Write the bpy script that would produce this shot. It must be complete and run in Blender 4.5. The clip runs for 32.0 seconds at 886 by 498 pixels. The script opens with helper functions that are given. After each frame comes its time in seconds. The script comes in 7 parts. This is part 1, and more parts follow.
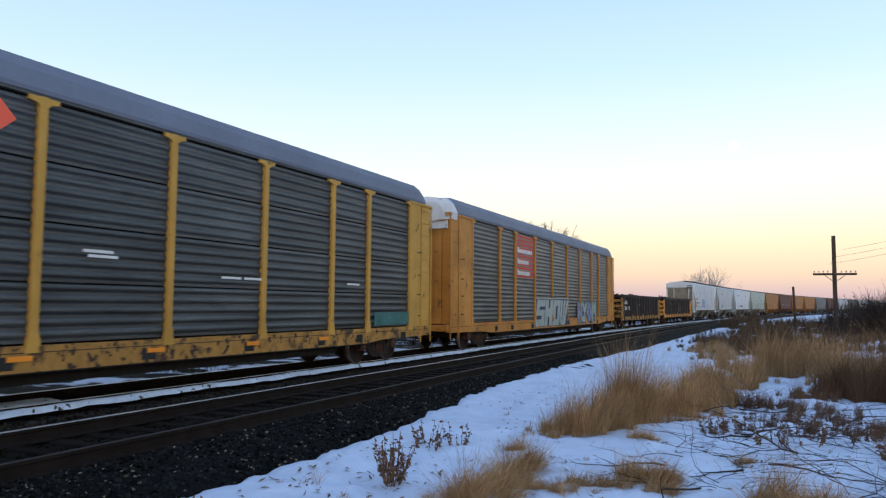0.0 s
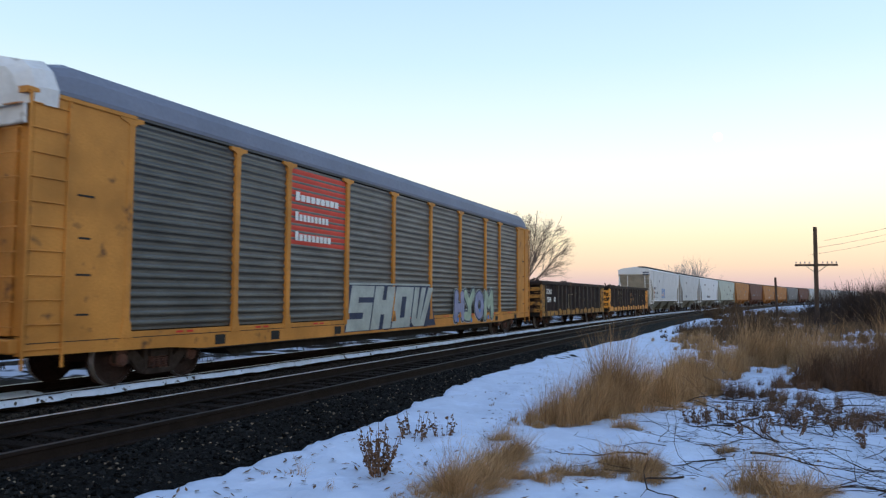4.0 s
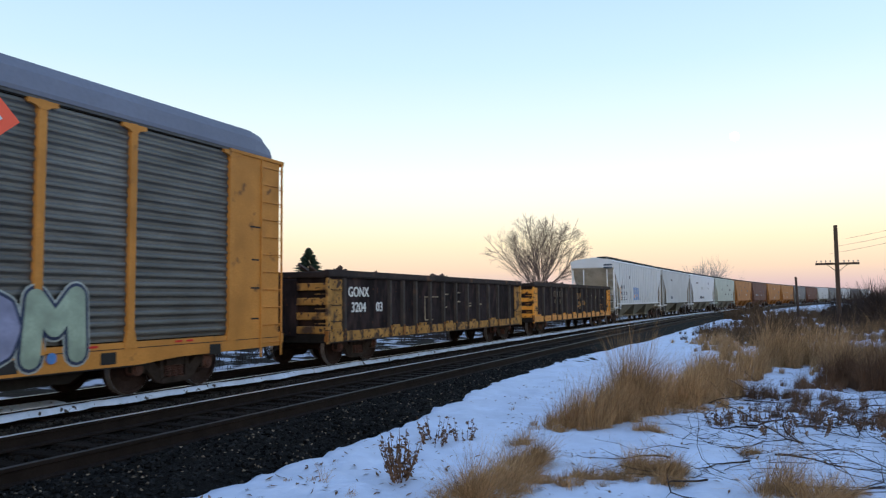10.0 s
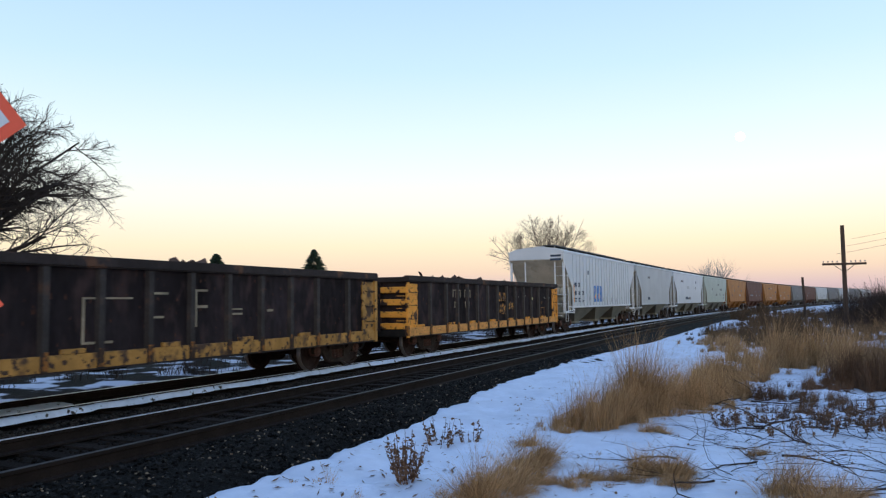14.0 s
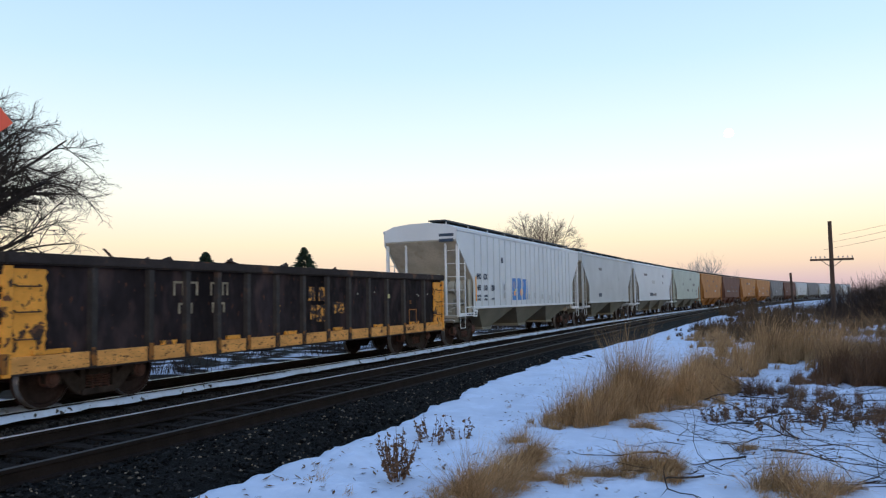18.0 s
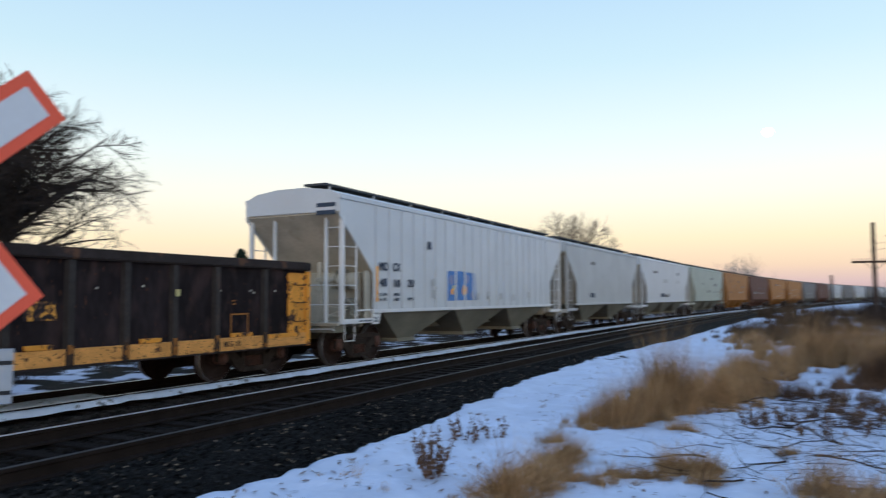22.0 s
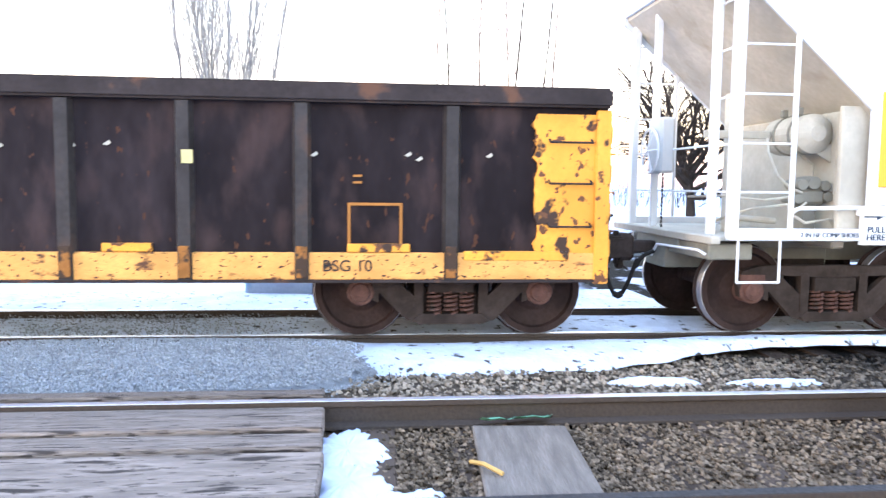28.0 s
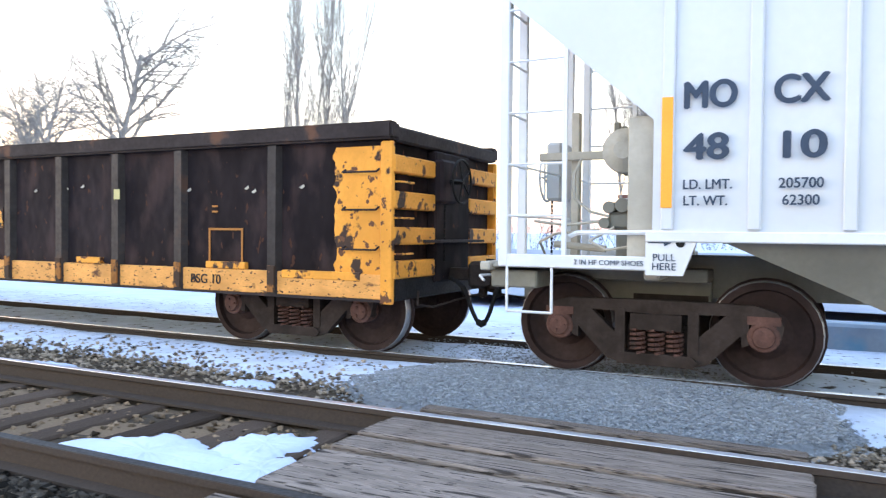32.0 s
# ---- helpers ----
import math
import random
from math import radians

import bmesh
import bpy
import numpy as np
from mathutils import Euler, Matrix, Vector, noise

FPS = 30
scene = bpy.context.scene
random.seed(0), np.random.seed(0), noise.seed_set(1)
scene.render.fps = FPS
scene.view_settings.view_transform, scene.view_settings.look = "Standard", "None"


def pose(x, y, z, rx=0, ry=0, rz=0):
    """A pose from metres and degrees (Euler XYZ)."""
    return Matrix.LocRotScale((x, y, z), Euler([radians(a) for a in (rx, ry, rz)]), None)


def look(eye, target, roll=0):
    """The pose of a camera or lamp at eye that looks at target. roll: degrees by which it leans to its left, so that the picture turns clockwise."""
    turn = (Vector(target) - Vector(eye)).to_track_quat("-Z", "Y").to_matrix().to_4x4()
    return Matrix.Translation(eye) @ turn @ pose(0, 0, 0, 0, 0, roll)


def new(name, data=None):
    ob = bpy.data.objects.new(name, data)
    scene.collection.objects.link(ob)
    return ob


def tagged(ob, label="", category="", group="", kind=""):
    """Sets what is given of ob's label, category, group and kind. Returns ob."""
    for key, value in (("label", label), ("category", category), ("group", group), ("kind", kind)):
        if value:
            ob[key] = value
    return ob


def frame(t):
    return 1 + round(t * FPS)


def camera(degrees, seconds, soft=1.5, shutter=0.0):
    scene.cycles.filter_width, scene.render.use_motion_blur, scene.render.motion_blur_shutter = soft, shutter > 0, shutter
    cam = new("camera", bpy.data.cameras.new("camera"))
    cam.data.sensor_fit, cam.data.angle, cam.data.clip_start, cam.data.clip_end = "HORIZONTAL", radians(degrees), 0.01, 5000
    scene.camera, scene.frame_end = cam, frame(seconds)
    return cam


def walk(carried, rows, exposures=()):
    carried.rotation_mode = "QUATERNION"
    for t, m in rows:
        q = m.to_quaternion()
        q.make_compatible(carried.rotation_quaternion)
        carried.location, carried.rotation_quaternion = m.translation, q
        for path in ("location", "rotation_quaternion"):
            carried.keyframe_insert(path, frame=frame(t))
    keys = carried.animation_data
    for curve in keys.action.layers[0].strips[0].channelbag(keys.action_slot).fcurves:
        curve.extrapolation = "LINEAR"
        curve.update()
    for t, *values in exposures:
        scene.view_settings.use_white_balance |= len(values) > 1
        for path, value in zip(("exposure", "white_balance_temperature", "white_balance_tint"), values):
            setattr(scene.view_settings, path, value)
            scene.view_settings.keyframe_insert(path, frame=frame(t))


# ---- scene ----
cam = camera(61.36, 32.0, soft=1.25, shutter=0.5)
PATH = [
    (0.0, 0.041, 0.019, 1.603, 94.28, -0.40, 24.32),
    (0.5, 0.041, 0.019, 1.603, 94.64, -0.04, 24.54),
    (1.0, 0.041, 0.019, 1.603, 94.92, 0.20, 24.37),
    (1.5, 0.041, 0.018, 1.603, 95.02, 0.28, 23.73),
    (2.0, 0.041, 0.018, 1.603, 94.86, 0.64, 23.47),
    (2.5, 0.041, 0.018, 1.603, 94.81, 1.11, 23.20),
    (3.0, 0.041, 0.018, 1.603, 94.26, -0.12, 22.94),
    (3.5, 0.041, 0.018, 1.603, 94.01, -0.80, 22.94),
    (4.0, 0.041, 0.018, 1.603, 93.61, -0.31, 23.20),
    (4.5, 0.041, 0.018, 1.603, 93.41, -0.50, 23.10),
    (6.5, 0.029, 0.013, 1.603, 93.24, 0.59, 24.01),
    (7.0, 0.029, 0.013, 1.603, 93.20, 0.56, 24.24),
    (7.5, 0.029, 0.013, 1.603, 93.24, 0.33, 24.69),
    (8.0, 0.029, 0.013, 1.603, 93.48, 0.37, 24.49),
    (8.5, 0.029, 0.013, 1.603, 93.59, 0.07, 24.63),
    (9.0, 0.029, 0.013, 1.603, 93.56, 0.44, 24.72),
    (9.5, 0.029, 0.013, 1.603, 93.78, 0.63, 24.54),
    (10.0, 0.029, 0.013, 1.603, 93.98, 0.55, 24.51),
    (10.5, 0.029, 0.013, 1.603, 94.05, 0.41, 24.49),
    (11.0, 0.029, 0.013, 1.603, 94.09, 0.55, 24.42),
    (11.5, 0.029, 0.013, 1.603, 93.94, 0.41, 24.34),
    (12.0, 0.029, 0.013, 1.603, 93.80, 0.68, 24.31),
    (12.5, 0.029, 0.013, 1.603, 93.81, 1.00, 24.33),
    (13.0, 0.029, 0.013, 1.603, 93.84, 0.29, 24.46),
    (13.5, 0.029, 0.013, 1.603, 94.05, 0.68, 24.75),
    (14.0, 0.029, 0.013, 1.603, 94.08, 0.68, 24.93),
    (14.5, 0.029, 0.013, 1.603, 94.20, 0.42, 25.03),
    (16.5, 0.029, 0.013, 1.603, 93.76, 0.86, 24.54),
    (17.0, 0.029, 0.013, 1.603, 93.64, 0.42, 24.37),
    (17.5, 0.029, 0.013, 1.603, 93.57, 0.67, 24.30),
    (18.0, 0.029, 0.013, 1.603, 93.86, 0.96, 24.20),
    (18.5, 0.029, 0.013, 1.603, 93.95, 1.09, 23.83),
    (19.0, 0.029, 0.013, 1.603, 93.94, 1.21, 23.76),
    (19.5, 0.029, 0.013, 1.603, 93.96, 1.06, 23.74),
    (20.0, 0.029, 0.013, 1.603, 93.89, 1.24, 23.63),
    (20.5, 0.029, 0.013, 1.603, 93.31, 1.40, 23.52),
    (21.0, 0.022, 0.009, 1.603, 93.41, 1.73, 23.40),
    (21.5, 0.014, 0.006, 1.603, 93.73, 0.56, 23.45),
    (22.0, -0.013, 0.004, 1.597, 93.78, 0.31, 26.65),
    (22.5, 0.014, -0.058, 1.599, 91.28, -0.33, 39.78),
    (23.0, -0.171, -0.109, 1.592, 90.74, -1.71, 49.89),
    (23.5, -0.370, -0.223, 1.590, 89.83, -3.02, 57.80),
    (24.0, -0.631, -0.277, 1.561, 88.61, -1.42, 64.53),
    (24.5, -0.907, -0.296, 1.590, 86.53, -1.58, 68.92),
    (26.5, -2.602, -0.757, 1.490, 85.99, -2.95, 77.15),
    (27.0, -2.823, -0.713, 1.512, 84.37, -0.83, 79.44),
    (27.5, -3.057, -0.662, 1.514, 84.20, -1.03, 81.62),
    (28.0, -3.240, -0.606, 1.495, 85.10, -0.66, 84.33),
    (28.5, -3.376, -0.674, 1.497, 86.36, -0.31, 85.83),
    (29.0, -3.470, -0.634, 1.460, 87.19, -0.06, 87.16),
    (29.5, -3.536, -0.577, 1.402, 87.83, -0.39, 89.20),
    (30.0, -3.584, -0.608, 1.359, 88.39, -0.91, 93.47),
    (30.5, -3.620, -0.717, 1.342, 88.54, -0.21, 99.41),
    (31.0, -3.669, -0.813, 1.322, 88.96, -0.01, 105.76),
    (31.5, -3.676, -0.856, 1.303, 88.62, -0.62, 112.05),
    (32.0, -3.680, -0.897, 1.307, 88.68, -0.57, 116.26),
]
walk(cam, [(r[0], pose(*r[1:])) for r in PATH],
     exposures=[(0, 0.0, 6300, 10), (9.5, 0.0, 6250, 10), (12, -0.05, 6150, 10), (20, -0.05, 6150, 10), (21.5, -0.08, 6250, 10), (23.2, 0.0, 6300, 10), (24.0, 0.33, 6450, 10), (24.5, 0.62, 6700, 12), (26.5, 1.95, 7100, 24), (27.2, 2.08, 6950, 23), (28.2, 2.25, 6450, 15), (29.2, 2.15, 6350, 10), (30.2, 1.75, 6400, 10), (32, 1.5, 6650, 13)])
# metres that the train has rolled by each second
RUN = [(0, -0.00), (1, 3.99), (2, 7.92), (3, 11.77), (4, 15.46), (4.5, 17.29), (6.5, 24.33), (7.5, 27.75), (8.5, 31.15), (9.5, 34.42), (10.5, 37.59), (11.5, 40.72), (12.5, 43.87), (13.5, 47.01), (14.5, 50.13), (16.5, 56.33), (17.5, 59.27), (18.5, 62.01), (19.5, 64.45), (20.5, 66.71), (21.5, 68.83), (22.5, 70.62), (23.5, 72.79), (24.5, 74.88), (26.5, 78.69), (27.5, 80.68), (28.5, 82.39), (29.5, 84.04), (30.5, 85.56), (31.5, 87.10), (32, 87.80)]

# world, sun and exposure -------------------------------------------------
def make_world():
    w = bpy.data.worlds.new("dusk_sky")
    scene.world = w
    w.use_nodes = True
    nt = w.node_tree
    nt.nodes.clear()
    out = nt.nodes.new("ShaderNodeOutputWorld")
    co = nt.nodes.new("ShaderNodeTexCoord")
    sep = nt.nodes.new("ShaderNodeSeparateXYZ")
    ramp = nt.nodes.new("ShaderNodeValToRGB")
    nt.links.new(co.outputs["Generated"], sep.inputs[0])
    nt.links.new(sep.outputs["Z"], ramp.inputs[0])
    stops = [(0.0, (0.62, 0.47, 0.50)), (0.018, (0.80, 0.60, 0.60)), (0.040, (1.02, 0.77, 0.58)), (0.075, (1.12, 0.95, 0.66)),
             (0.13, (1.14, 1.09, 0.93)), (0.20, (0.96, 1.08, 1.08)), (0.30, (0.70, 0.93, 1.03)), (0.42, (0.53, 0.77, 1.02)),
             (0.7, (0.42, 0.62, 0.98)), (1.0, (0.36, 0.54, 0.92))]
    el = ramp.color_ramp.elements
    while len(el) < len(stops):
        el.new(0.5)
    for e, (p, c) in zip(el, stops):
        e.position, e.color = p, (*c, 1)
    bg = nt.nodes.new("ShaderNodeBackground")
    bg.inputs[1].default_value = 0.92
    nt.links.new(ramp.outputs[0], bg.inputs[0])
    sky = nt.nodes.new("ShaderNodeTexSky")
    sky.sky_type, sky.sun_disc = "NISHITA", False
    sky.sun_elevation, sky.sun_rotation = radians(2), radians(200)
    bg2 = nt.nodes.new("ShaderNodeBackground")
    bg2.inputs[1].default_value = 0.05
    nt.links.new(sky.outputs[0], bg2.inputs[0])
    add = nt.nodes.new("ShaderNodeAddShader")
    nt.links.new(bg.outputs[0], add.inputs[0])
    nt.links.new(bg2.outputs[0], add.inputs[1])
    nt.links.new(add.outputs[0], out.inputs[0])


make_world()
sun = new("sun", bpy.data.lights.new("sun", "SUN"))
sun.data.energy, sun.data.angle, sun.data.color = 0.55, radians(25), (1.0, 0.80, 0.60)
sun.matrix_world = look((30, -60, 9), (0, 0, 0))


# materials ---------------------------------------------------------------
def mat(name, col, rough=0.7, metal=0.0, vary=0.25, scale=3.0, fine=40.0, bump=0.15, spots=None, spot_at=0.6, spot_scale=2.0,
        coat=0.0, stretch=(1, 1, 1), island=0.0, per_object=0.0, emit=0.0, dirt=None, spec=0.2, soft=0.06, chips=None, chip_at=0.62, chip_scale=14.0):
    m = bpy.data.materials.new(name)
    m.use_nodes = True
    nt = m.node_tree
    L = nt.links.new
    bs = nt.nodes["Principled BSDF"]
    bs.inputs["Roughness"].default_value, bs.inputs["Metallic"].default_value = rough, metal
    bs.inputs["Specular IOR Level"].default_value = spec
    co = nt.nodes.new("ShaderNodeTexCoord")
    mp = nt.nodes.new("ShaderNodeMapping")
    mp.inputs["Scale"].default_value = stretch
    L(co.outputs["Object"], mp.inputs[0])

    def tex(s, detail=4):
        n = nt.nodes.new("ShaderNodeTexNoise")
        n.inputs["Scale"].default_value, n.inputs["Detail"].default_value = s, detail
        L(mp.outputs[0], n.inputs["Vector"])
        return n.outputs["Fac"]

    def mixc(fac, a, b, kind="MIX"):
        n = nt.nodes.new("ShaderNodeMix")
        n.data_type, n.blend_type = "RGBA", kind
        for sock, v in ((n.inputs[0], fac), (n.inputs[6], a), (n.inputs[7], b)):
            if isinstance(v, bpy.types.NodeSocket):
                L(v, sock)
            else:
                sock.default_value = v if isinstance(v, (int, float)) else (*v, 1)
        return n.outputs[2]

    def ranged(v, a, b, lo=0.0, hi=1.0):
        n = nt.nodes.new("ShaderNodeMapRange")
        n.inputs[1].default_value, n.inputs[2].default_value, n.inputs[3].default_value, n.inputs[4].default_value = a, b, lo, hi
        L(v, n.inputs[0])
        return n.outputs[0]
    dark = tuple(c * (1 - vary) for c in col)
    light = tuple(min(1, c * (1 + vary * 0.7)) for c in col)
    n1, n2 = tex(scale), tex(fine, 2)
    c = mixc(ranged(n1, 0.3, 0.7), dark, light)
    c = mixc(ranged(n2, 0.25, 0.75, 0.0, 0.5), c, dark)
    if spots:
        c = mixc(ranged(tex(spot_scale, 6), spot_at, spot_at + soft), c, spots)
    if chips:
        c = mixc(ranged(tex(chip_scale, 3), chip_at, chip_at + 0.03), c, chips)
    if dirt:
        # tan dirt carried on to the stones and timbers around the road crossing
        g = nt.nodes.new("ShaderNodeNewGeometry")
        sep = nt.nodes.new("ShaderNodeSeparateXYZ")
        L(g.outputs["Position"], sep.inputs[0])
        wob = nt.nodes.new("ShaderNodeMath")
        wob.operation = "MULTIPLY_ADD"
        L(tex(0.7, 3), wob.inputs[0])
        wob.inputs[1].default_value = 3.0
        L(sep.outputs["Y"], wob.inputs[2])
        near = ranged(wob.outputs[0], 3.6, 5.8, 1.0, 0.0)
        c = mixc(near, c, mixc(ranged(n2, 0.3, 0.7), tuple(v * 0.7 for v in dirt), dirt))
    if island or per_object:
        if island:
            g = nt.nodes.new("ShaderNodeNewGeometry")
            v = g.outputs["Random Per Island"]
        else:
            g = nt.nodes.new("ShaderNodeObjectInfo")
            v = g.outputs["Random"]
        k = island or per_object
        hs = nt.nodes.new("ShaderNodeHueSaturation")
        L(ranged(v, 0, 1, 1 - k, 1 + k), hs.inputs["Value"])
        L(c, hs.inputs["Color"])
        c = hs.outputs[0]
    L(c, bs.inputs["Base Color"])
    L(ranged(n2, 0.2, 0.8, max(0.05, rough - 0.12), min(1, rough + 0.12)), bs.inputs["Roughness"])
    if coat:
        bs.inputs["Coat Weight"].default_value = coat
    if emit:
        bs.inputs["Emission Color"].default_value = (*col, 1)
        bs.inputs["Emission Strength"].default_value = emit
    if bump:
        b = nt.nodes.new("ShaderNodeBump")
        b.inputs["Strength"].default_value, b.inputs["Distance"].default_value = bump, 0.02
        L(n2, b.inputs["Height"])
        L(b.outputs[0], bs.inputs["Normal"])
    return m


M = {}
M["snow"] = mat("snow", (0.58, 0.645, 0.79), 0.75, vary=0.15, scale=1.6, fine=9, bump=1.0, spec=0.3)
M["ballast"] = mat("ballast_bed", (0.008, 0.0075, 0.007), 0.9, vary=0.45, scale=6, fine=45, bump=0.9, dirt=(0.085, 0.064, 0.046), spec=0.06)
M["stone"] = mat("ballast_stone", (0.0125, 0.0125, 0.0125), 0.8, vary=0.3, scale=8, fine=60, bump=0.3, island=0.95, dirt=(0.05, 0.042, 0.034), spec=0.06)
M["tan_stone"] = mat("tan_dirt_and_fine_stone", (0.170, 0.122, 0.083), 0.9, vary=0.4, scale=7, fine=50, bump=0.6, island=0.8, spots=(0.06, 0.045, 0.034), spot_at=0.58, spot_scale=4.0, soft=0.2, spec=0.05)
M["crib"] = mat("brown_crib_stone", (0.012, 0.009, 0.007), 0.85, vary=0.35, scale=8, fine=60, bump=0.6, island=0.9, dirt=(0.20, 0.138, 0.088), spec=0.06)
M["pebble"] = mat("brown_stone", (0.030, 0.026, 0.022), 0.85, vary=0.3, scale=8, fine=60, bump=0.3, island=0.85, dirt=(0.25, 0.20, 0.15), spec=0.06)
M["pale_pebble"] = mat("pale_tan_pebble", (0.16, 0.125, 0.09), 0.85, vary=0.3, scale=8, fine=60, bump=0.3, island=0.7)
M["gravel"] = mat("crushed_gravel", (0.32, 0.335, 0.35), 0.9, vary=0.35, scale=18, fine=120, bump=0.8, island=0.22)
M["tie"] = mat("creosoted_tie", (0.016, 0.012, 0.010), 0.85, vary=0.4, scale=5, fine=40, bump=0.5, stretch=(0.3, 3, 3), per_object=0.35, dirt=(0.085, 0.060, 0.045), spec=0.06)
M["board"] = mat("sun_bleached_board", (0.21, 0.172, 0.142), 0.85, vary=0.35, scale=4, fine=26, bump=0.6, stretch=(0.6, 5, 5), spec=0.1)
M["stripsnow"] = mat("stone_flecked_snow", (0.62, 0.68, 0.79), 0.8, vary=0.2, scale=3, fine=14, bump=1.0, spots=(0.05, 0.042, 0.036), spot_at=0.61, spot_scale=8.0, soft=0.05, spec=0.2)
M["plank"] = mat("weathered_plank", (0.27, 0.215, 0.178), 0.85, vary=0.5, scale=4, fine=26, bump=0.8, stretch=(5, 0.45, 5), per_object=0.16, spots=(0.05, 0.04, 0.034), spot_at=0.57, spot_scale=4.5, spec=0.1, chips=(0.06, 0.048, 0.04), chip_at=0.60, chip_scale=16.0)
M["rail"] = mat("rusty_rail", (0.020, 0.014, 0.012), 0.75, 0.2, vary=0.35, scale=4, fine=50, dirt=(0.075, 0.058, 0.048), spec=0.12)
M["railtop"] = mat("polished_rail_head", (0.62, 0.63, 0.68), 0.36, 0.75, vary=0.2, scale=3, fine=40, bump=0.04)
M["railworn"] = mat("dull_worn_rail_head", (0.045, 0.041, 0.040), 0.6, 0.3, vary=0.3, scale=3, fine=40, bump=0.05)
M["spike"] = mat("rust_brown_iron", (0.09, 0.055, 0.04), 0.8, 0.3, spec=0.12)
M["tan"] = mat("dead_grass", (0.44, 0.275, 0.14), 0.85, vary=0.3, scale=1.0, fine=8, bump=0, island=0.6, spec=0.06)
M["brown"] = mat("dry_brown_weed", (0.16, 0.095, 0.06), 0.9, vary=0.3, scale=1.0, fine=8, bump=0, island=0.45, spec=0.06)
M["twig"] = mat("bare_twig", (0.055, 0.040, 0.033), 0.9, vary=0.3, scale=1.0, fine=10, bump=0, island=0.3, spec=0.06)
M["bark"] = mat("dark_bark", (0.045, 0.036, 0.031), 0.95, vary=0.4, scale=3, fine=25, bump=0.6, spec=0.06)
M["warmtwig"] = mat("pale_brown_twig", (0.17, 0.125, 0.10), 0.95, vary=0.3, scale=1, fine=8, bump=0, spec=0.06)
M["palebark"] = mat("pale_grey_bark", (0.36, 0.33, 0.30), 0.9, vary=0.35, scale=2, fine=20, bump=0.3)
M["needle"] = mat("fir_needles", (0.03, 0.05, 0.03), 0.9, vary=0.4, scale=2, fine=20, bump=0)
M["pole"] = mat("weathered_pole_wood", (0.085, 0.055, 0.040), 0.9, vary=0.4, scale=2, fine=20, stretch=(4, 4, 0.4))
M["signred"] = mat("red_reflective_border", (0.78, 0.10, 0.045), 0.5, vary=0.08, scale=3, fine=60, bump=0.02, spec=0.4)
M["signwhite"] = mat("white_sign_sheet", (0.60, 0.60, 0.60), 0.5, vary=0.10, scale=3, fine=30, bump=0.02, spec=0.4)
M["signblue"] = mat("blue_stencil_paint", (0.14, 0.33, 0.68), 0.6, vary=0.35, scale=14, fine=40, spots=(0.55, 0.62, 0.70), spot_at=0.58, spot_scale=16)
M["grime"] = mat("dark_grime", (0.035, 0.034, 0.034), 0.8, spec=0.12)
M["alu"] = mat("dull_aluminium", (0.42, 0.43, 0.44), 0.45, 0.7, vary=0.12)
M["yellowed"] = mat("yellowed_tape", (0.62, 0.55, 0.25), 0.6)
M["moon"] = mat("moon_face", (0.95, 0.93, 0.92), 1.0, emit=1.9)
# rolling stock
M["rack_grey"] = mat("galvanised_side_sheet", (0.128, 0.129, 0.123), 0.42, 0.55, vary=0.34, scale=0.9, fine=18, stretch=(1, 1, 3), per_object=0.16, spec=0.4, spots=(0.085, 0.082, 0.075), spot_at=0.60, spot_scale=1.5, soft=0.2)
M["rack_dark"] = mat("sooty_side_sheet", (0.088, 0.094, 0.098), 0.42, 0.5, vary=0.38, scale=0.8, fine=16, stretch=(1, 0.5, 3), per_object=0.14, spots=(0.045, 0.045, 0.045), spot_at=0.62, soft=0.15, spec=0.4)
M["rack_rail"] = mat("grey_top_rail", (0.105, 0.108, 0.112), 0.6, 0.2, vary=0.25, scale=1.5, fine=18)
M["rack_roof"] = mat("pale_blue_grey_roof", (0.175, 0.195, 0.255), 0.6, 0.1, vary=0.15, scale=0.6, fine=14, bump=0.1)
M["yellow"] = mat("ochre_yellow_paint", (0.54, 0.235, 0.050), 0.6, vary=0.30, scale=1.2, fine=25, spots=(0.12, 0.06, 0.03), spot_at=0.63, spot_scale=3, soft=0.12)
M["paleyellow"] = mat("faded_yellow_paint", (0.57, 0.315, 0.066), 0.6, vary=0.22, scale=1.2, fine=25, spots=(0.10, 0.06, 0.03), spot_at=0.66, spot_scale=3)
M["rusty_yellow"] = mat("chipped_orange_yellow_paint", (0.82, 0.345, 0.050), 0.6, vary=0.22, scale=2, fine=30, spots=(0.050, 0.028, 0.020), spot_at=0.585, spot_scale=3.0, soft=0.03, chips=(0.13, 0.055, 0.028), chip_at=0.60, chip_scale=9.0)
M["worn_stencil"] = mat("flaking_yellow_stencil", (0.70, 0.32, 0.06), 0.65, vary=0.3, scale=3, fine=30, spots=(0.022, 0.016, 0.016), spot_at=0.47, spot_scale=9.0, soft=0.03, chips=(0.10, 0.05, 0.03), chip_at=0.56, chip_scale=22.0)
M["sill_orange"] = mat("sun_faded_orange_sill_paint", (0.74, 0.345, 0.095), 0.65, vary=0.28, scale=2.4, fine=28, spots=(0.10, 0.045, 0.025), spot_at=0.60, spot_scale=4.5, soft=0.08, chips=(0.05, 0.028, 0.02), chip_at=0.62, chip_scale=15.0, stretch=(1, 1, 2.2))
M["red"] = mat("red_panel_paint", (0.60, 0.075, 0.05), 0.55, vary=0.12, scale=1.5, fine=30)
M["white"] = mat("white_lettering_paint", (0.75, 0.75, 0.73), 0.6, vary=0.12, scale=4, fine=30, bump=0.02)
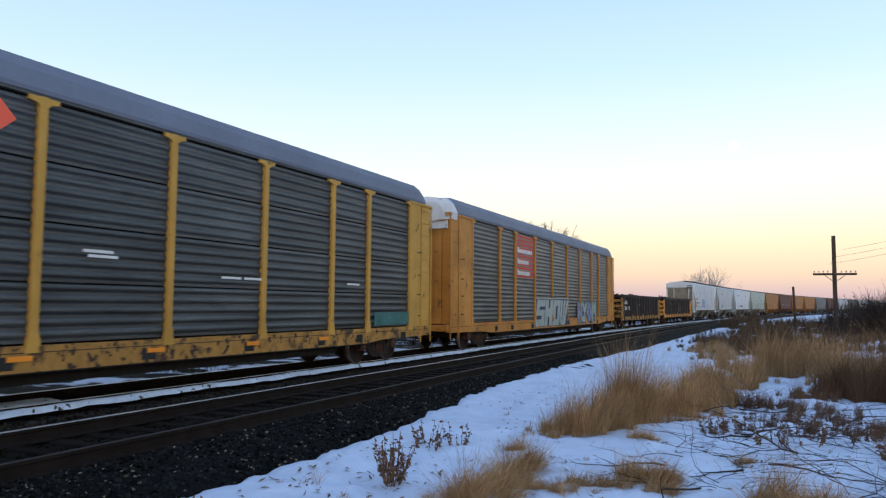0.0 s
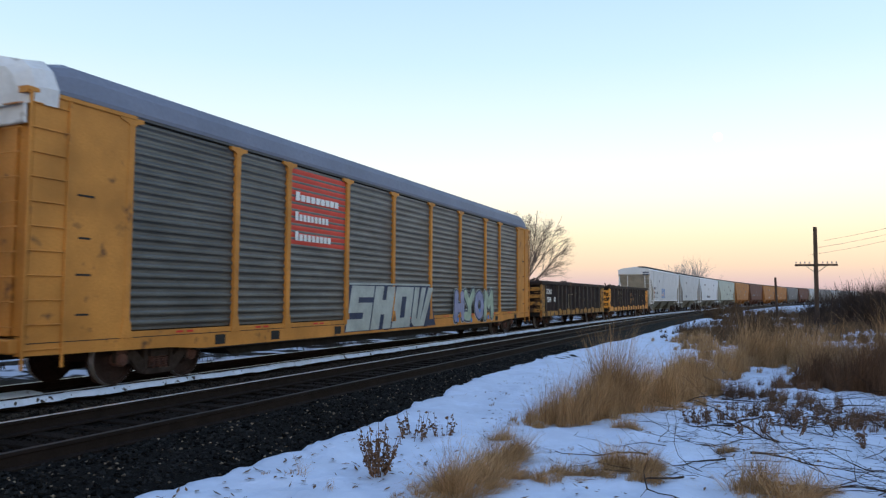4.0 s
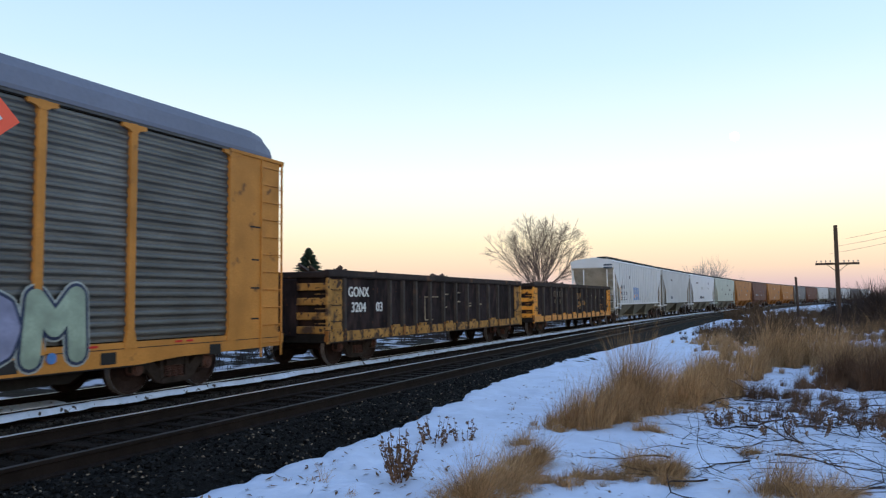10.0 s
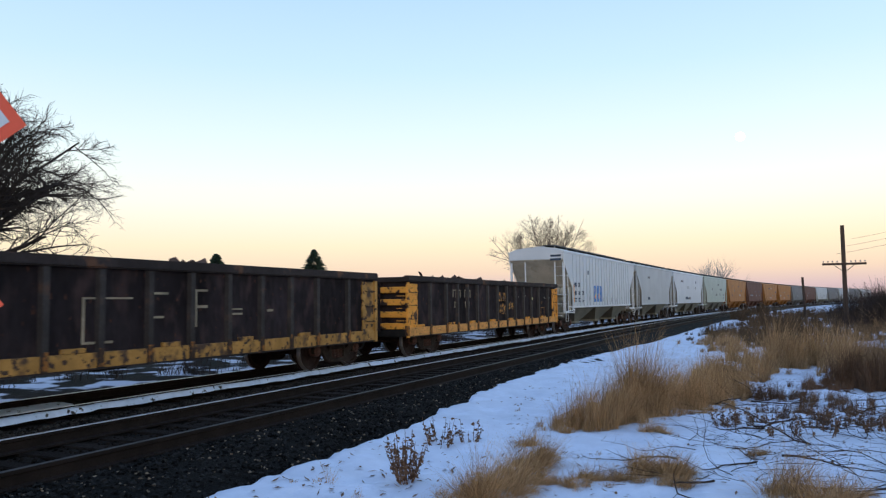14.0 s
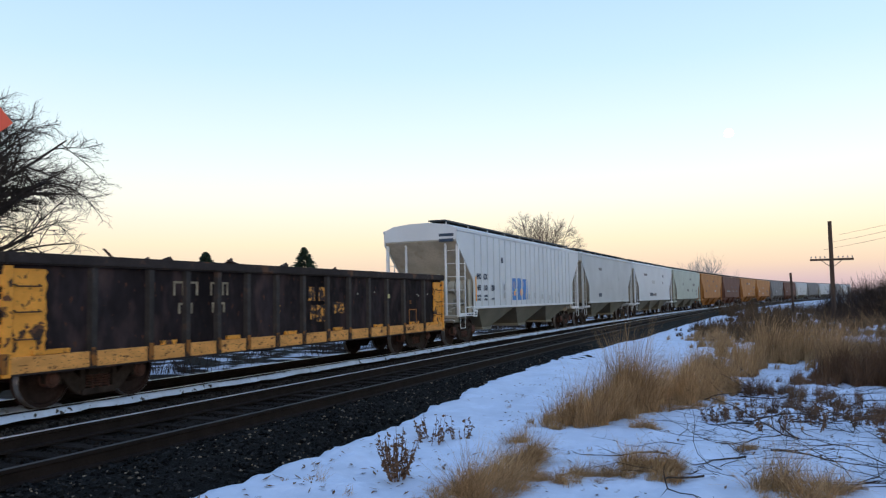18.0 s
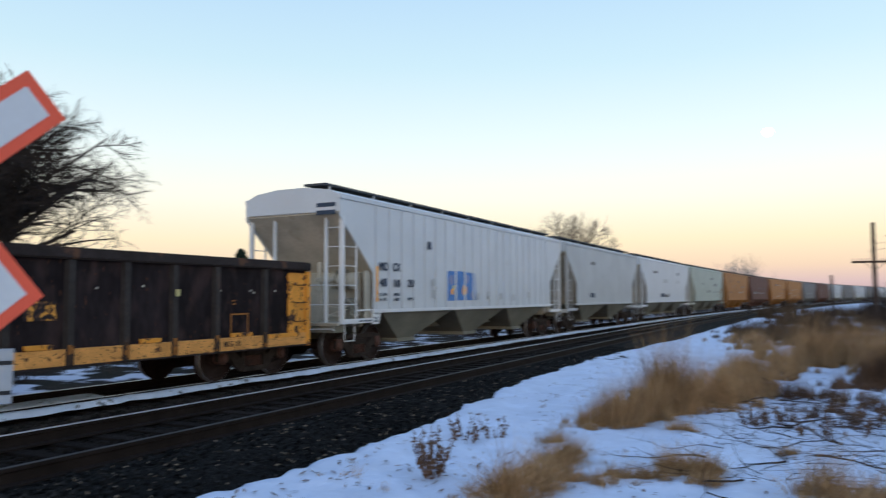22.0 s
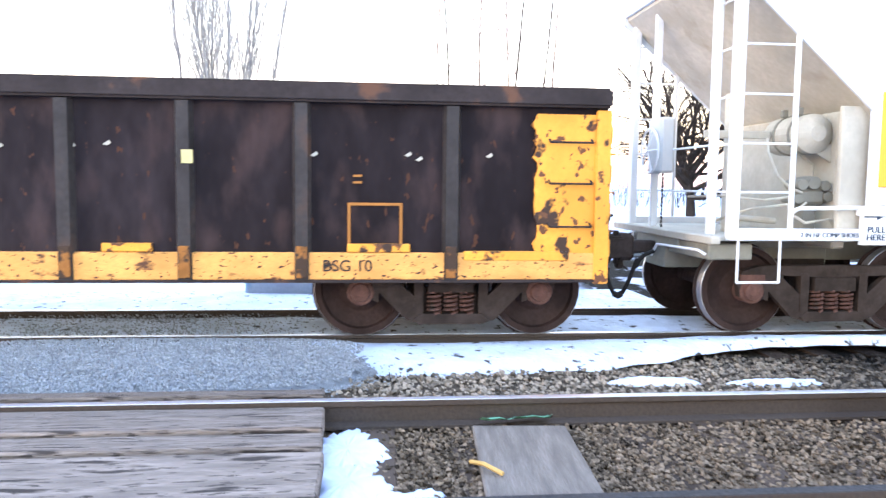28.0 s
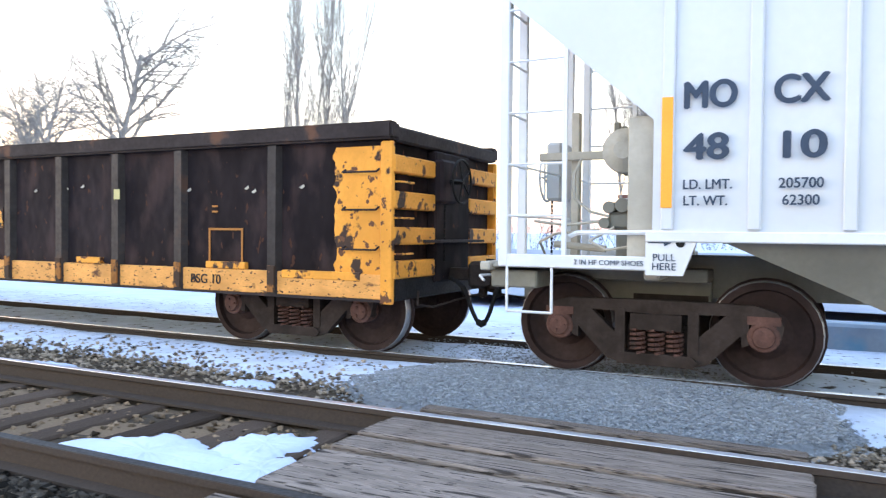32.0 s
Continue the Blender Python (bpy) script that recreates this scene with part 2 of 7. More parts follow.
M["tarp"] = mat("white_end_cover", (0.66, 0.66, 0.66), 0.6, vary=0.2, scale=2, fine=15, spots=(0.30, 0.28, 0.26), spot_at=0.62)
M["graf_pale"] = mat("pale_green_white_spray", (0.40, 0.44, 0.42), 0.6, vary=0.28, scale=2, fine=20, bump=0.02)
M["graf_dark"] = mat("dark_blue_spray", (0.035, 0.05, 0.10), 0.6, vary=0.3, scale=2, fine=20, bump=0.02)
M["graf_lilac"] = mat("lilac_spray", (0.28, 0.30, 0.46), 0.6, vary=0.3, scale=3, fine=20, bump=0.02)
M["graf_mint"] = mat("mint_spray", (0.34, 0.43, 0.34), 0.6, vary=0.3, scale=3, fine=20, bump=0.02)
M["graf_blue"] = mat("bright_blue_spray", (0.10, 0.24, 0.55), 0.6, vary=0.25, scale=4, fine=20, bump=0.02)
M["graf_teal"] = mat("faint_teal_spray", (0.06, 0.17, 0.16), 0.6, vary=0.3, scale=3, fine=20, bump=0.02)
M["gon_black"] = mat("black_gondola_paint", (0.027, 0.0205, 0.0225), 0.72, vary=0.7, scale=0.9, fine=7, spots=(0.068, 0.043, 0.040), spot_at=0.52, spot_scale=2.4, stretch=(1, 1, 0.5), spec=0.06, soft=0.25, per_object=0.3, chips=(0.075, 0.034, 0.022), chip_at=0.66, chip_scale=11.0)
M["faded_sill"] = mat("grimy_faded_yellow_paint", (0.46, 0.24, 0.062), 0.65, vary=0.4, scale=2.5, fine=20, spots=(0.075, 0.045, 0.03), spot_at=0.53, spot_scale=2.6, soft=0.12, chips=(0.06, 0.035, 0.025), chip_at=0.58, chip_scale=8.0)
M["gusset"] = mat("rust_orange_gusset", (0.36, 0.145, 0.035), 0.7, vary=0.4, scale=6, fine=30, spots=(0.05, 0.03, 0.02), spot_at=0.46, spot_scale=6)
M["dim_stencil"] = mat("dim_tan_stencil", (0.32, 0.26, 0.18), 0.7, vary=0.4, scale=4, fine=30, bump=0.02)
M["gon_rib"] = mat("worn_grey_rib_paint", (0.040, 0.034, 0.033), 0.55, vary=0.45, scale=3, fine=20, spots=(0.075, 0.042, 0.03), spot_at=0.58, spot_scale=3, soft=0.15)
M["gon_rim"] = mat("worn_rusty_top_rail", (0.040, 0.031, 0.030), 0.7, vary=0.4, scale=2, fine=22, spots=(0.11, 0.055, 0.035), spot_at=0.60, spec=0.12)
M["scrap"] = mat("rusty_scrap", (0.07, 0.045, 0.035), 0.85, vary=0.5, scale=3, fine=20, island=0.5)
M["truck"] = mat("brown_grime_casting", (0.050, 0.038, 0.033), 0.78, 0.1, vary=0.45, scale=5, fine=30, spots=(0.045, 0.034, 0.03), spot_at=0.56, spot_scale=5, soft=0.15, spec=0.05)
M["wheel"] = mat("rust_brown_wheel", (0.040, 0.025, 0.022), 0.7, 0.25, vary=0.4, scale=4, fine=25, spec=0.12)
M["tread"] = mat("polished_wheel_tread", (0.42, 0.41, 0.41), 0.35, 0.8, vary=0.3, scale=5, fine=40, spec=0.15)
M["cap"] = mat("red_brown_bearing_cap", (0.115, 0.058, 0.046), 0.7, 0.1, vary=0.4, scale=8, fine=40, spots=(0.05, 0.035, 0.03), spot_at=0.58, spot_scale=9)
M["black"] = mat("black_iron", (0.022, 0.020, 0.019), 0.65, 0.2, vary=0.4, scale=5, spec=0.12)
M["hop_white"] = mat("white_hopper_paint", (0.60, 0.62, 0.64), 0.5, vary=0.07, scale=0.8, fine=15, bump=0.05, spots=(0.46, 0.44, 0.40), spot_at=0.70, spot_scale=1.2, spec=0.4)
M["hop_trim"] = mat("clean_white_trim", (0.70, 0.71, 0.72), 0.5, vary=0.10, scale=2, fine=25, bump=0.05, spec=0.4)
# olive grey under the pale cars, with underbody shade mixed into the colour
M["hop_shade"] = mat("grimy_shaded_olive_paint", (0.235, 0.225, 0.185), 0.7, vary=0.25, scale=1.2, fine=20)
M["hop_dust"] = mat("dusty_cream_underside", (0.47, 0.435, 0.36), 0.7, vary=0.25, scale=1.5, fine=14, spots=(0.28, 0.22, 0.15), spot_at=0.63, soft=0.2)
M["hop_roof"] = mat("dark_walkway_grating", (0.075, 0.08, 0.085), 0.7, 0.2)
M["hop_pale"] = mat("pale_grey_hopper_paint", (0.50, 0.51, 0.51), 0.55, vary=0.12, scale=0.7, fine=12)
M["hop_green"] = mat("pale_green_grey_paint", (0.44, 0.47, 0.40), 0.6, vary=0.12, scale=0.7, fine=12)
M["car_orange"] = mat("orange_car_paint", (0.40, 0.165, 0.04), 0.6, vary=0.25, scale=0.7, fine=12)
M["car_brown"] = mat("brown_car_paint", (0.15, 0.07, 0.05), 0.7, vary=0.25, scale=0.7, fine=12)
M["car_grey"] = mat("grey_car_paint", (0.20, 0.19, 0.185), 0.7, vary=0.2, scale=0.7, fine=12)
M["letter"] = mat("blue_grey_lettering", (0.045, 0.065, 0.10), 0.6, vary=0.15, scale=8, fine=40, bump=0)
M["orange_mark"] = mat("orange_reflector_strip", (0.95, 0.40, 0.05), 0.45, vary=0.08)
M["amber"] = mat("amber_side_marker", (0.90, 0.30, 0.03), 0.4, vary=0.08)
M["rag"] = mat("green_plastic_scrap", (0.13, 0.33, 0.21), 0.5, vary=0.3, scale=12)
M["straw"] = mat("straw_stick", (0.60, 0.36, 0.12), 0.8)
M["marker_red"] = mat("red_reflector", (0.55, 0.03, 0.025), 0.4, vary=0.15, scale=8, fine=40, bump=0.02)
M["litter_brown"] = mat("dead_thatch", (0.12, 0.078, 0.048), 0.95, vary=0.4, scale=1.0, fine=8, bump=0, island=0.6, spec=0.05)
M["verge"] = mat("dark_frozen_verge", (0.012, 0.010, 0.008), 0.9, vary=0.4, scale=1.0, fine=12, bump=0.7, spots=(0.50, 0.53, 0.62), spot_at=0.51, spot_scale=0.9, spec=0.06)
M["concrete"] = mat("painted_concrete_block", (0.32, 0.40, 0.47), 0.8, vary=0.3, scale=1.5, fine=20, spots=(0.15, 0.30, 0.42), spot_at=0.54, spot_scale=0.9)


# mesh helpers ------------------------------------------------------------
def part(name, bm, material, parent=None, label=""):
    me = bpy.data.meshes.new(name)
    bmesh.ops.recalc_face_normals(bm, faces=bm.faces[:])
    bm.to_mesh(me)
    bm.free()
    return put(name, me, material, parent, label)


def put(name, me, material, parent=None, label=""):
    if not me.materials:
        me.materials.append(material)
    ob = new(name, me)
    if parent is not None:
        ob.parent = parent
    if label:
        ob["label"] = label
    return ob


def box(bm, x0, x1, y0, y1, z0, z1, m=None):
    vs = [bm.verts.new(Vector((x, y, z)) if m is None else m @ Vector((x, y, z))) for x in (x0, x1) for y in (y0, y1) for z in (z0, z1)]
    for f in ((0, 1, 3, 2), (4, 6, 7, 5), (0, 4, 5, 1), (2, 3, 7, 6), (0, 2, 6, 4), (1, 5, 7, 3)):
        bm.faces.new([vs[i] for i in f])
    return vs


def rbox(bm, x0, x1, y0, y1, z0, z1, r=0.01, seg=1):
    vs = box(bm, x0, x1, y0, y1, z0, z1)
    es = list({e for v in vs for e in v.link_edges})
    bmesh.ops.bevel(bm, geom=es, offset=r, segments=seg, affect="EDGES", clamp_overlap=True)


def rod(bm, a, b, r, r2=None, n=8, cap=True):
    a, b = Vector(a), Vector(b)
    r2 = r if r2 is None else r2
    q = (b - a).to_track_quat("Z", "Y")
    ring = []
    for p, rr in ((a, r), (b, r2)):
        ring.append([bm.verts.new(p + q @ Vector((math.cos(2 * math.pi * i / n) * rr, math.sin(2 * math.pi * i / n) * rr, 0))) for i in range(n)])
    for i in range(n):
        bm.faces.new((ring[0][i], ring[0][(i + 1) % n], ring[1][(i + 1) % n], ring[1][i]))
    if cap:
        bm.faces.new(ring[0][::-1])
        bm.faces.new(ring[1])


def pipe(bm, pts, r, n=6):
    for a, b in zip(pts, pts[1:]):
        rod(bm, a, b, r, n=n)


def prism(bm, poly, axis, lo, hi):
    """A polygon of 2D points pushed along an axis: x keeps (y, z), y keeps (x, z), z keeps (x, y)."""
    def at(p, d):
        return {"x": (d, p[0], p[1]), "y": (p[0], d, p[1]), "z": (p[0], p[1], d)}[axis]
    a = [bm.verts.new(at(p, lo)) for p in poly]
    b = [bm.verts.new(at(p, hi)) for p in poly]
    bm.faces.new(a)
    bm.faces.new(b[::-1])
    for i in range(len(poly)):
        j = (i + 1) % len(poly)
        bm.faces.new((a[i], b[i], b[j], a[j]))


def one(fn, *a, **k):
    bm = bmesh.new()
    fn(bm, *a, **k)
    return bm


def empty(name, label, category, group=""):
    ob = new(name)
    ob.empty_display_size = 0.3
    return tagged(ob, label, category, group)


def lettering(name, body, size, m, parent, x, y, z, label="", shear=0.0, depth=0.003, sx=1.0, bold=0.0):
    """Raised lettering on a side that faces +x, read along +y."""
    cu = bpy.data.curves.new(name, "FONT")
    cu.body, cu.size, cu.shear, cu.extrude, cu.align_x = body, size, shear, depth, "CENTER"
    tmp = bpy.data.objects.new(name, cu)
    scene.collection.objects.link(tmp)
    me = bpy.data.meshes.new_from_object(tmp.evaluated_get(bpy.context.evaluated_depsgraph_get()))
    bpy.data.objects.remove(tmp)
    me.transform(Matrix.Diagonal((sx, 1, 1, 1)))
    if bold:
        # heavier strokes from shifted layers
        bm, d = bmesh.new(), bold * 3.5 * size
        for k, (i, j) in enumerate(((-1, 0), (1, 0), (0, -0.6), (0, 0.6))):
            layer = me.copy()
            layer.transform(Matrix.Translation((i * d, j * d, 0.0004 * k)))
            bm.from_mesh(layer)
            bpy.data.meshes.remove(layer)
        bm.to_mesh(me)
        bm.free()
    me.transform(Matrix(((0, 0, 1, x), (1, 0, 0, y), (0, 1, 0, z), (0, 0, 0, 1))))
    me.materials.clear()
    return put(name, me, m, parent, label)


# plan --------------------------------------------------------------------
X2, X1, Z1 = -11.41, -7.01, 0.175
BEND, RADIUS, PITCH = 30.0, 1000.0, 17.5


def shift(y):
    return max(0.0, y - BEND) ** 2 / (2 * RADIUS)


def tilt(y):
    return -math.degrees(math.atan(max(0.0, y - BEND) / RADIUS))


def snow_edge(y):
    e = np.interp(y, [-8, 0, 2.3, 5, 8.3, 13.7, 20, 30, 70, 200], [-5.5, -5.45, -5.3, -4.5, -4.52, -5.2, -5.4, -4.85, -4.75, -4.75])
    return e + 0.16 * noise.noise(Vector((y * 1.1, 2, 0))) + 0.10 * noise.noise(Vector((y * 3.7, 5, 0)))


def ground_z(x, y):
    d = x - shift(y)
    e = snow_edge(y)
    z = -0.10 + 0.10 * math.exp(-max(0, d - e) / 0.9)
    if d < e:
        z -= 0.34 * min(1, (e - d) / 0.22)
    if abs(x) < 60 and -30 < y < 90:
        f = min(1, max(0, (d - e) / 0.5))
        z += f * (0.05 * noise.noise(Vector((x * 0.35, y * 0.35, 0))) + 0.06 * noise.noise(Vector((x * 1.7, y * 1.7, 3)))) + 0.040 * noise.noise(Vector((x * 3.6, y * 3.6, 5))) + f * 0.020 * noise.noise(Vector((x * 7.5, y * 7.5, 9)))
    return z


def steps(stops):
    out = []
    for a, b, s in stops:
        n = max(1, round((b - a) / s))
        out += [a + (b - a) * i / n for i in range(n)]
    return out + [stops[-1][1]]


def make_ground():
    xs = steps([(-2500, -100, 300), (-100, -20, 10), (-20, -6, 1.2), (-6, -3.4, 0.1), (-3.4, 2.4, 0.1), (2.4, 5, 0.18), (5, 30, 1.5), (30, 100, 10), (100, 2500, 300)])
    ys = steps([(-2500, -100, 300), (-100, -8, 8), (-8, 4, 0.16), (4, 13, 0.095), (13, 22, 0.16), (22, 60, 1.0), (60, 200, 6), (200, 500, 30), (500, 4000, 350)])
    vs = [(x + shift(y) if abs(x) < 60 and y < 500 else x, y, 0) for y in ys for x in xs]
    vs = [(x, y, ground_z(x, y)) for x, y, _ in vs]
    n = len(xs)
    fs = [(j * n + i, j * n + i + 1, (j + 1) * n + i + 1, (j + 1) * n + i) for j in range(len(ys) - 1) for i in range(n - 1)]
    me = bpy.data.meshes.new("ground")
    me.from_pydata(vs, [], fs)
    me.polygons.foreach_set("use_smooth", [True] * len(fs))
    tagged(put("ground", me, M["snow"]), "snow-covered flat ground beside the railway", "ground", kind="structure")


make_ground()


# tracks ------------------------------------------------------------------
def sweep(name, profile, ys, mat_, parent=None, label="", wob=None, smooth=False):
    """An open or closed profile of (d, z) carried along the bend."""
    vs, fs, n = [], [], len(profile)
    for y in ys:
        for k, (d, z) in enumerate(profile):
            w = wob(k, y) if wob else (0, 0)
            vs.append((d + shift(y) + w[0], y, z + w[1]))
    for j in range(len(ys) - 1):
        for i in range(n - 1):
            fs.append((j * n + i, j * n + i + 1, (j + 1) * n + i + 1, (j + 1) * n + i))
    me = bpy.data.meshes.new(name)
    me.from_pydata(vs, [], fs)
    if smooth:
        me.polygons.foreach_set("use_smooth", [True] * len(fs))
    return put(name, me, mat_, parent, label)


LONG = steps([(-80, -10, 5), (-10, 30, 1.0), (30, 400, 5)])
NEAR = steps([(-40, -8, 1.0), (-8, 24, 0.2), (24, 80, 1.0), (80, 300, 5)])


def nz(a, b, s=1.0):
    return noise.noise(Vector((a * s, b * s, 7.3)))


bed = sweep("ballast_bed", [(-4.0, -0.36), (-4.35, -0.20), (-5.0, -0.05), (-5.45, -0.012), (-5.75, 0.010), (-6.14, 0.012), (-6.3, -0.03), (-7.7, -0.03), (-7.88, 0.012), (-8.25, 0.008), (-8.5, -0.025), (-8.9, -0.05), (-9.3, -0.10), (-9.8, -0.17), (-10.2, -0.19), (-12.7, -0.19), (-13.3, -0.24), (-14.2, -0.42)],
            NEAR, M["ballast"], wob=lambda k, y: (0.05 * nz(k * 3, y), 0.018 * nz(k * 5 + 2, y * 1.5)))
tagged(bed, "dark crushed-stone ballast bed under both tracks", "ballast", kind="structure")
RAILP = [(-0.07, 0.0), (-0.07, 0.018), (-0.012, 0.035), (-0.012, 0.125), (-0.036, 0.135), (-0.036, 0.168), (0.036, 0.168), (0.036, 0.135), (0.012, 0.125), (0.012, 0.035), (0.07, 0.018), (0.07, 0.0), (-0.07, 0.0)]


def track(name, xc, z0, label):
    tr = empty(name, label, "railway track")
    tr["kind"] = "structure"
    for sx in (-0.757, 0.757):
        r = sweep("rail", [(xc + sx + a, z0 + b) for a, b in RAILP], LONG, M["rail"], tr)
        sweep("rail_head", [(xc + sx - 0.032, z0 + 0.168), (xc + sx - 0.031, z0 + 0.171), (xc + sx + 0.031, z0 + 0.171), (xc + sx + 0.032, z0 + 0.168)], LONG, M["railworn"] if xc == X1 and sx > 0 else M["railtop"], r, "polished rail head")
    return tr


near_track = track("near_track", X1, Z1 - 0.17, "empty near railway track with polished rails on dark wooden ties")
far_track = track("far_track", X2, -0.17, "railway track under the freight train, half buried in snow")


def snow_strip(name, edge_a, edge_b, z, y0, y1, step, label):
    ys = steps([(y0, y1, step)])
    vs, fs, n = [], [], 7
    for y in ys:
        a, b = edge_a(y), edge_b(y)
        for i in range(n):
            f = i / (n - 1)
            zz = z + 0.03 * math.sin(math.pi * f) + 0.02 * nz(y * 2 + i, z * 40) - (0.06 if i in (0, n - 1) else 0)
            vs.append((a + (b - a) * f + shift(y), y, zz))
    for j in range(len(ys) - 1):
        for i in range(n - 1):
            fs.append((j * n + i, j * n + i + 1, (j + 1) * n + i + 1, (j + 1) * n + i))
    me = bpy.data.meshes.new(name)
    me.from_pydata(vs, [], fs)
    me.polygons.foreach_set("use_smooth", [True] * len(fs))
    return tagged(put(name, me, M["stripsnow"]), label, "snow", kind="structure")


def ease(y, a, b):
    t = min(1, max(0, (y - a) / (b - a)))
    return t * t * (3 - 2 * t)


snow_strip("snow_bank", lambda y: -9.15 - 1.22 * ease(y, 0.4, 3.6) + (0.22 - 0.12 * ease(y, 2, 4)) * nz(y, 1, 0.7) + 0.12 * nz(y, 2, 2.5) - 0.9 * math.exp(-((y + 2.1) / 1.6) ** 4),
           lambda y: -10.57 + 0.03 * nz(y, 3, 2), -0.040, -40, 120, 0.12, "strip of trodden snow between the two tracks")
snow_strip("snow_bank", lambda y: -10.75 - 0.25 * ease(y, 3, 6), lambda y: -12.06 + 0.35 * ease(y, 3, 6), -0.055, -40, 9, 0.3, "packed snow between the rails under the train")
snow_strip("snow_bank", lambda y: -12.45 - 0.15 * nz(y, 5, 0.8), lambda y: -15.2, -0.15, -40, 3.5, 0.5, "snow along the far side of the tracks")
v = sweep("far_verge", [(-12.7, -0.24), (-13.4, -0.22), (-15, -0.2), (-18, -0.16), (-23, -0.12), (-30, -0.09)], steps([(3.2, 60, 1.0), (60, 300, 6)]), M["verge"], wob=lambda k, y: (0.1 * nz(k, y), 0.06 * nz(k * 3, y, 0.8)), smooth=True)
tagged(v, "dark frozen verge with patches of snow beyond the tracks", "ground", kind="structure")


def patch(x, y, rx, ry, z, seed, label="ragged patch of old snow between the ties"):
    bm = bmesh.new()
    n, rings = 72, 6
    rows = []
    for k in range(rings + 1):
        row = []
        for i in range(n):
            a = 2 * math.pi * i / n
            f = (1 + 0.45 * noise.noise(Vector((math.cos(a) * 1.5, math.sin(a) * 1.5, seed))) + 0.30 * noise.noise(Vector((math.cos(a) * 4, math.sin(a) * 4, seed))) + 0.22 * noise.noise(Vector((math.cos(a) * 11, math.sin(a) * 11, seed)))) * k / rings
            zz = z + 0.022 * (1 - (k / rings) ** 2) + (-0.03 if k == rings else 0.012 * noise.noise(Vector((i * 0.4, k * 0.9, seed))))
            row.append(bm.verts.new((x + rx * f * math.cos(a), y + ry * f * math.sin(a), zz)))
        rows.append(row)
    for k in range(rings):
        for i in range(n):
            j = (i + 1) % n
            if k == 0:
                bm.faces.new((rows[0][0], rows[1][i], rows[1][j])) if i < n else None
            else:
                bm.faces.new((rows[k][i], rows[k + 1][i], rows[k + 1][j], rows[k][j]))
    for v in rows[0][1:]:
        bm.verts.remove(v)
    for f in bm.faces:
        f.smooth = True
    return tagged(part("snow_patch", bm, M["snow"]), label, "snow", "snow patches", "structure")


# crossing planks ---------------------------------------------------------
def crossing():
    c = empty("crossing", "timber crossing of weathered planks between and beside the near rails", "railway crossing")
    c["kind"] = "structure"
    edges = [(-7.715, -7.545), (-7.535, -7.285), (-7.235, -7.015), (-6.925, -6.36)]
    bm0 = bmesh.new()
    rbox(bm0, -0.155, 0.155, -1.18, 1.18, -0.10, 0.0, 0.012)
    me = bpy.data.meshes.new("plank")
    bm0.to_mesh(me)
    bm0.free()
    rr = random.Random(4)
    for a, b in edges:
        o = put("plank", me, M["plank"], c)
        o.matrix_basis = pose((a + b) / 2, -2.03 + rr.uniform(-0.03, 0.03), 0.16 + rr.uniform(-0.012, 0.004), rr.uniform(-0.15, 0.15), rr.uniform(-0.6, 0.6), rr.uniform(-0.25, 0.25)) @ Matrix.Diagonal(((b - a) / 0.31, 1, 1, 1))
    o = put("plank", me, M["plank"], c)
    o.matrix_basis = pose(-6.02, -2.05, 0.15, 0, 1.5, 0.3)
    o = put("plank", me, M["plank"], c, "thin split edge board")
    o.matrix_basis = pose(-8.03, -2.03, 0.155, 0, 0, -0.3) @ Matrix.Diagonal((0.38, 0.97, 1, 1))


crossing()


# rolling stock parts -----------------------------------------------------
def lathe(bm, prof, n, x0=0.0):
    """Rings of (x, r) about the x axis; gives the faces ring by ring."""
    rings = [[bm.verts.new((x0 + x, math.cos(2 * math.pi * i / n) * r, math.sin(2 * math.pi * i / n) * r)) for i in range(n)] for x, r in prof]
    out = []
    for a, b in zip(rings, rings[1:]):
        out.append([bm.faces.new((a[i], a[(i + 1) % n], b[(i + 1) % n], b[i])) for i in range(n)])
    return out


def wheelset_mesh():
    bm = bmesh.new()
    R = 0.457
    for s in (-1, 1):
        prof = [(0.62, 0.09), (0.66, 0.10), (0.72, 0.36), (0.69, 0.40), (0.69, R + 0.022), (0.715, R + 0.026), (0.735, R + 0.004), (0.83, R), (0.835, R - 0.008), (0.835, R - 0.068), (0.79, R - 0.085), (0.765, 0.22), (0.80, 0.13), (0.86, 0.11), (0.86, 0.05), (0.865, 0.0001)]
        fr = lathe(bm, [(x * s, r) for x, r in prof], 28)
        for k in (6, 7):
            for f in fr[k]:
                f.material_index = 1
    rod(bm, (-0.86, 0, 0), (0.86, 0, 0), 0.085, n=12)
    bmesh.ops.recalc_face_normals(bm, faces=bm.faces[:])
    me = bpy.data.meshes.new("wheelset")
    bm.to_mesh(me)
    bm.free()
    me.materials.append(M["wheel"])
    me.materials.append(M["tread"])
    return me


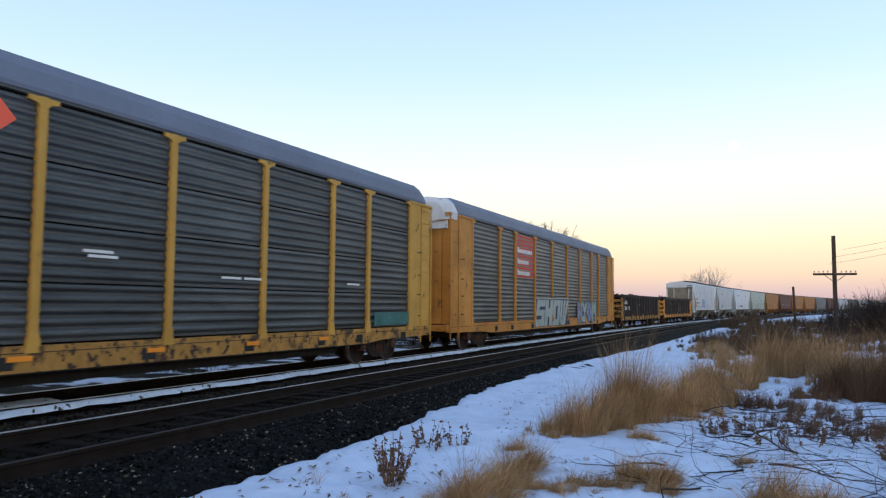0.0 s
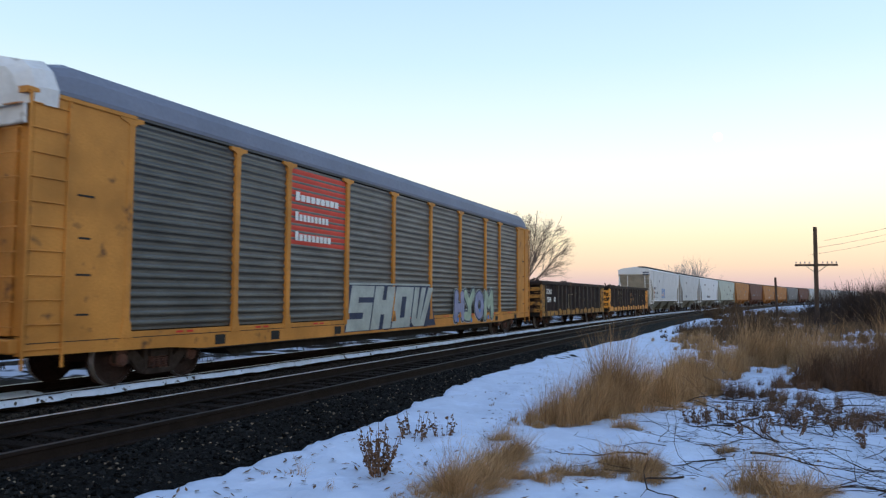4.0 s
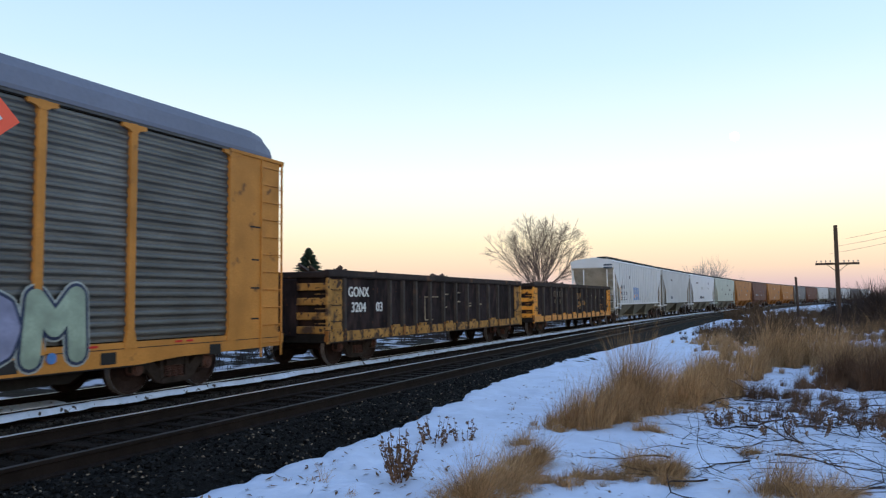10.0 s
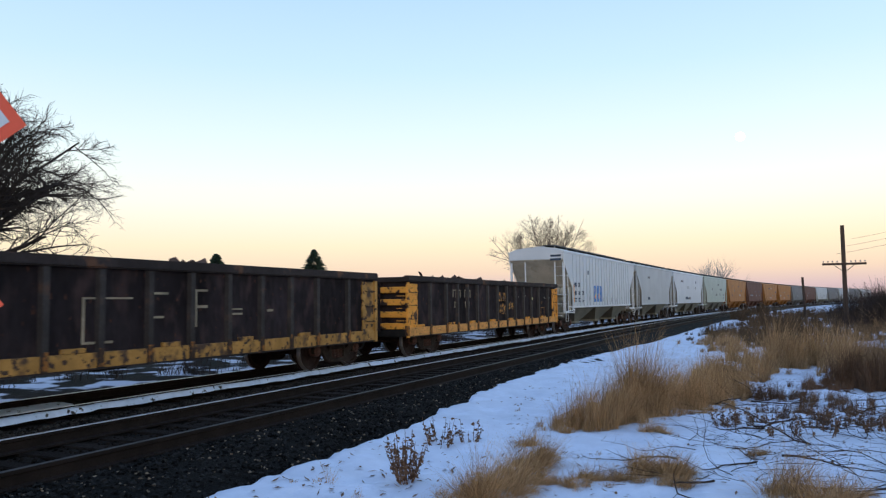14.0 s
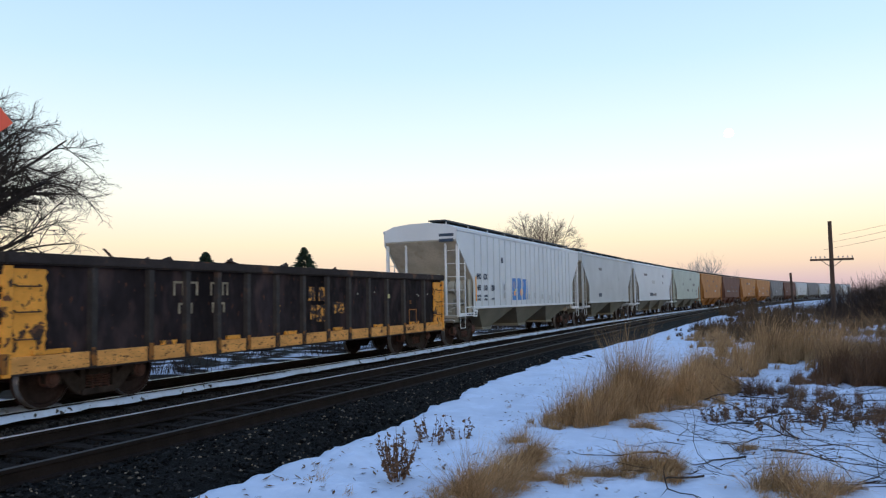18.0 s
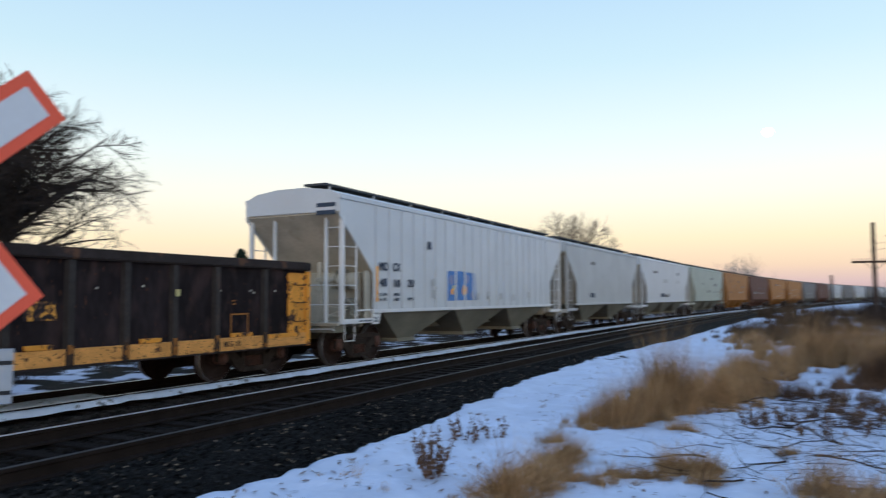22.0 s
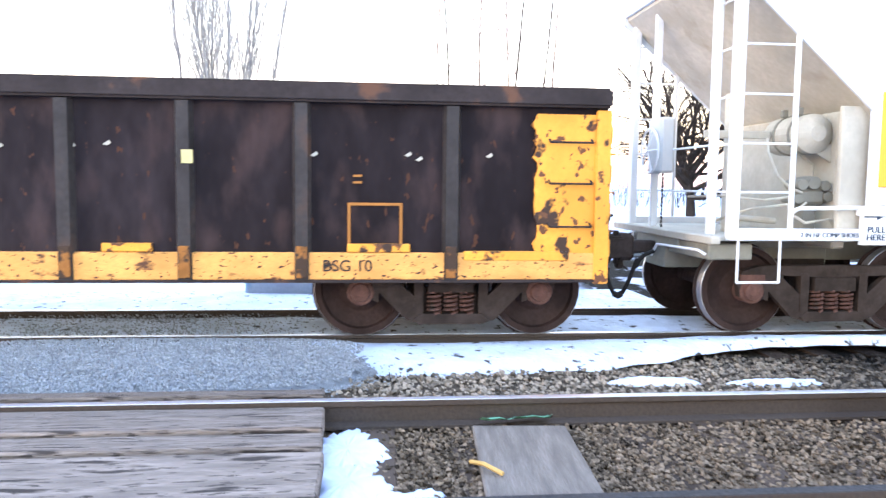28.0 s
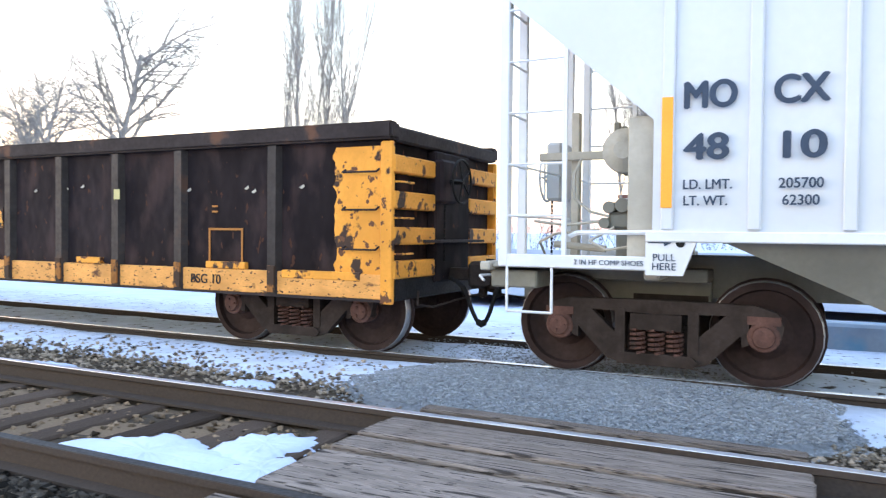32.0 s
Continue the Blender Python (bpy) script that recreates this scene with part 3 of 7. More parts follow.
def side_frame(bm, x, s):
    x0, x1 = sorted((x, x + 0.09 * s))
    for m in (-1, 1):
        prism(bm, [(0, 0.60), (0, 0.725), (0.80 * m, 0.715), (0.98 * m, 0.66), (1.03 * m, 0.55), (1.0 * m, 0.40), (0.90 * m, 0.37), (0.90 * m, 0.52), (0.76 * m, 0.56), (0.60 * m, 0.62)], "x", x0, x1)
        prism(bm, [(0.76 * m, 0.60), (0.58 * m, 0.62), (0.27 * m, 0.34), (0.28 * m, 0.14), (0.44 * m, 0.19), (0.74 * m, 0.50)], "x", x0, x1)
        prism(bm, [(0.27 * m, 0.20), (0.27 * m, 0.64), (0.36 * m, 0.64), (0.36 * m, 0.26)], "x", x0 - 0.01, x1 + 0.01)
        prism(bm, [(0.70 * m, 0.36), (0.70 * m, 0.56), (0.76 * m, 0.56), (0.76 * m, 0.38)], "x", x0, x1)
    prism(bm, [(-0.32, 0.15), (0.32, 0.15), (0.36, 0.20), (0.30, 0.25), (-0.30, 0.25), (-0.36, 0.20)], "x", x0 - 0.02, x1 + 0.03)


def spring_pts(y, z0, z1, x, r, turns):
    n = turns * 10
    return [(x + math.cos(i * 0.628) * r, y + math.sin(i * 0.628) * r, z0 + (z1 - z0) * i / n) for i in range(n + 1)]


STOCK = {}


def stock_meshes():
    STOCK["wheelset"] = wheelset_mesh()
    def keep(name, bm, m):
        bmesh.ops.recalc_face_normals(bm, faces=bm.faces[:])
        me = bpy.data.meshes.new(name)
        bm.to_mesh(me)
        bm.free()
        me.materials.append(m)
        STOCK[name] = me
    bm = bmesh.new()
    side_frame(bm, 0.93, 1)
    box(bm, 0.86, 0.905, -0.30, 0.30, 0.22, 0.50)
    keep("side_frame", bm, M["truck"])
    bm = bmesh.new()
    box(bm, -1.05, 1.05, -0.22, 0.22, 0.46, 0.60)
    box(bm, -0.3, 0.3, -0.35, 0.35, 0.60, 0.72)
    keep("truck_bolster", bm, M["truck"])
    bm = bmesh.new()
    for y in (-0.16, 0.0, 0.16):
        pipe(bm, spring_pts(y, 0.25, 0.46, 0.985, 0.062, 5), 0.015, 5)
    keep("spring_nest", bm, M["cap"])
    bm = bmesh.new()
    lathe(bm, [(0.86, 0.13), (1.02, 0.13), (1.03, 0.12), (1.03, 0.095), (1.06, 0.085), (1.06, 0.0001)], 16)
    for k in range(3):
        a = k * 2.094
        rod(bm, (1.06, math.cos(a) * 0.05, math.sin(a) * 0.05), (1.075, math.cos(a) * 0.05, math.sin(a) * 0.05), 0.014, n=6)
    box(bm, 0.93, 1.03, -0.13, 0.13, 0.10, 0.17)
    keep("bearing_cap", bm, M["cap"])
    bm = bmesh.new()
    rbox(bm, -0.09, 0.09, 0.0, 0.34, 0.76, 0.90, 0.02)
    rbox(bm, -0.16, 0.16, 0.27, 0.47, 0.68, 0.98, 0.04)
    prism(bm, [(-0.17, 0.44), (0.02, 0.44), (0.10, 0.50), (0.09, 0.60), (-0.02, 0.62), (-0.17, 0.55)], "z", 0.71, 0.95)
    prism(bm, [(0.08, 0.44), (0.17, 0.40), (0.19, 0.56), (0.13, 0.58)], "z", 0.73, 0.93)
    rod(bm, (0.03, 0.52, 0.64), (0.03, 0.52, 1.01), 0.03)
    rbox(bm, -0.05, 0.05, 0.36, 0.44, 0.58, 0.70, 0.015)
    pipe(bm, [(0.05, 0.40, 0.62), (0.35, 0.22, 0.56), (0.62, 0.08, 0.50), (1.0, 0.10, 0.56), (1.02, 0.12, 0.70)], 0.013)
    keep("coupler", bm, M["truck"])
    bm = bmesh.new()
    pipe(bm, [(0.26, 0.10, 0.80), (0.27, 0.20, 0.76), (0.27, 0.29, 0.68), (0.26, 0.34, 0.56), (0.25, 0.38, 0.44), (0.24, 0.43, 0.34), (0.24, 0.485, 0.30)], 0.024, 8)
    rod(bm, (0.27, 0.27, 0.71), (0.265, 0.31, 0.62), 0.034, n=10)
    rod(bm, (0.24, 0.44, 0.325), (0.24, 0.50, 0.295), 0.036, n=10)
    keep("brake_hose", bm, M["black"])


stock_meshes()
SPIN = []


def truck(car, y, spin=True):
    t = put("truck", STOCK["truck_bolster"], M["truck"], car, "brown cast truck with coil springs")
    t.location = (0, y, 0)
    put("side_frame", STOCK["side_frame"], M["truck"], t)
    put("side_frame", STOCK["side_frame"], M["truck"], t).matrix_basis = Matrix.Diagonal((-1, 1, 1, 1))
    if spin:
        put("spring_nest", STOCK["spring_nest"], M["cap"], t)
    for d in (-0.875, 0.875):
        w = put("wheelset", STOCK["wheelset"], M["wheel"], t, "rusty steel wheels with bright rims")
        w.location = (0, d, 0.457)
        if spin:
            SPIN.append(w)
            for s in (0, 180):
                c = put("bearing_cap", STOCK["bearing_cap"], M["cap"], t)
                c.matrix_basis = pose(0, d, 0.457, 0, 0, s) if s == 0 else pose(0, d, 0.457) @ Matrix.Diagonal((-1, 1, 1, 1))


def couplers(car, a, b, hose=True, reach=(0.485, 0.485)):
    """reach: half of the gap to the next car before and behind."""
    for y, s, k in ((b, 0, reach[1] / 0.485), (a, 180, reach[0] / 0.485)):
        o = put("coupler", STOCK["coupler"], M["truck"], car)
        o.matrix_basis = pose(0, y, 0, 0, 0, s) @ Matrix.Diagonal((1, k, 1, 1))
        if hose:
            h = put("brake_hose", STOCK["brake_hose"], M["black"], car)
            flip = Matrix.Diagonal((-1, 1, 1, 1)) if s else Matrix.Identity(4)
            h.matrix_basis = pose(0, y, 0, 0, 0, s) @ flip @ Matrix.Diagonal((1, k, 1, 1))


def ladder(car, x, y0, y1, zs, z0, z1, m, r=0.012, name="ladder"):
    bm = bmesh.new()
    for y in (y0, y1):
        box(bm, x - 0.015, x + 0.015, y - 0.02, y + 0.02, z0, z1)
    for z in zs:
        rod(bm, (x, y0, z), (x, y1, z), r, n=6)
    return part(name, bm, m, car)


CARS = []


def car(name, label, category, u0, u1, group="train"):
    c = empty(name, label, category, group)
    CARS.append((c, (u0 + u1) / 2, (u1 - u0) * 0.34))
    return c


def ribbed(bm, y0, y1, z0, z1, x, n, depth):
    """A sheet with horizontal pressed ribs."""
    prof = [(x - 0.02, z0)]
    h = (z1 - z0) / n
    for i in range(n):
        b = z0 + i * h
        prof += [(x + depth * w, b + f * h) for f, w in ((0.01, 0.0), (0.28, 0.05), (0.44, 0.45), (0.56, 0.9), (0.70, 1.0), (0.84, 0.85), (0.94, 0.35))]
    prof.append((x - 0.02, z1))
    a = [bm.verts.new((p, y0, z)) for p, z in prof]
    c = [bm.verts.new((p, y1, z)) for p, z in prof]
    for i in range(len(prof) - 1):
        bm.faces.new((a[i], c[i], c[i + 1], a[i + 1]))
    bm.faces.new(a[::-1] + [])
    bm.faces.new(c)


# auto racks --------------------------------------------------------------
def auto_rack(u0, u1, posts, m_sheet, m_post, label, old):
    c = car("auto_rack_car", label, "rail car", u0, u1)
    mid = (u0 + u1) / 2
    W, L0, L1 = 1.17, u0 - mid, u1 - mid
    zt, zb = 4.72, 0.97
    ys = [p - mid for p in posts]
    # deck and sills
    part("deck", one(rbox, -W + 0.05, W - 0.05, L0 + 0.15, L1 - 0.15, 0.80, 0.92, 0.02), M["black"], c)
    part("underframe", one(box, -0.35, 0.35, L0 + 0.3, L1 - 0.3, 0.55, 0.80), M["black"], c)
    # deep sill made wide and black so it stands in for underbody shadow
    part("fishbelly", one(prism, [(L0 + 4.6, 0.80), (L0 + 5.4, 0.34), (L1 - 5.4, 0.34), (L1 - 4.6, 0.80)], "x", -0.95, 0.95), M["black"], c, "deep underframe widened into a black block for underbody shade")
    for s in (1, -1):
        bm = bmesh.new()
        x0, x1 = sorted((s * (W - 0.10), s * (W + 0.03)))
        prism(bm, [(L0 + 0.2, 0.66), (L0 + 0.2, 0.95), (L1 - 0.2, 0.95), (L1 - 0.2, 0.66), (L1 - 3.3, 0.62), (L1 - 4.2, 0.55), (L0 + 4.2, 0.55), (L0 + 3.3, 0.62)], "x", x0, x1)
        part("side_sill", bm, M["faded_sill"] if old else m_post, c, "yellow flat-car side sill with grime")
        if s == 1:
            part("sill_seam", one(box, W + 0.030, W + 0.034, L0 + 0.3, L1 - 0.3, 0.838, 0.852), M["grime"], c)
            part("sill_flange", one(rbox, W - 0.12, W + 0.045, L0 + 4.0, L1 - 4.0, 0.525, 0.553, 0.006), M["black"], c)
            for a, b in zip(ys, ys[1:]):
                if not old:
                    for d in (-0.16, 0.12):
                        part("reflector", one(rbox, W + 0.031, W + 0.037, (a + b) / 2 + d - 0.09, (a + b) / 2 + d + 0.09, 0.885, 0.925, 0.003), M["marker_red"], c, "red reflector")
                part("grime_patch", one(rbox, W + 0.031, W + 0.035, b - 0.62, b - 0.30, 0.60, 0.80, 0.004), M["grime"], c)
    # sheets between the posts
    n = 22
    for a, b in zip(ys, ys[1:]):
        tiers = 4 if old else 1
        h = (zt - zb) / tiers
        for k in range(tiers):
            bm = bmesh.new()
            gap = 0.012 if old else 0.0
            ribbed(bm, a + 0.04, b - 0.04, zb + k * h + gap, zb + (k + 1) * h - gap, W - 0.04, 5 if old else n, 0.026)
            part("side_sheet", bm, m_sheet, c)
    bm = bmesh.new()
    box(bm, -W, -W + 0.03, ys[0], ys[-1], zb, zt)
    part("side_sheet", bm, m_sheet, c)
    part("screen_lining", one(box, W - 0.13, W - 0.10, ys[0], ys[-1], zb, zt), M["black"], c)
    for y in ys:
        bm = bmesh.new()
        rbox(bm, W - 0.06, W + 0.045, y - 0.075, y + 0.075, 0.86, zt + 0.03, 0.012)
        prism(bm, [(y - 0.26, zt + 0.015), (y + 0.26, zt + 0.015), (y + 0.26, zt - 0.055), (y + 0.12, zt - 0.085), (y + 0.07, zt - 0.13), (y - 0.07, zt - 0.13), (y - 0.12, zt - 0.085), (y - 0.26, zt - 0.055)], "x", W - 0.02, W + 0.05)
        prism(bm, [(y - 0.075, 1.15), (y + 0.075, 1.15), (y + 0.14, 0.84), (y - 0.14, 0.84)], "x", W - 0.02, W + 0.048)
        part("side_post", bm, m_post, c, "yellow side post with a square cap")
    part("top_rail", one(box, W - 0.08, W + 0.012, L0 + 0.5, L1 - 0.5, zt + 0.022, zt + 0.075), M["rack_rail"], c, "grey top rail under the roof")
    part("rail_gap", one(box, W - 0.08, W - 0.01, L0 + 0.5, L1 - 0.5, zt, zt + 0.022), M["black"], c)
    # roof
    prof = [(W + 0.03, zt + 0.07), (W + 0.04, zt + 0.14), (W - 0.02, zt + 0.42), (W - 0.13, zt + 0.60), (W - 0.4, zt + 0.70), (0, zt + 0.74)]
    prof = prof + [(-x, z) for x, z in prof[-2::-1]]
    bm = bmesh.new()
    rings = []
    for y, k in ((L0 + 0.55, 0.55), (L0 + 0.75, 0.86), (L0 + 1.1, 1.0), (L1 - 1.1, 1.0), (L1 - 0.75, 0.86), (L1 - 0.55, 0.55)):
        rings.append([bm.verts.new((x * (0.97 + 0.03 * k), y, zt + 0.07 + (z - zt - 0.07) * k)) for x, z in prof])
    for p, q in zip(rings, rings[1:]):
        for i in range(len(prof) - 1):
            bm.faces.new((p[i], q[i], q[i + 1], p[i + 1]))
    bm.faces.new(rings[0])
    bm.faces.new(rings[-1][::-1])
    part("roof", bm, M["rack_roof"], c, "pale blue-grey curved metal roof")
    # ends
    for e, s in ((L0, 1), (L1, -1)):
        y_in = ys[0] if s == 1 else ys[-1]
        for k, (px, w) in enumerate(((W - 0.02, 0.05), (-W + 0.02, 0.05))):
            bm = bmesh.new()
            lo, hi = sorted((e + s * 0.28, y_in))
            rbox(bm, px - w, px + w, lo, hi, 0.92, zt, 0.015)
            part("end_panel", bm, m_post, c, "yellow end panel")
        for px, w in ((0.57, 0.54), (-0.57, 0.54)):
            n2 = 4
            for i in range(n2):
                bm = bmesh.new()
                x0 = px - w + 2 * w * i / n2
                off = 0.05 if i % 2 else 0.0
                lo, hi = sorted((e + s * (0.28 + off), e + s * (0.36 + off)))
                rbox(bm, x0 + 0.005, x0 + 2 * w / n2 - 0.005, lo, hi, 0.95, zt - 0.1, 0.012)
                part("end_door_panel", bm, m_post, c, "yellow folding end door panel")
        bm = bmesh.new()
        lo, hi = sorted((e + s * 0.14, y_in + s * 0.1))
        rbox(bm, W - 0.10, W + 0.06, lo, hi, zt - 0.02, zt + 0.06, 0.015)
        lo, hi = sorted((e + s * 0.14, e + s * 0.20))
        box(bm, -W, W + 0.05, lo, hi, zt - 0.04, zt + 0.06)
        part("end_beam", bm, m_post, c)
        ladder(c, W + 0.05, min(e + s * 0.22, e + s * 0.92), max(e + s * 0.22, e + s * 0.92), [0.75 + 0.38 * i for i in range(11)], 0.45, zt, m_post)
        for z in [1.1 + 0.38 * i for i in range(10)]:
            part("end_rung", one(rod, (W - 0.45, e + s * 0.12, z), (W - 0.02, e + s * 0.12, z), 0.012, n=6), m_post, c)
        lo, hi = sorted((e + s * 0.05, e + s * 0.9))
        part("end_platform", one(rbox, -W, W, lo, hi, 0.70, 0.92, 0.02), m_post, c)
        for z, w in ((3.2, 0.34), (2.5, 0.24), (1.9, 0.30), (1.25, 0.26)):
            yy = (e + s * 0.36 + y_in) / 2
            part("stencil_bar", one(box, W + 0.032, W + 0.036, yy - w / 2, yy + w / 2, z, z + 0.035), M["grime"], c)
    couplers(c, L0 + 0.05, L1 - 0.05, True, (0.66, 0.70))
    for y in (L0 + 3.2, L1 - 3.2):
        truck(c, y)
    return c, mid, W, zb, zt


def bars(car_, name, m, x, rows, label=""):
    for y0, y1, z0, z1 in rows:
        part(name, one(box, x, x + 0.004, y0, y1, z0, z1), m, car_, label)


def slanted(bm, y0, y1, z0, z1, lean, x0, x1):
    prism(bm, [(y0, z0), (y1, z0), (y1 + lean, z1), (y0 + lean, z1)], "x", x0, x1)


R2 = [25.34, 28.28, 30.16, 32.88, 35.63, 38.38, 41.05, 43.76, 45.54, 48.1]
c, mid, W, zb, zt = auto_rack(23.12, 49.95, R2, M["rack_grey"], M["yellow"],
                              "grey corrugated auto rack car with ochre posts and spray-painted lettering", False)
# red panel with three lines of white bars
bm = bmesh.new()
ribbed(bm, 30.25 - mid, 32.79 - mid, 2.78, 4.66, W - 0.025, 11, 0.012)
part("red_panel", bm, M["red"], c, "red owner panel with three white lines")
for z, w in ((3.98, 0.95), (3.50, 0.72), (3.02, 0.78)):
    for k in range(9):
        a = 30.45 + w * 2.1 * k / 9
        if a < 32.6:
            part("white_bar", one(box, W + 0.004, W + 0.012, a - mid, a + w * 2.1 / 9 - 0.05 - mid, z - 0.10, z + (0.12 if k == 0 else 0.06)), M["white"], c)
# large spray-painted word
part("spray_ground", one(prism, [(32.75 - mid, 0.62), (33.0 - mid, 1.90), (38.25 - mid, 1.94), (38.75 - mid, 0.62)], "x", W + 0.03, W + 0.036), M["graf_dark"], c, "dark blue spray-paint shadow")
def block_letter(a, w, bars_):
    """A spray-painted letter: bars as corners in a unit box, leaning forward."""
    bm = bmesh.new()
    for n, poly in enumerate(bars_):
        prism(bm, [(a + x * w + 0.32 * z - mid, 0.64 + 1.24 * z) for x, z in poly], "x", W + 0.040, W + 0.046 + 0.0012 * n)
    part("spray_letter", bm, M["graf_pale"], c, "pale green-white spray-painted block letter")


def bar_(x0, x1, z0, z1):
    return [(x0, z0), (x1, z0), (x1, z1), (x0, z1)]


block_letter(32.80, 1.28, [bar_(0, 1, 0.74, 1), bar_(0, 0.36, 0.42, 0.76), bar_(0, 1, 0.40, 0.62), bar_(0.64, 1, 0.22, 0.44), bar_(0, 1, 0, 0.26)])
block_letter(34.16, 1.22, [bar_(0, 0.41, 0, 1), bar_(0.60, 1, 0, 1), bar_(0.3, 0.7, 0.34, 0.68)])
block_letter(35.47, 1.22, [bar_(0, 0.38, 0, 1), bar_(0.64, 1, 0, 1), bar_(0.3, 0.7, 0, 0.24), bar_(0.3, 0.7, 0.76, 1)])
block_letter(36.78, 1.40, [bar_(0, 0.24, 0.1, 1), [(0.28, 0.1), (0.46, 0.1), (0.60, 1), (0.36, 1)], [(0.44, 0.0), (0.70, 0.0), (1.0, 1), (0.74, 1)], [(0, 0.12), (0.16, 0), (0.66, 0), (0.70, 0.14), (0, 0.22)]])
part("spray_rim", one(prism, [(32.95 - mid, 1.90), (38.25 - mid, 1.94), (38.28 - mid, 1.99), (33.0 - mid, 1.95)], "x", W + 0.034, W + 0.05), M["graf_pale"], c)
def spray_stroke(bm, pts, r, x0, x1):
    """A rounded stroke through points of (y, z)."""
    for n, ((ya, za), (yb, zb)) in enumerate(zip(pts, pts[1:])):
        a = math.atan2(zb - za, yb - ya)
        arc = [(yb + r * math.cos(a - 1.571 + 0.524 * i), zb + r * math.sin(a - 1.571 + 0.524 * i)) for i in range(7)]
        arc += [(ya + r * math.cos(a + 1.571 + 0.524 * i), za + r * math.sin(a + 1.571 + 0.524 * i)) for i in range(7)]
        prism(bm, arc, "x", x0, x1 + 0.0004 * n)


RING = [(0.42 + 0.34 * math.cos(0.785 * i), 0.5 + 0.42 * math.sin(0.785 * i)) for i in range(9)]
PIECE = (("graf_lilac", 40.45, [[(0.1, 0.05), (0.16, 0.95)], [(0.78, 0.05), (0.72, 0.9)], [(0.15, 0.42), (0.75, 0.45)]]),
         ("graf_mint", 41.50, [[(0.0, 0.95), (0.38, 0.5), (0.42, 0.05)], [(0.80, 1.0), (0.38, 0.5)], [(0.0, 0.08), (0.42, 0.05)]]),
         ("graf_lilac", 42.55, [RING]),
         ("graf_mint", 43.60, [[(0.05, 0.0), (0.12, 0.95), (0.45, 0.5), (0.82, 1.0), (0.86, 0.05)]]))
for mm, a, strokes in PIECE:
    for name, m_, r, x0 in (("spray_rim", M["graf_pale"], 0.245, 0.0305), ("spray_shadow", M["graf_dark"], 0.215, 0.037), ("spray_letter", M[mm], 0.165, 0.0435)):
        bm = bmesh.new()
        for k, st in enumerate(strokes):
            spray_stroke(bm, [(a + 1.0 * y - mid, 0.80 + 0.92 * z + 0.04 * nz(a, k)) for y, z in st], r, W + x0 + 0.0012 * k, W + x0 + 0.005 + 0.0012 * k)
        part(name, bm, m_, c, "lilac and mint spray-painted letter" if name == "spray_letter" else "")
for y, z in ((40.75, 0.74), (42.1, 0.70), (43.0, 1.05), (44.0, 0.78)):
    part("spray_dot", one(rod, (W + 0.050, y - mid, z), (W + 0.056, y - mid, z), 0.09, n=10), M["graf_blue"], c)
# white torn cover over one roof end
bm = bmesh.new()
prof = [(1.24, 4.55), (1.26, 4.80), (1.14, 5.12), (0.9, 5.30), (0.4, 5.40), (0, 5.42), (-0.5, 5.40), (-1.0, 5.28), (-1.2, 4.9), (-1.22, 4.4)]
y0 = 23.22 - mid
rings = []
for j, y in enumerate((y0 + 0.05, y0 + 0.18, y0 + 0.36, y0 + 0.55)):
    k = (0.80, 0.97, 1.0, 1.01)[j]
    rings.append([bm.verts.new((x * k + 0.03 * nz(i, j * 2), y + 0.05 * nz(i * 2, j), 4.4 + (z - 4.4) * k + 0.03 * nz(j * 3, i))) for i, (x, z) in enumerate(prof)])
for p, q in zip(rings, rings[1:]):
    for i in range(len(prof) - 1):
        bm.faces.new((p[i], q[i], q[i + 1], p[i + 1]))
bm.faces.new(rings[0])
part("roof_end_cover", bm, M["tarp"], c, "torn white cover over the roof end")
part("gap_screen", one(rbox, -1.05, 1.10, y0 + 0.10, y0 + 0.16, 4.22, 4.70, 0.02), M["tarp"], c, "torn white cover over the door top")
R1 = [-2.7, -0.3, 1.6, 4.8, 7.77, 10.5, 13.25, 15.97, 17.78, 20.3]
c, mid, W, zb, zt = auto_rack(-4.2, 21.9, R1, M["rack_dark"], M["paleyellow"], "sooty dark grey auto rack car with faded yellow posts", True)
for a in (7.35, 10.0, 12.7, 15.4):
    part("side_marker", one(rbox, W + 0.032, W + 0.045, a - mid, a + 0.42 - mid, 0.72, 0.80, 0.004), M["amber"], c, "amber reflector")
for a, z in ((8.6, 2.42), (8.7, 2.34), (11.9, 2.1), (12.6, 2.1), (16.7, 2.1)):
    part("stencil_bar", one(box, W + 0.004, W + 0.012, a - mid, a + 0.6 - mid, z, z + 0.05), M["white"], c)
part("spray_mark", one(box, W + 0.0, W + 0.008, 18.15 - mid, 20.3 - mid, 1.02, 1.38), M["graf_teal"], c, "faint teal spray paint")


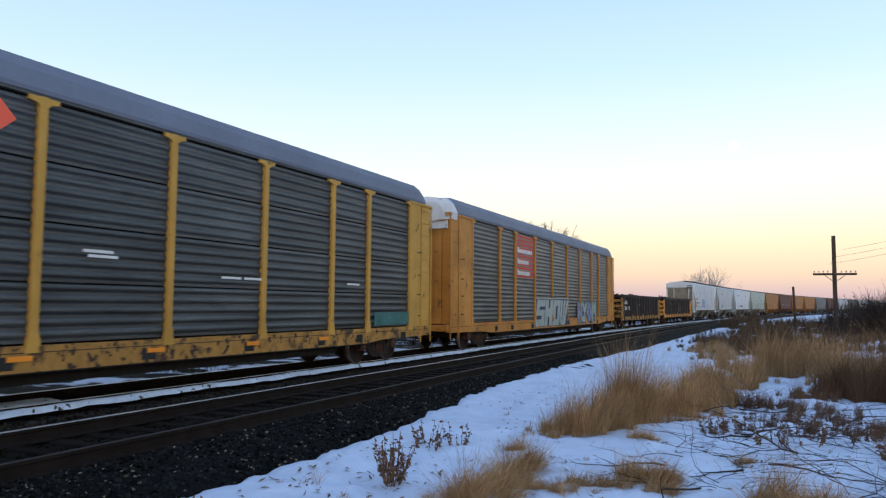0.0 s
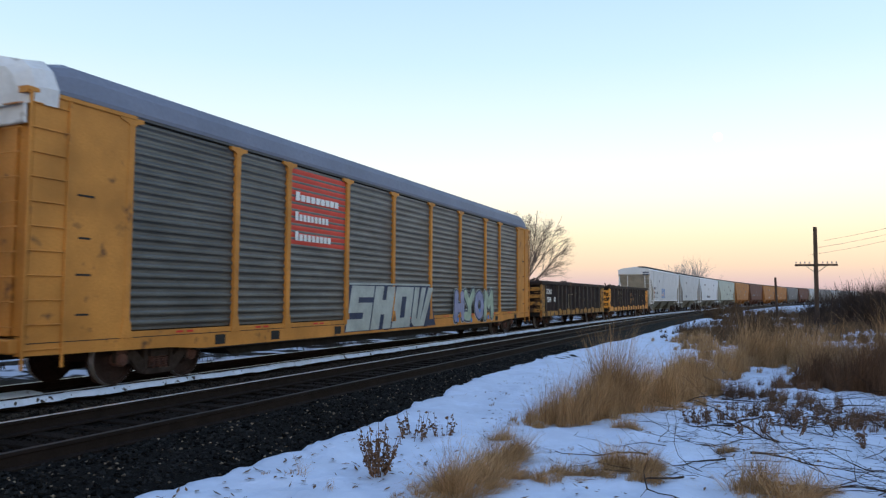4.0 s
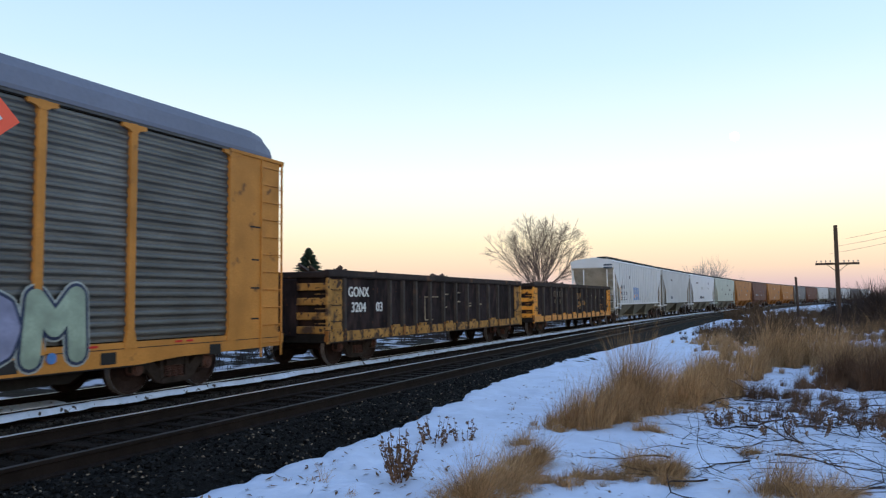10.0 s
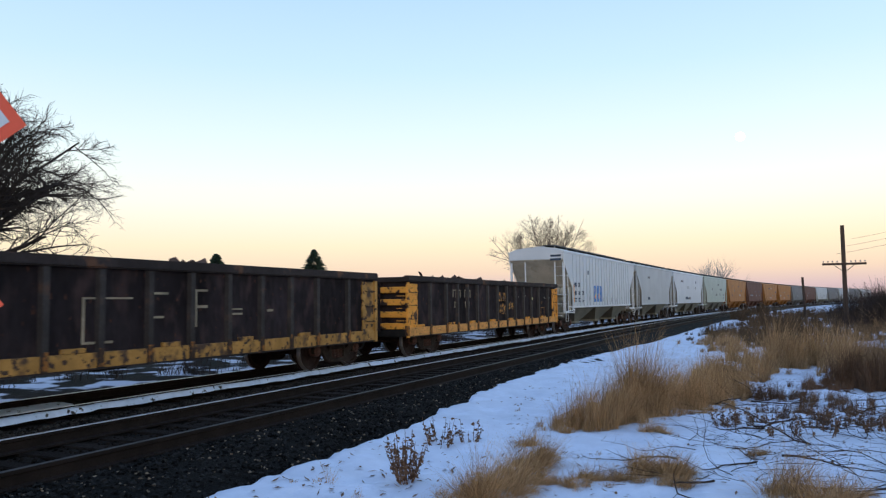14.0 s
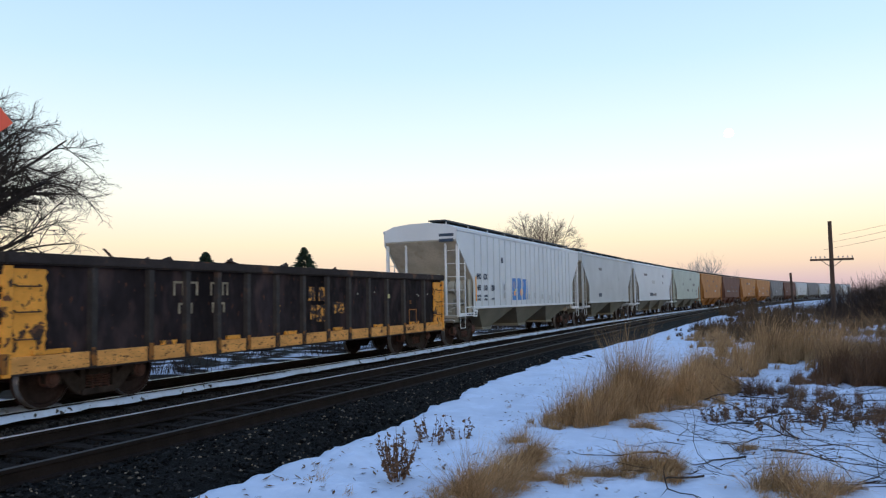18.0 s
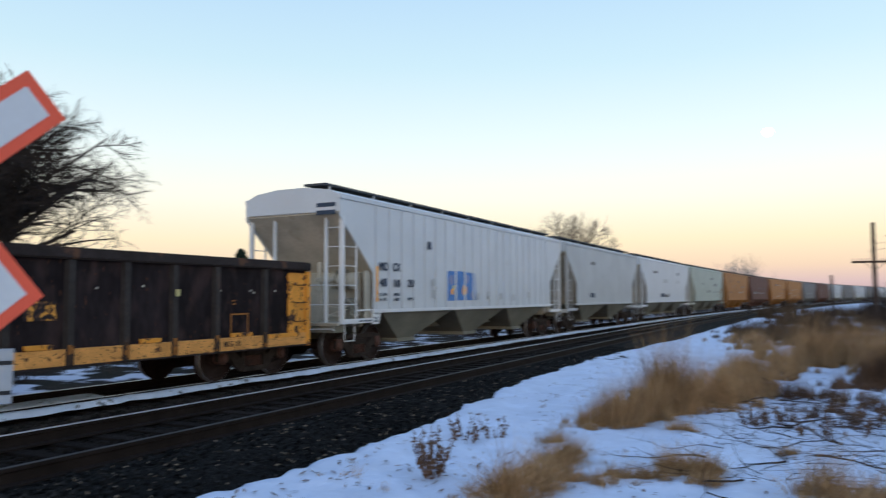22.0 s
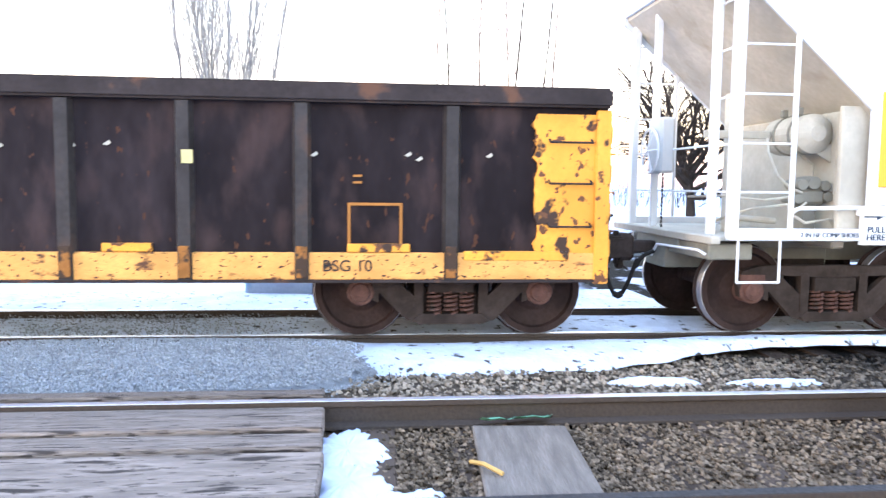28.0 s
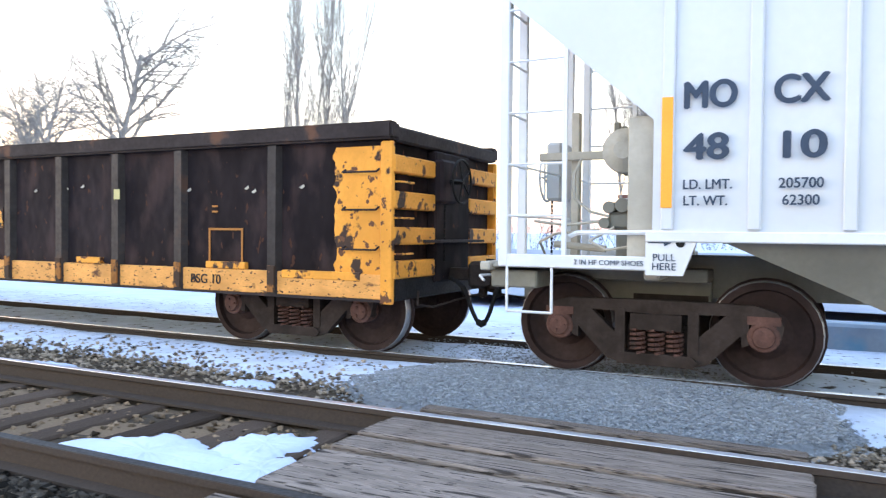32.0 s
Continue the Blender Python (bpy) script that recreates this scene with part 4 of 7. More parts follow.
# gondolas ----------------------------------------------------------------
def gondola(u0, u1, ribs, label, m_sill, m_gusset):
    c = car("gondola_car", label, "rail car", u0, u1)
    mid = (u0 + u1) / 2
    W, a, b = 1.36, u0 - mid, u1 - mid
    part("floor", one(box, -W + 0.1, W - 0.1, a + 0.25, b - 0.25, 0.86, 0.95), M["black"], c)
    part("center_sill", one(box, -0.3, 0.3, a + 0.1, b - 0.1, 0.60, 0.86), M["black"], c)
    for s in (1, -1):
        lo, hi = sorted((s * (W - 0.10), s * (W - 0.07)))
        edges = [a + 0.10] + [r - mid for r in ribs] + [b - 0.10]
        for k, (p, q) in enumerate(zip(edges, edges[1:])):
            bm = bmesh.new()
            nu, nv = 9, 8
            face = s * (W - 0.072)
            grid = []
            for i in range(nu + 1):
                for j in range(nv + 1):
                    f, g = i / nu, j / nv
                    edge = math.sin(math.pi * f) * math.sin(math.pi * g)
                    dent = edge * (0.030 * nz(k * 3.1 + u0, 1.0) + 0.012) + 0.012 * edge * nz(f * 2.6 + k * 5, g * 2.2 + u0)
                    grid.append(bm.verts.new((face - s * abs(dent), p + (q - p) * f, 0.84 + 1.40 * g)))
            for i in range(nu):
                for j in range(nv):
                    n0 = i * (nv + 1) + j
                    fc = bm.faces.new((grid[n0], grid[n0 + nv + 1], grid[n0 + nv + 2], grid[n0 + 1]))
                    fc.smooth = True
            box(bm, *sorted((s * (W - 0.14), s * (W - 0.125))), p, q, 0.84, 2.24)
            part("side_panel", bm, M["gon_black"], c, "dented black side panel streaked with rust")
        lo, hi = sorted((s * (W - 0.15), s * (W + 0.03)))
        part("top_rail", one(rbox, lo, hi, a, b, 2.22, 2.40, 0.025, 2), M["gon_rim"], c, "worn brown top rail")
        lo, hi = sorted((s * (W - 0.09), s * (W - 0.02)))
        stops = [a + 0.02] + [r - mid for r in ribs] + [b - 0.02]
        for k, (p, q) in enumerate(zip(stops, stops[1:])):
            bm = bmesh.new()
            rbox(bm, lo, hi, p + 0.048, q - 0.048, 0.62, 0.87, 0.008)
            part("side_sill", bm, M["sill_orange"] if m_sill is M["rusty_yellow"] else m_sill, c, "rust-chipped orange-yellow side sill")
            if s == 1 and (k % 2 == 0 or k == len(stops) - 2):
                m0, m1 = (p + 0.12, q - 0.36) if k == len(stops) - 2 else (p + (q - p) * 0.3, p + (q - p) * 0.72)
                z0, z1 = (0.80, 0.885) if k == len(stops) - 2 else (0.875, 0.95)
                part("stake_plate", one(rbox, lo + 0.004, hi + 0.006, m0, m1, z0, z1, 0.006), m_sill, c, "bright yellow plate on the sill")
            rr = one(rbox, *sorted((s * (W - 0.09), s * (W + 0.022))), p - 0.05, p + 0.05, 0.64, 0.93, 0.006)
            part("sill_gusset", rr, m_gusset, c)
        for r in ribs:
            y = r - mid
            bm = bmesh.new()
            lo2, hi2 = sorted((s * (W - 0.08), s * (W + 0.005)))
            prism(bm, [(y - 0.085, lo2 if s == 1 else hi2), (y - 0.055, hi2 if s == 1 else lo2), (y + 0.055, hi2 if s == 1 else lo2), (y + 0.085, lo2 if s == 1 else hi2)], "z", 0.62, 2.21)
            me_ = [v for v in bm.verts]
            for v in me_:
                v.co = Vector((v.co.y, v.co.x, v.co.z))
            part("side_rib", bm, M["gon_rib"], c)
        part("bottom_edge", one(box, *sorted((s * (W - 0.09), s * (W - 0.005))), a + 0.05, b - 0.05, 0.595, 0.622), M["gon_rim"], c)
        # corner plates
        for e, q in ((a, 1), (b, -1)):
            lo2, hi2 = sorted((s * (W - 0.08), s * (W - 0.045)))
            p0, p1 = sorted((e + q * 0.02, e + q * 0.72))
            edge = [(e + q * (0.70 + 0.05 * nz(z_ * 9, e) + 0.035 * nz(z_ * 31, e + 4)), z_) for z_ in [0.86 + 0.05 * i for i in range(27)]]
            part("corner_plate", one(prism, [(e + q * 0.02, 0.86)] + edge + [(e + q * 0.02, 2.16)], "x", lo2, hi2), m_sill, c, "chipped orange-yellow corner plate with ragged rust")
            lo2, hi2 = sorted((s * (W - 0.06), s * W))
            p0, p1 = sorted((e, e + q * 0.14))
            part("corner_post", one(rbox, lo2, hi2, p0, p1, 0.58, 2.2, 0.012), m_sill, c)
            for z in (1.12, 1.52, 1.9):
                yy = e + q * 0.38
                part("grab_iron", one(pipe, [(s * (W - 0.05), yy - 0.2, z + 0.03), (s * (W + 0.015), yy - 0.2, z), (s * (W + 0.015), yy + 0.2, z), (s * (W - 0.05), yy + 0.2, z + 0.03)], 0.011), M["gon_rim"], c)
    for e, q in ((a, 1), (b, -1)):
        lo, hi = sorted((e + q * 0.10, e + q * 0.13))
        part("end_sheet", one(box, -W + 0.08, W - 0.08, lo, hi, 0.72, 2.22), M["gon_black"], c)
        lo, hi = sorted((e + q * 0.0, e + q * 0.14))
        part("end_rail", one(rbox, -W + 0.1, W - 0.1, lo, hi, 2.20, 2.36, 0.02), M["gon_rim"], c)
        for z in (1.98, 1.62, 1.26, 0.92):
            lo, hi = sorted((e - q * 0.02, e + q * 0.10))
            for x0, x1 in ((-W + 0.06, -0.45), (0.45, W - 0.02)):
                part("end_rib", one(rbox, x0, x1, lo, hi, z - 0.09, z + 0.09, 0.015), m_sill, c, "chipped yellow end rib")
        part("end_post", one(rbox, -0.44, 0.44, lo, hi, 0.75, 2.19, 0.02), M["gon_black"], c)
        for z in (1.08, 1.44, 1.80):
            part("grab_iron", one(pipe, [(W - 0.35, e, z), (W - 0.35, e - q * 0.05, z), (W - 0.06, e - q * 0.05, z), (W - 0.06, e, z)], 0.011), m_sill, c)
        lo, hi = sorted((e + q * 0.02, e + q * 0.5))
        part("end_sill", one(rbox, -W + 0.1, W - 0.1, lo, hi, 0.60, 0.86, 0.02), M["black"], c)
        if q == -1:
            bm = bmesh.new()
            rod(bm, (0.25, e + 0.02, 1.86), (0.25, e + 0.26, 1.86), 0.03)
            for i in range(20):
                p, r = i * 0.314, (i + 1) * 0.314
                rod(bm, (0.25 + 0.24 * math.cos(p), e + 0.24, 1.86 + 0.24 * math.sin(p)), (0.25 + 0.24 * math.cos(r), e + 0.24, 1.86 + 0.24 * math.sin(r)), 0.014, n=6)
            for i in range(5):
                p = i * 1.257
                rod(bm, (0.25, e + 0.25, 1.86), (0.25 + 0.24 * math.cos(p), e + 0.24, 1.86 + 0.24 * math.sin(p)), 0.011, n=6)
            part("brake_wheel", bm, M["black"], c, "spoked black hand-brake wheel")
            part("brake_box", one(rbox, 0.05, 0.45, e - 0.02, e + 0.10, 1.62, 2.1, 0.03), M["gon_black"], c)
            part("brake_step", one(rbox, -0.4, 0.75, e + 0.0, e + 0.24, 1.19, 1.22, 0.006), M["gon_rim"], c)
            bm = bmesh.new()
            for i in range(14):
                rod(bm, (0.30, e + 0.06, 1.60 - i * 0.045), (0.30 + 0.012 * (i % 2), e + 0.06, 1.565 - i * 0.045), 0.012, n=5)
            part("brake_chain", bm, M["black"], c)
    # underside gear
    part("brake_cylinder", one(rod, (0.5, -1.0, 0.62), (0.5, -0.3, 0.62), 0.14, n=14), M["black"], c)
    part("air_tank", one(rod, (-0.5, 0.6, 0.60), (-0.5, 1.6, 0.60), 0.18, n=14), M["black"], c)
    part("brake_rod", one(pipe, [(0.2, a + 2.6, 0.48), (0.3, -1.0, 0.52), (0.2, b - 2.6, 0.48)], 0.018), M["black"], c)
    # load of scrap poking over the rim
    bm = bmesh.new()
    rr = random.Random(int(u0))
    n = 240
    for i in range(n):
        x, y = rr.uniform(-W + 0.78, W - 0.78), rr.uniform(a + 0.9, b - 0.9)
        z = 2.10 + 0.25 * nz(x, y + u0, 0.5) + rr.uniform(-0.1, 0.1)
        m = pose(x, y, z, rr.uniform(-40, 40), rr.uniform(-40, 40), rr.uniform(0, 360))
        l, w, h = rr.uniform(0.15, 0.6), rr.uniform(0.03, 0.2), rr.uniform(0.01, 0.06)
        box(bm, -l, l, -w, w, -h, h, m)
    part("scrap_load", bm, M["scrap"], c, "rusty scrap metal load")
    part("load_bed", one(box, -W + 0.12, W - 0.12, a + 0.2, b - 0.2, 1.5, 1.8), M["scrap"], c)
    couplers(c, a, b, True, (0.80, 0.485 if u0 > 60 else 0.875))
    for y in (a + 1.95, b - 1.45):
        truck(c, y)
    return c, mid, W


gb = (67.85, 83.2)
c, mid, W = gondola(*gb, [69.4, 70.6, 71.5, 72.35, 73.25, 74.24, 75.25, 76.27, 77.28, 78.3, 79.32, 80.35, 81.71], "rusty black gondola car with chipped orange-yellow sill, loaded with scrap", M["rusty_yellow"], M["gusset"])
mid -= 1.36
for y0, y1, z0, z1 in ((74.15, 74.42, 1.62, 1.95), (74.58, 74.90, 1.62, 1.95), (74.22, 74.42, 1.18, 1.52), (74.48, 74.86, 1.12, 1.52), (75.20, 75.72, 1.30, 1.58), (72.9, 73.05, 1.50, 1.56), (72.9, 73.05, 1.38, 1.44)):
    part("paint_patch", one(box, W - 0.068, W - 0.062, y0 - mid, y1 - mid, z0, z1), M["worn_stencil"], c, "worn yellow stencil patch")
for y0, y1, z0, z1 in ((69.82, 70.10, 1.76, 2.02), (70.18, 70.46, 1.76, 2.02), (70.80, 71.05, 1.76, 2.02), (71.14, 71.32, 1.76, 2.02), (69.95, 70.12, 1.42, 1.62), (70.18, 70.32, 1.42, 1.62), (70.85, 71.0, 1.42, 1.62), (71.06, 71.22, 1.42, 1.62)):
    bm = bmesh.new()
    for p, q in ((y0, y0 + 0.05), (y1 - 0.05, y1)):
        box(bm, W - 0.068, W - 0.062, p - mid, q - mid, z0, z1)
    box(bm, W - 0.068, W - 0.0625, y0 - mid, y1 - mid, z1 - 0.04, z1)
    part("stencil_bar", bm, M["dim_stencil"], c, "dim worn stencil bars")
bm = bmesh.new()
for y0, y1, z0, z1 in ((79.40, 79.90, 1.30, 1.325), (79.40, 79.425, 0.95, 1.32), (79.875, 79.90, 0.95, 1.32), (79.45, 79.53, 1.50, 1.52), (79.45, 79.53, 1.56, 1.58)):
    box(bm, W - 0.069, W - 0.062, y0 - mid, y1 - mid, z0, z1)
part("stencil_frame", bm, M["car_orange"], c, "thin orange stencil frame")
part("tag_plate", one(rbox, W + 0.002, W + 0.012, 78.0 - 0.05 - mid, 78.0 + 0.05 - mid, 1.66, 1.78, 0.003), M["yellowed"], c)
lettering("sill_lettering", "BSG 10", 0.15, M["grime"], c, W - 0.013, 79.4 - mid, 0.70)
for k, (y, z) in enumerate(((76.4, 1.78), (77.0, 1.79), (77.3, 1.82), (79.1, 1.75), (79.95, 1.76), (80.05, 1.72), (80.7, 1.76), (74.6, 1.75))):
    part("chalk_mark", one(prism, [(y - 0.035 - mid, z), (y + 0.02 - mid, z + 0.035), (y + 0.035 - mid, z + 0.01), (y - mid, z - 0.012)], "x", W - 0.068, W - 0.062), M["hop_dust"], c)
ga = (51.4, 66.1)
gm = sum(ga) / 2
c, mid, W = gondola(*ga, [gm + d for d in (-6.55, -4.15, -3.35, -2.53, -1.52, -0.5, 0.5, 1.52, 2.53, 3.55, 4.57, 5.92)], "black gondola car with faded yellow sill and white stencilled marks", M["faded_sill"], M["gusset"])
lettering("reporting_mark", "GONX", 0.36, M["white"], c, W - 0.062, 52.95 - mid, 1.74, "white stencilled letters", sx=0.95, bold=0.008)
lettering("reporting_mark", "3204", 0.36, M["white"], c, W - 0.062, 52.95 - mid, 1.34, "white stencilled figures", sx=1.05, bold=0.008)
lettering("reporting_mark", "03", 0.36, M["white"], c, W - 0.062, 54.05 - mid, 1.34, "white stencilled figures", sx=1.05, bold=0.008)
for y0, y1, z0, z1 in ((56.9, 57.9, 1.72, 1.75), (56.9, 56.95, 1.0, 1.72), (56.9, 57.5, 1.0, 1.04), (58.2, 58.7, 1.80, 1.84), (58.2, 58.24, 1.4, 1.8), (58.2, 58.6, 1.38, 1.42), (59.35, 59.42, 1.2, 1.9), (59.35, 59.7, 1.55, 1.60), (59.35, 59.7, 1.86, 1.90), (60.4, 60.7, 1.40, 1.44), (60.4, 60.7, 1.5, 1.53), (61.5, 61.7, 1.45, 1.5)):
    part("stencil_line", one(box, W - 0.068, W - 0.062, y0 - mid, y1 - mid, z0, z1), M["dim_stencil"], c, "dim stencilled line")


# covered hoppers ---------------------------------------------------------
def hopper(u0, u1, m_side, label, near=False, bays=3, group="train", m_under=None, round_=False, ztop=4.06):
    c = car("hopper_car", label, "rail car", u0, u1, group)
    mid = (u0 + u1) / 2
    W, a, b = 1.42, u0 - mid, u1 - mid
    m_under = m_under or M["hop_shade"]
    zs = 1.28
    trim = M["hop_trim"] if near else m_side
    for s in (1, -1):
        bm = bmesh.new()
        lo, hi = sorted((s * (W - 0.03), s * W))
        poly = [(a + 0.06, ztop), (a + 0.06, ztop - 0.5), (a + 1.55, 2.25), (a + 1.55, zs), (b - 1.55, zs), (b - 1.55, 2.25), (b - 0.06, ztop - 0.5), (b - 0.06, ztop)]
        prism(bm, poly, "x", lo, hi)
        part("side_sheet", bm, m_side, c)
        if near:
            for i in range(21):
                y = a + 1.67 + i * 0.66
                bm = bmesh.new()
                lo2, hi2 = sorted((s * W, s * (W + 0.035)))
                prism(bm, [(y - 0.05, 1.34), (y + 0.05, 1.34), (y + 0.05, ztop - 0.12), (y - 0.05, ztop - 0.12)], "x", lo2, hi2)
                bmesh.ops.bevel(bm, geom=bm.edges[:], offset=0.012, affect="EDGES")
                part("side_rib", bm, m_side, c)
        lo, hi = sorted((s * (W - 0.10), s * (W + 0.03)))
        part("side_sill", one(rbox, lo, hi, a + 1.5, b - 1.5, zs - 0.04, zs + 0.05, 0.01), trim, c)
        part("roof_edge", one(rbox, lo, hi, a + 0.05, b - 0.05, ztop - 0.10, ztop + 0.02, 0.015), m_side, c)
    # roof
    bm = bmesh.new()
    prof = [(W - 0.02, ztop), (W - 0.35, ztop + 0.14), (0.4, ztop + 0.22), (-0.4, ztop + 0.22), (-W + 0.35, ztop + 0.14), (-W + 0.02, ztop)]
    prism(bm, prof, "y", a + 0.06, b - 0.06)
    part("roof", bm, m_side, c)
    part("roof_walk", one(box, 0.30, 0.95, a + 0.15, b - 0.2, ztop + 0.27, ztop + 0.32), M["hop_roof"], c, "dark steel roof walk")
    part("hatch_trough", one(rbox, -0.3, 0.28, a + 0.7, b - 0.7, ztop + 0.20, ztop + 0.30, 0.02), m_side, c)
    bm = bmesh.new()
    for i in range(9):
        y = a + 0.4 + i * (b - a - 0.8) / 8
        box(bm, 0.34, 0.38, y - 0.02, y + 0.02, ztop + 0.15, ztop + 0.28)
        box(bm, 0.86, 0.90, y - 0.02, y + 0.02, ztop + 0.10, ztop + 0.28)
    tagged(part("walk_bracket", bm, m_side, c), kind="stuff")
    # slope sheets and ends
    for e, q in ((a, 1), (b, -1)):
        bm = bmesh.new()
        pts = [(e + q * 0.10, ztop - 0.02), (e + q * 0.10, 3.62), (e + q * 1.50, 2.29), (e + q * 2.5, 1.30), (e + q * 2.65, 1.30), (e + q * 0.5, ztop - 0.02)]
        prism(bm, pts, "x", -W + 0.035, W - 0.035)
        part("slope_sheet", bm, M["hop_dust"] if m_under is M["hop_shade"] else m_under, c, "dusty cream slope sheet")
        lo, hi = sorted((e + q * 0.06, e + q * 0.12))
        part("end_sheet", one(rbox, -W, W, lo, hi, ztop - 0.40, ztop + 0.02, 0.012), m_side, c)
        lo, hi = sorted((e + q * 0.02, e + q * 1.9))
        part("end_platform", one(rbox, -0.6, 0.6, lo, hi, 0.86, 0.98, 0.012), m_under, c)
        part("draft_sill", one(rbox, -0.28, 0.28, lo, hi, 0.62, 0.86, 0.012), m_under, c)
        lo, hi = sorted((e + q * 0.0, e + q * 0.10))
        part("end_sill", one(rbox, -W, W, lo, hi, *((0.96, 1.04) if near else (0.93, 1.08)), 0.012), M["hop_dust"] if near else trim, c)
        for x in ((-W + 0.06, W - 0.05, 0.92, -0.62) if near else (-W + 0.06, W - 0.05, -0.75, 0.75, 0.3)):
            bm = bmesh.new()
            w = 0.055 if abs(x) > 1 else 0.028
            lo, hi = sorted((e + q * 0.18, e + q * 0.27))
            rbox(bm, x - w, x + w, lo, hi, 1.0, ztop - 0.5, 0.01)
            part("end_post", bm, trim, c, "white end post")
        if near:
            for i in range(6):
                part("end_rung", one(rod, (0.92, e + q * 0.26, 1.46 + 0.46 * i), (W - 0.05, e + q * 0.26, 1.46 + 0.46 * i), 0.012, n=6), trim, c)
        # side sill of the platform, ladder and step
        for s in (1, -1):
            lo, hi = sorted((s * (W - 0.06), s * W))
            p0, p1 = sorted((e + q * 0.20, e + q * 1.55))
            part("platform_sill", one(rbox, lo, hi, p0, p1, 1.0, 1.115, 0.008), trim, c)
            if near or s == 1:
                y0, y1 = e + q * 0.23, e + q * 0.79
                ladder(c, s * (W - 0.02), min(y0, y1), max(y0, y1), [1.46 + 0.46 * i for i in range(5)], 1.0, ztop - 0.6, trim)
                part("sill_step", one(pipe, [(s * W, y0 + q * 0.04, 1.0), (s * W, y0 + q * 0.04, 0.60), (s * W, y1 - q * 0.10, 0.60), (s * W, y1 - q * 0.10, 1.0)], 0.013), trim, c, "white stirrup step")
        if near:
            Y = lambda d: e + q * d
            for z in (1.46, 1.93):
                part("cross_rail", one(pipe, [(0.92, Y(0.26), z), (-W + 0.06, Y(0.26), z)], 0.012), trim, c)
            part("rub_rail", one(pipe, [(W - 0.06, Y(0.83), 1.28), (W - 0.05, Y(0.9), 1.31), (W - 0.05, Y(1.54), 1.32)], 0.022), trim, c)
            part("body_bolster", one(rbox, -1.1, 1.1, min(Y(1.42), Y(1.56)), max(Y(1.42), Y(1.56)), 0.9, 2.27, 0.02), M["hop_dust"], c, "dusty cream bolster web")
            part("side_web", one(rbox, W - 0.16, W - 0.10, min(Y(1.32), Y(1.62)), max(Y(1.32), Y(1.62)), 1.05, 2.3, 0.01), M["hop_dust"], c)
            part("platform_plate", one(rbox, -W + 0.1, W - 0.08, min(Y(0.0), Y(1.5)), max(Y(0.0), Y(1.5)), 0.99, 1.03, 0.006), M["hop_dust"], c)
            bm = bmesh.new()
            rod(bm, (0.42, Y(1.22), 2.05), (1.02, Y(1.22), 2.05), 0.20, n=20)
            for x, x2 in ((0.32, 0.42), (1.02, 1.10)):
                rod(bm, (x, Y(1.22), 2.05), (x2, Y(1.22), 2.05), 0.10 if x < 0.5 else 0.20, 0.20 if x < 0.5 else 0.08, n=20)
            tank = part("air_tank", bm, M["hop_dust"], c, "dusty cream air reservoir")
            for x in (0.60, 0.88):
                part("tank_band", one(rod, (x, Y(1.22), 2.05), (x + 0.035, Y(1.22), 2.05), 0.21, n=20), M["hop_shade"], tank)
                part("clamp_bolt", one(rbox, x - 0.01, x + 0.045, min(Y(1.10), Y(1.16)), max(Y(1.10), Y(1.16)), 2.24, 2.32, 0.008), M["hop_shade"], tank)
            bm = bmesh.new()
            prism(bm, [(Y(1.10), 1.95), (Y(1.5), 1.95), (Y(1.5), 1.72)], "x", 0.98, 1.01)
            part("tank_bracket", bm, M["hop_dust"], c)
            bm = bmesh.new()
            rbox(bm, 0.80, 1.05, min(Y(1.08), Y(1.36)), max(Y(1.08), Y(1.36)), 1.34, 1.50, 0.03)
            valve = part("brake_valve", bm, M["hop_shade"], c, "grimy brake valve block")
            for dy, dz, r in ((1.10, 1.54, 0.055), (1.22, 1.56, 0.065), (1.34, 1.53, 0.05), (1.06, 1.40, 0.05), (1.38, 1.42, 0.05)):
                part("valve_cap", one(rod, (0.82, Y(dy), dz), (1.08, Y(dy), dz), r, n=12), M["hop_shade"], valve)
            part("valve_stand", one(rbox, 0.85, 1.0, min(Y(1.15), Y(1.3)), max(Y(1.15), Y(1.3)), 1.02, 1.36, 0.015), M["hop_shade"], c)
            for pts in ([(1.06, Y(1.1), 1.46), (1.12, Y(0.95), 1.50), (1.12, Y(0.80), 1.62), (1.0, Y(0.76), 1.85), (0.9, Y(0.80), 2.0)],
                        [(1.06, Y(1.15), 1.36), (1.15, Y(0.95), 1.24), (1.15, Y(1.1), 1.16), (1.15, Y(1.35), 1.20), (1.1, Y(1.45), 1.12)],
                        [(1.0, Y(1.05), 1.42), (1.05, Y(0.7), 1.38), (0.9, Y(0.35), 1.42), (0.2, Y(0.3), 1.40)],
                        [(1.0, Y(1.0), 1.34), (1.05, Y(0.6), 1.30), (0.9, Y(0.4), 1.22), (0.6, Y(0.35), 1.10)],
                        [(0.9, Y(1.3), 1.5), (0.8, Y(1.36), 1.75), (0.72, Y(1.2), 1.9)]):
                part("brake_pipe", one(pipe, pts, 0.014), M["hop_dust"], c)
            part("brake_lever", one(rbox, 0.55, 0.60, min(Y(0.28), Y(1.0)), max(Y(0.28), Y(1.0)), 2.02, 2.10, 0.008), M["hop_dust"], c, "dusty brake lever")
            part("lever_post", one(rbox, 0.40, 0.50, min(Y(0.58), Y(0.66)), max(Y(0.58), Y(0.66)), 1.02, 2.5, 0.01), M["hop_dust"], c)
            part("slack_adjuster", one(rod, (0.75, Y(0.5), 1.20), (0.75, Y(1.0), 1.16), 0.035, n=10), M["hop_dust"], c)
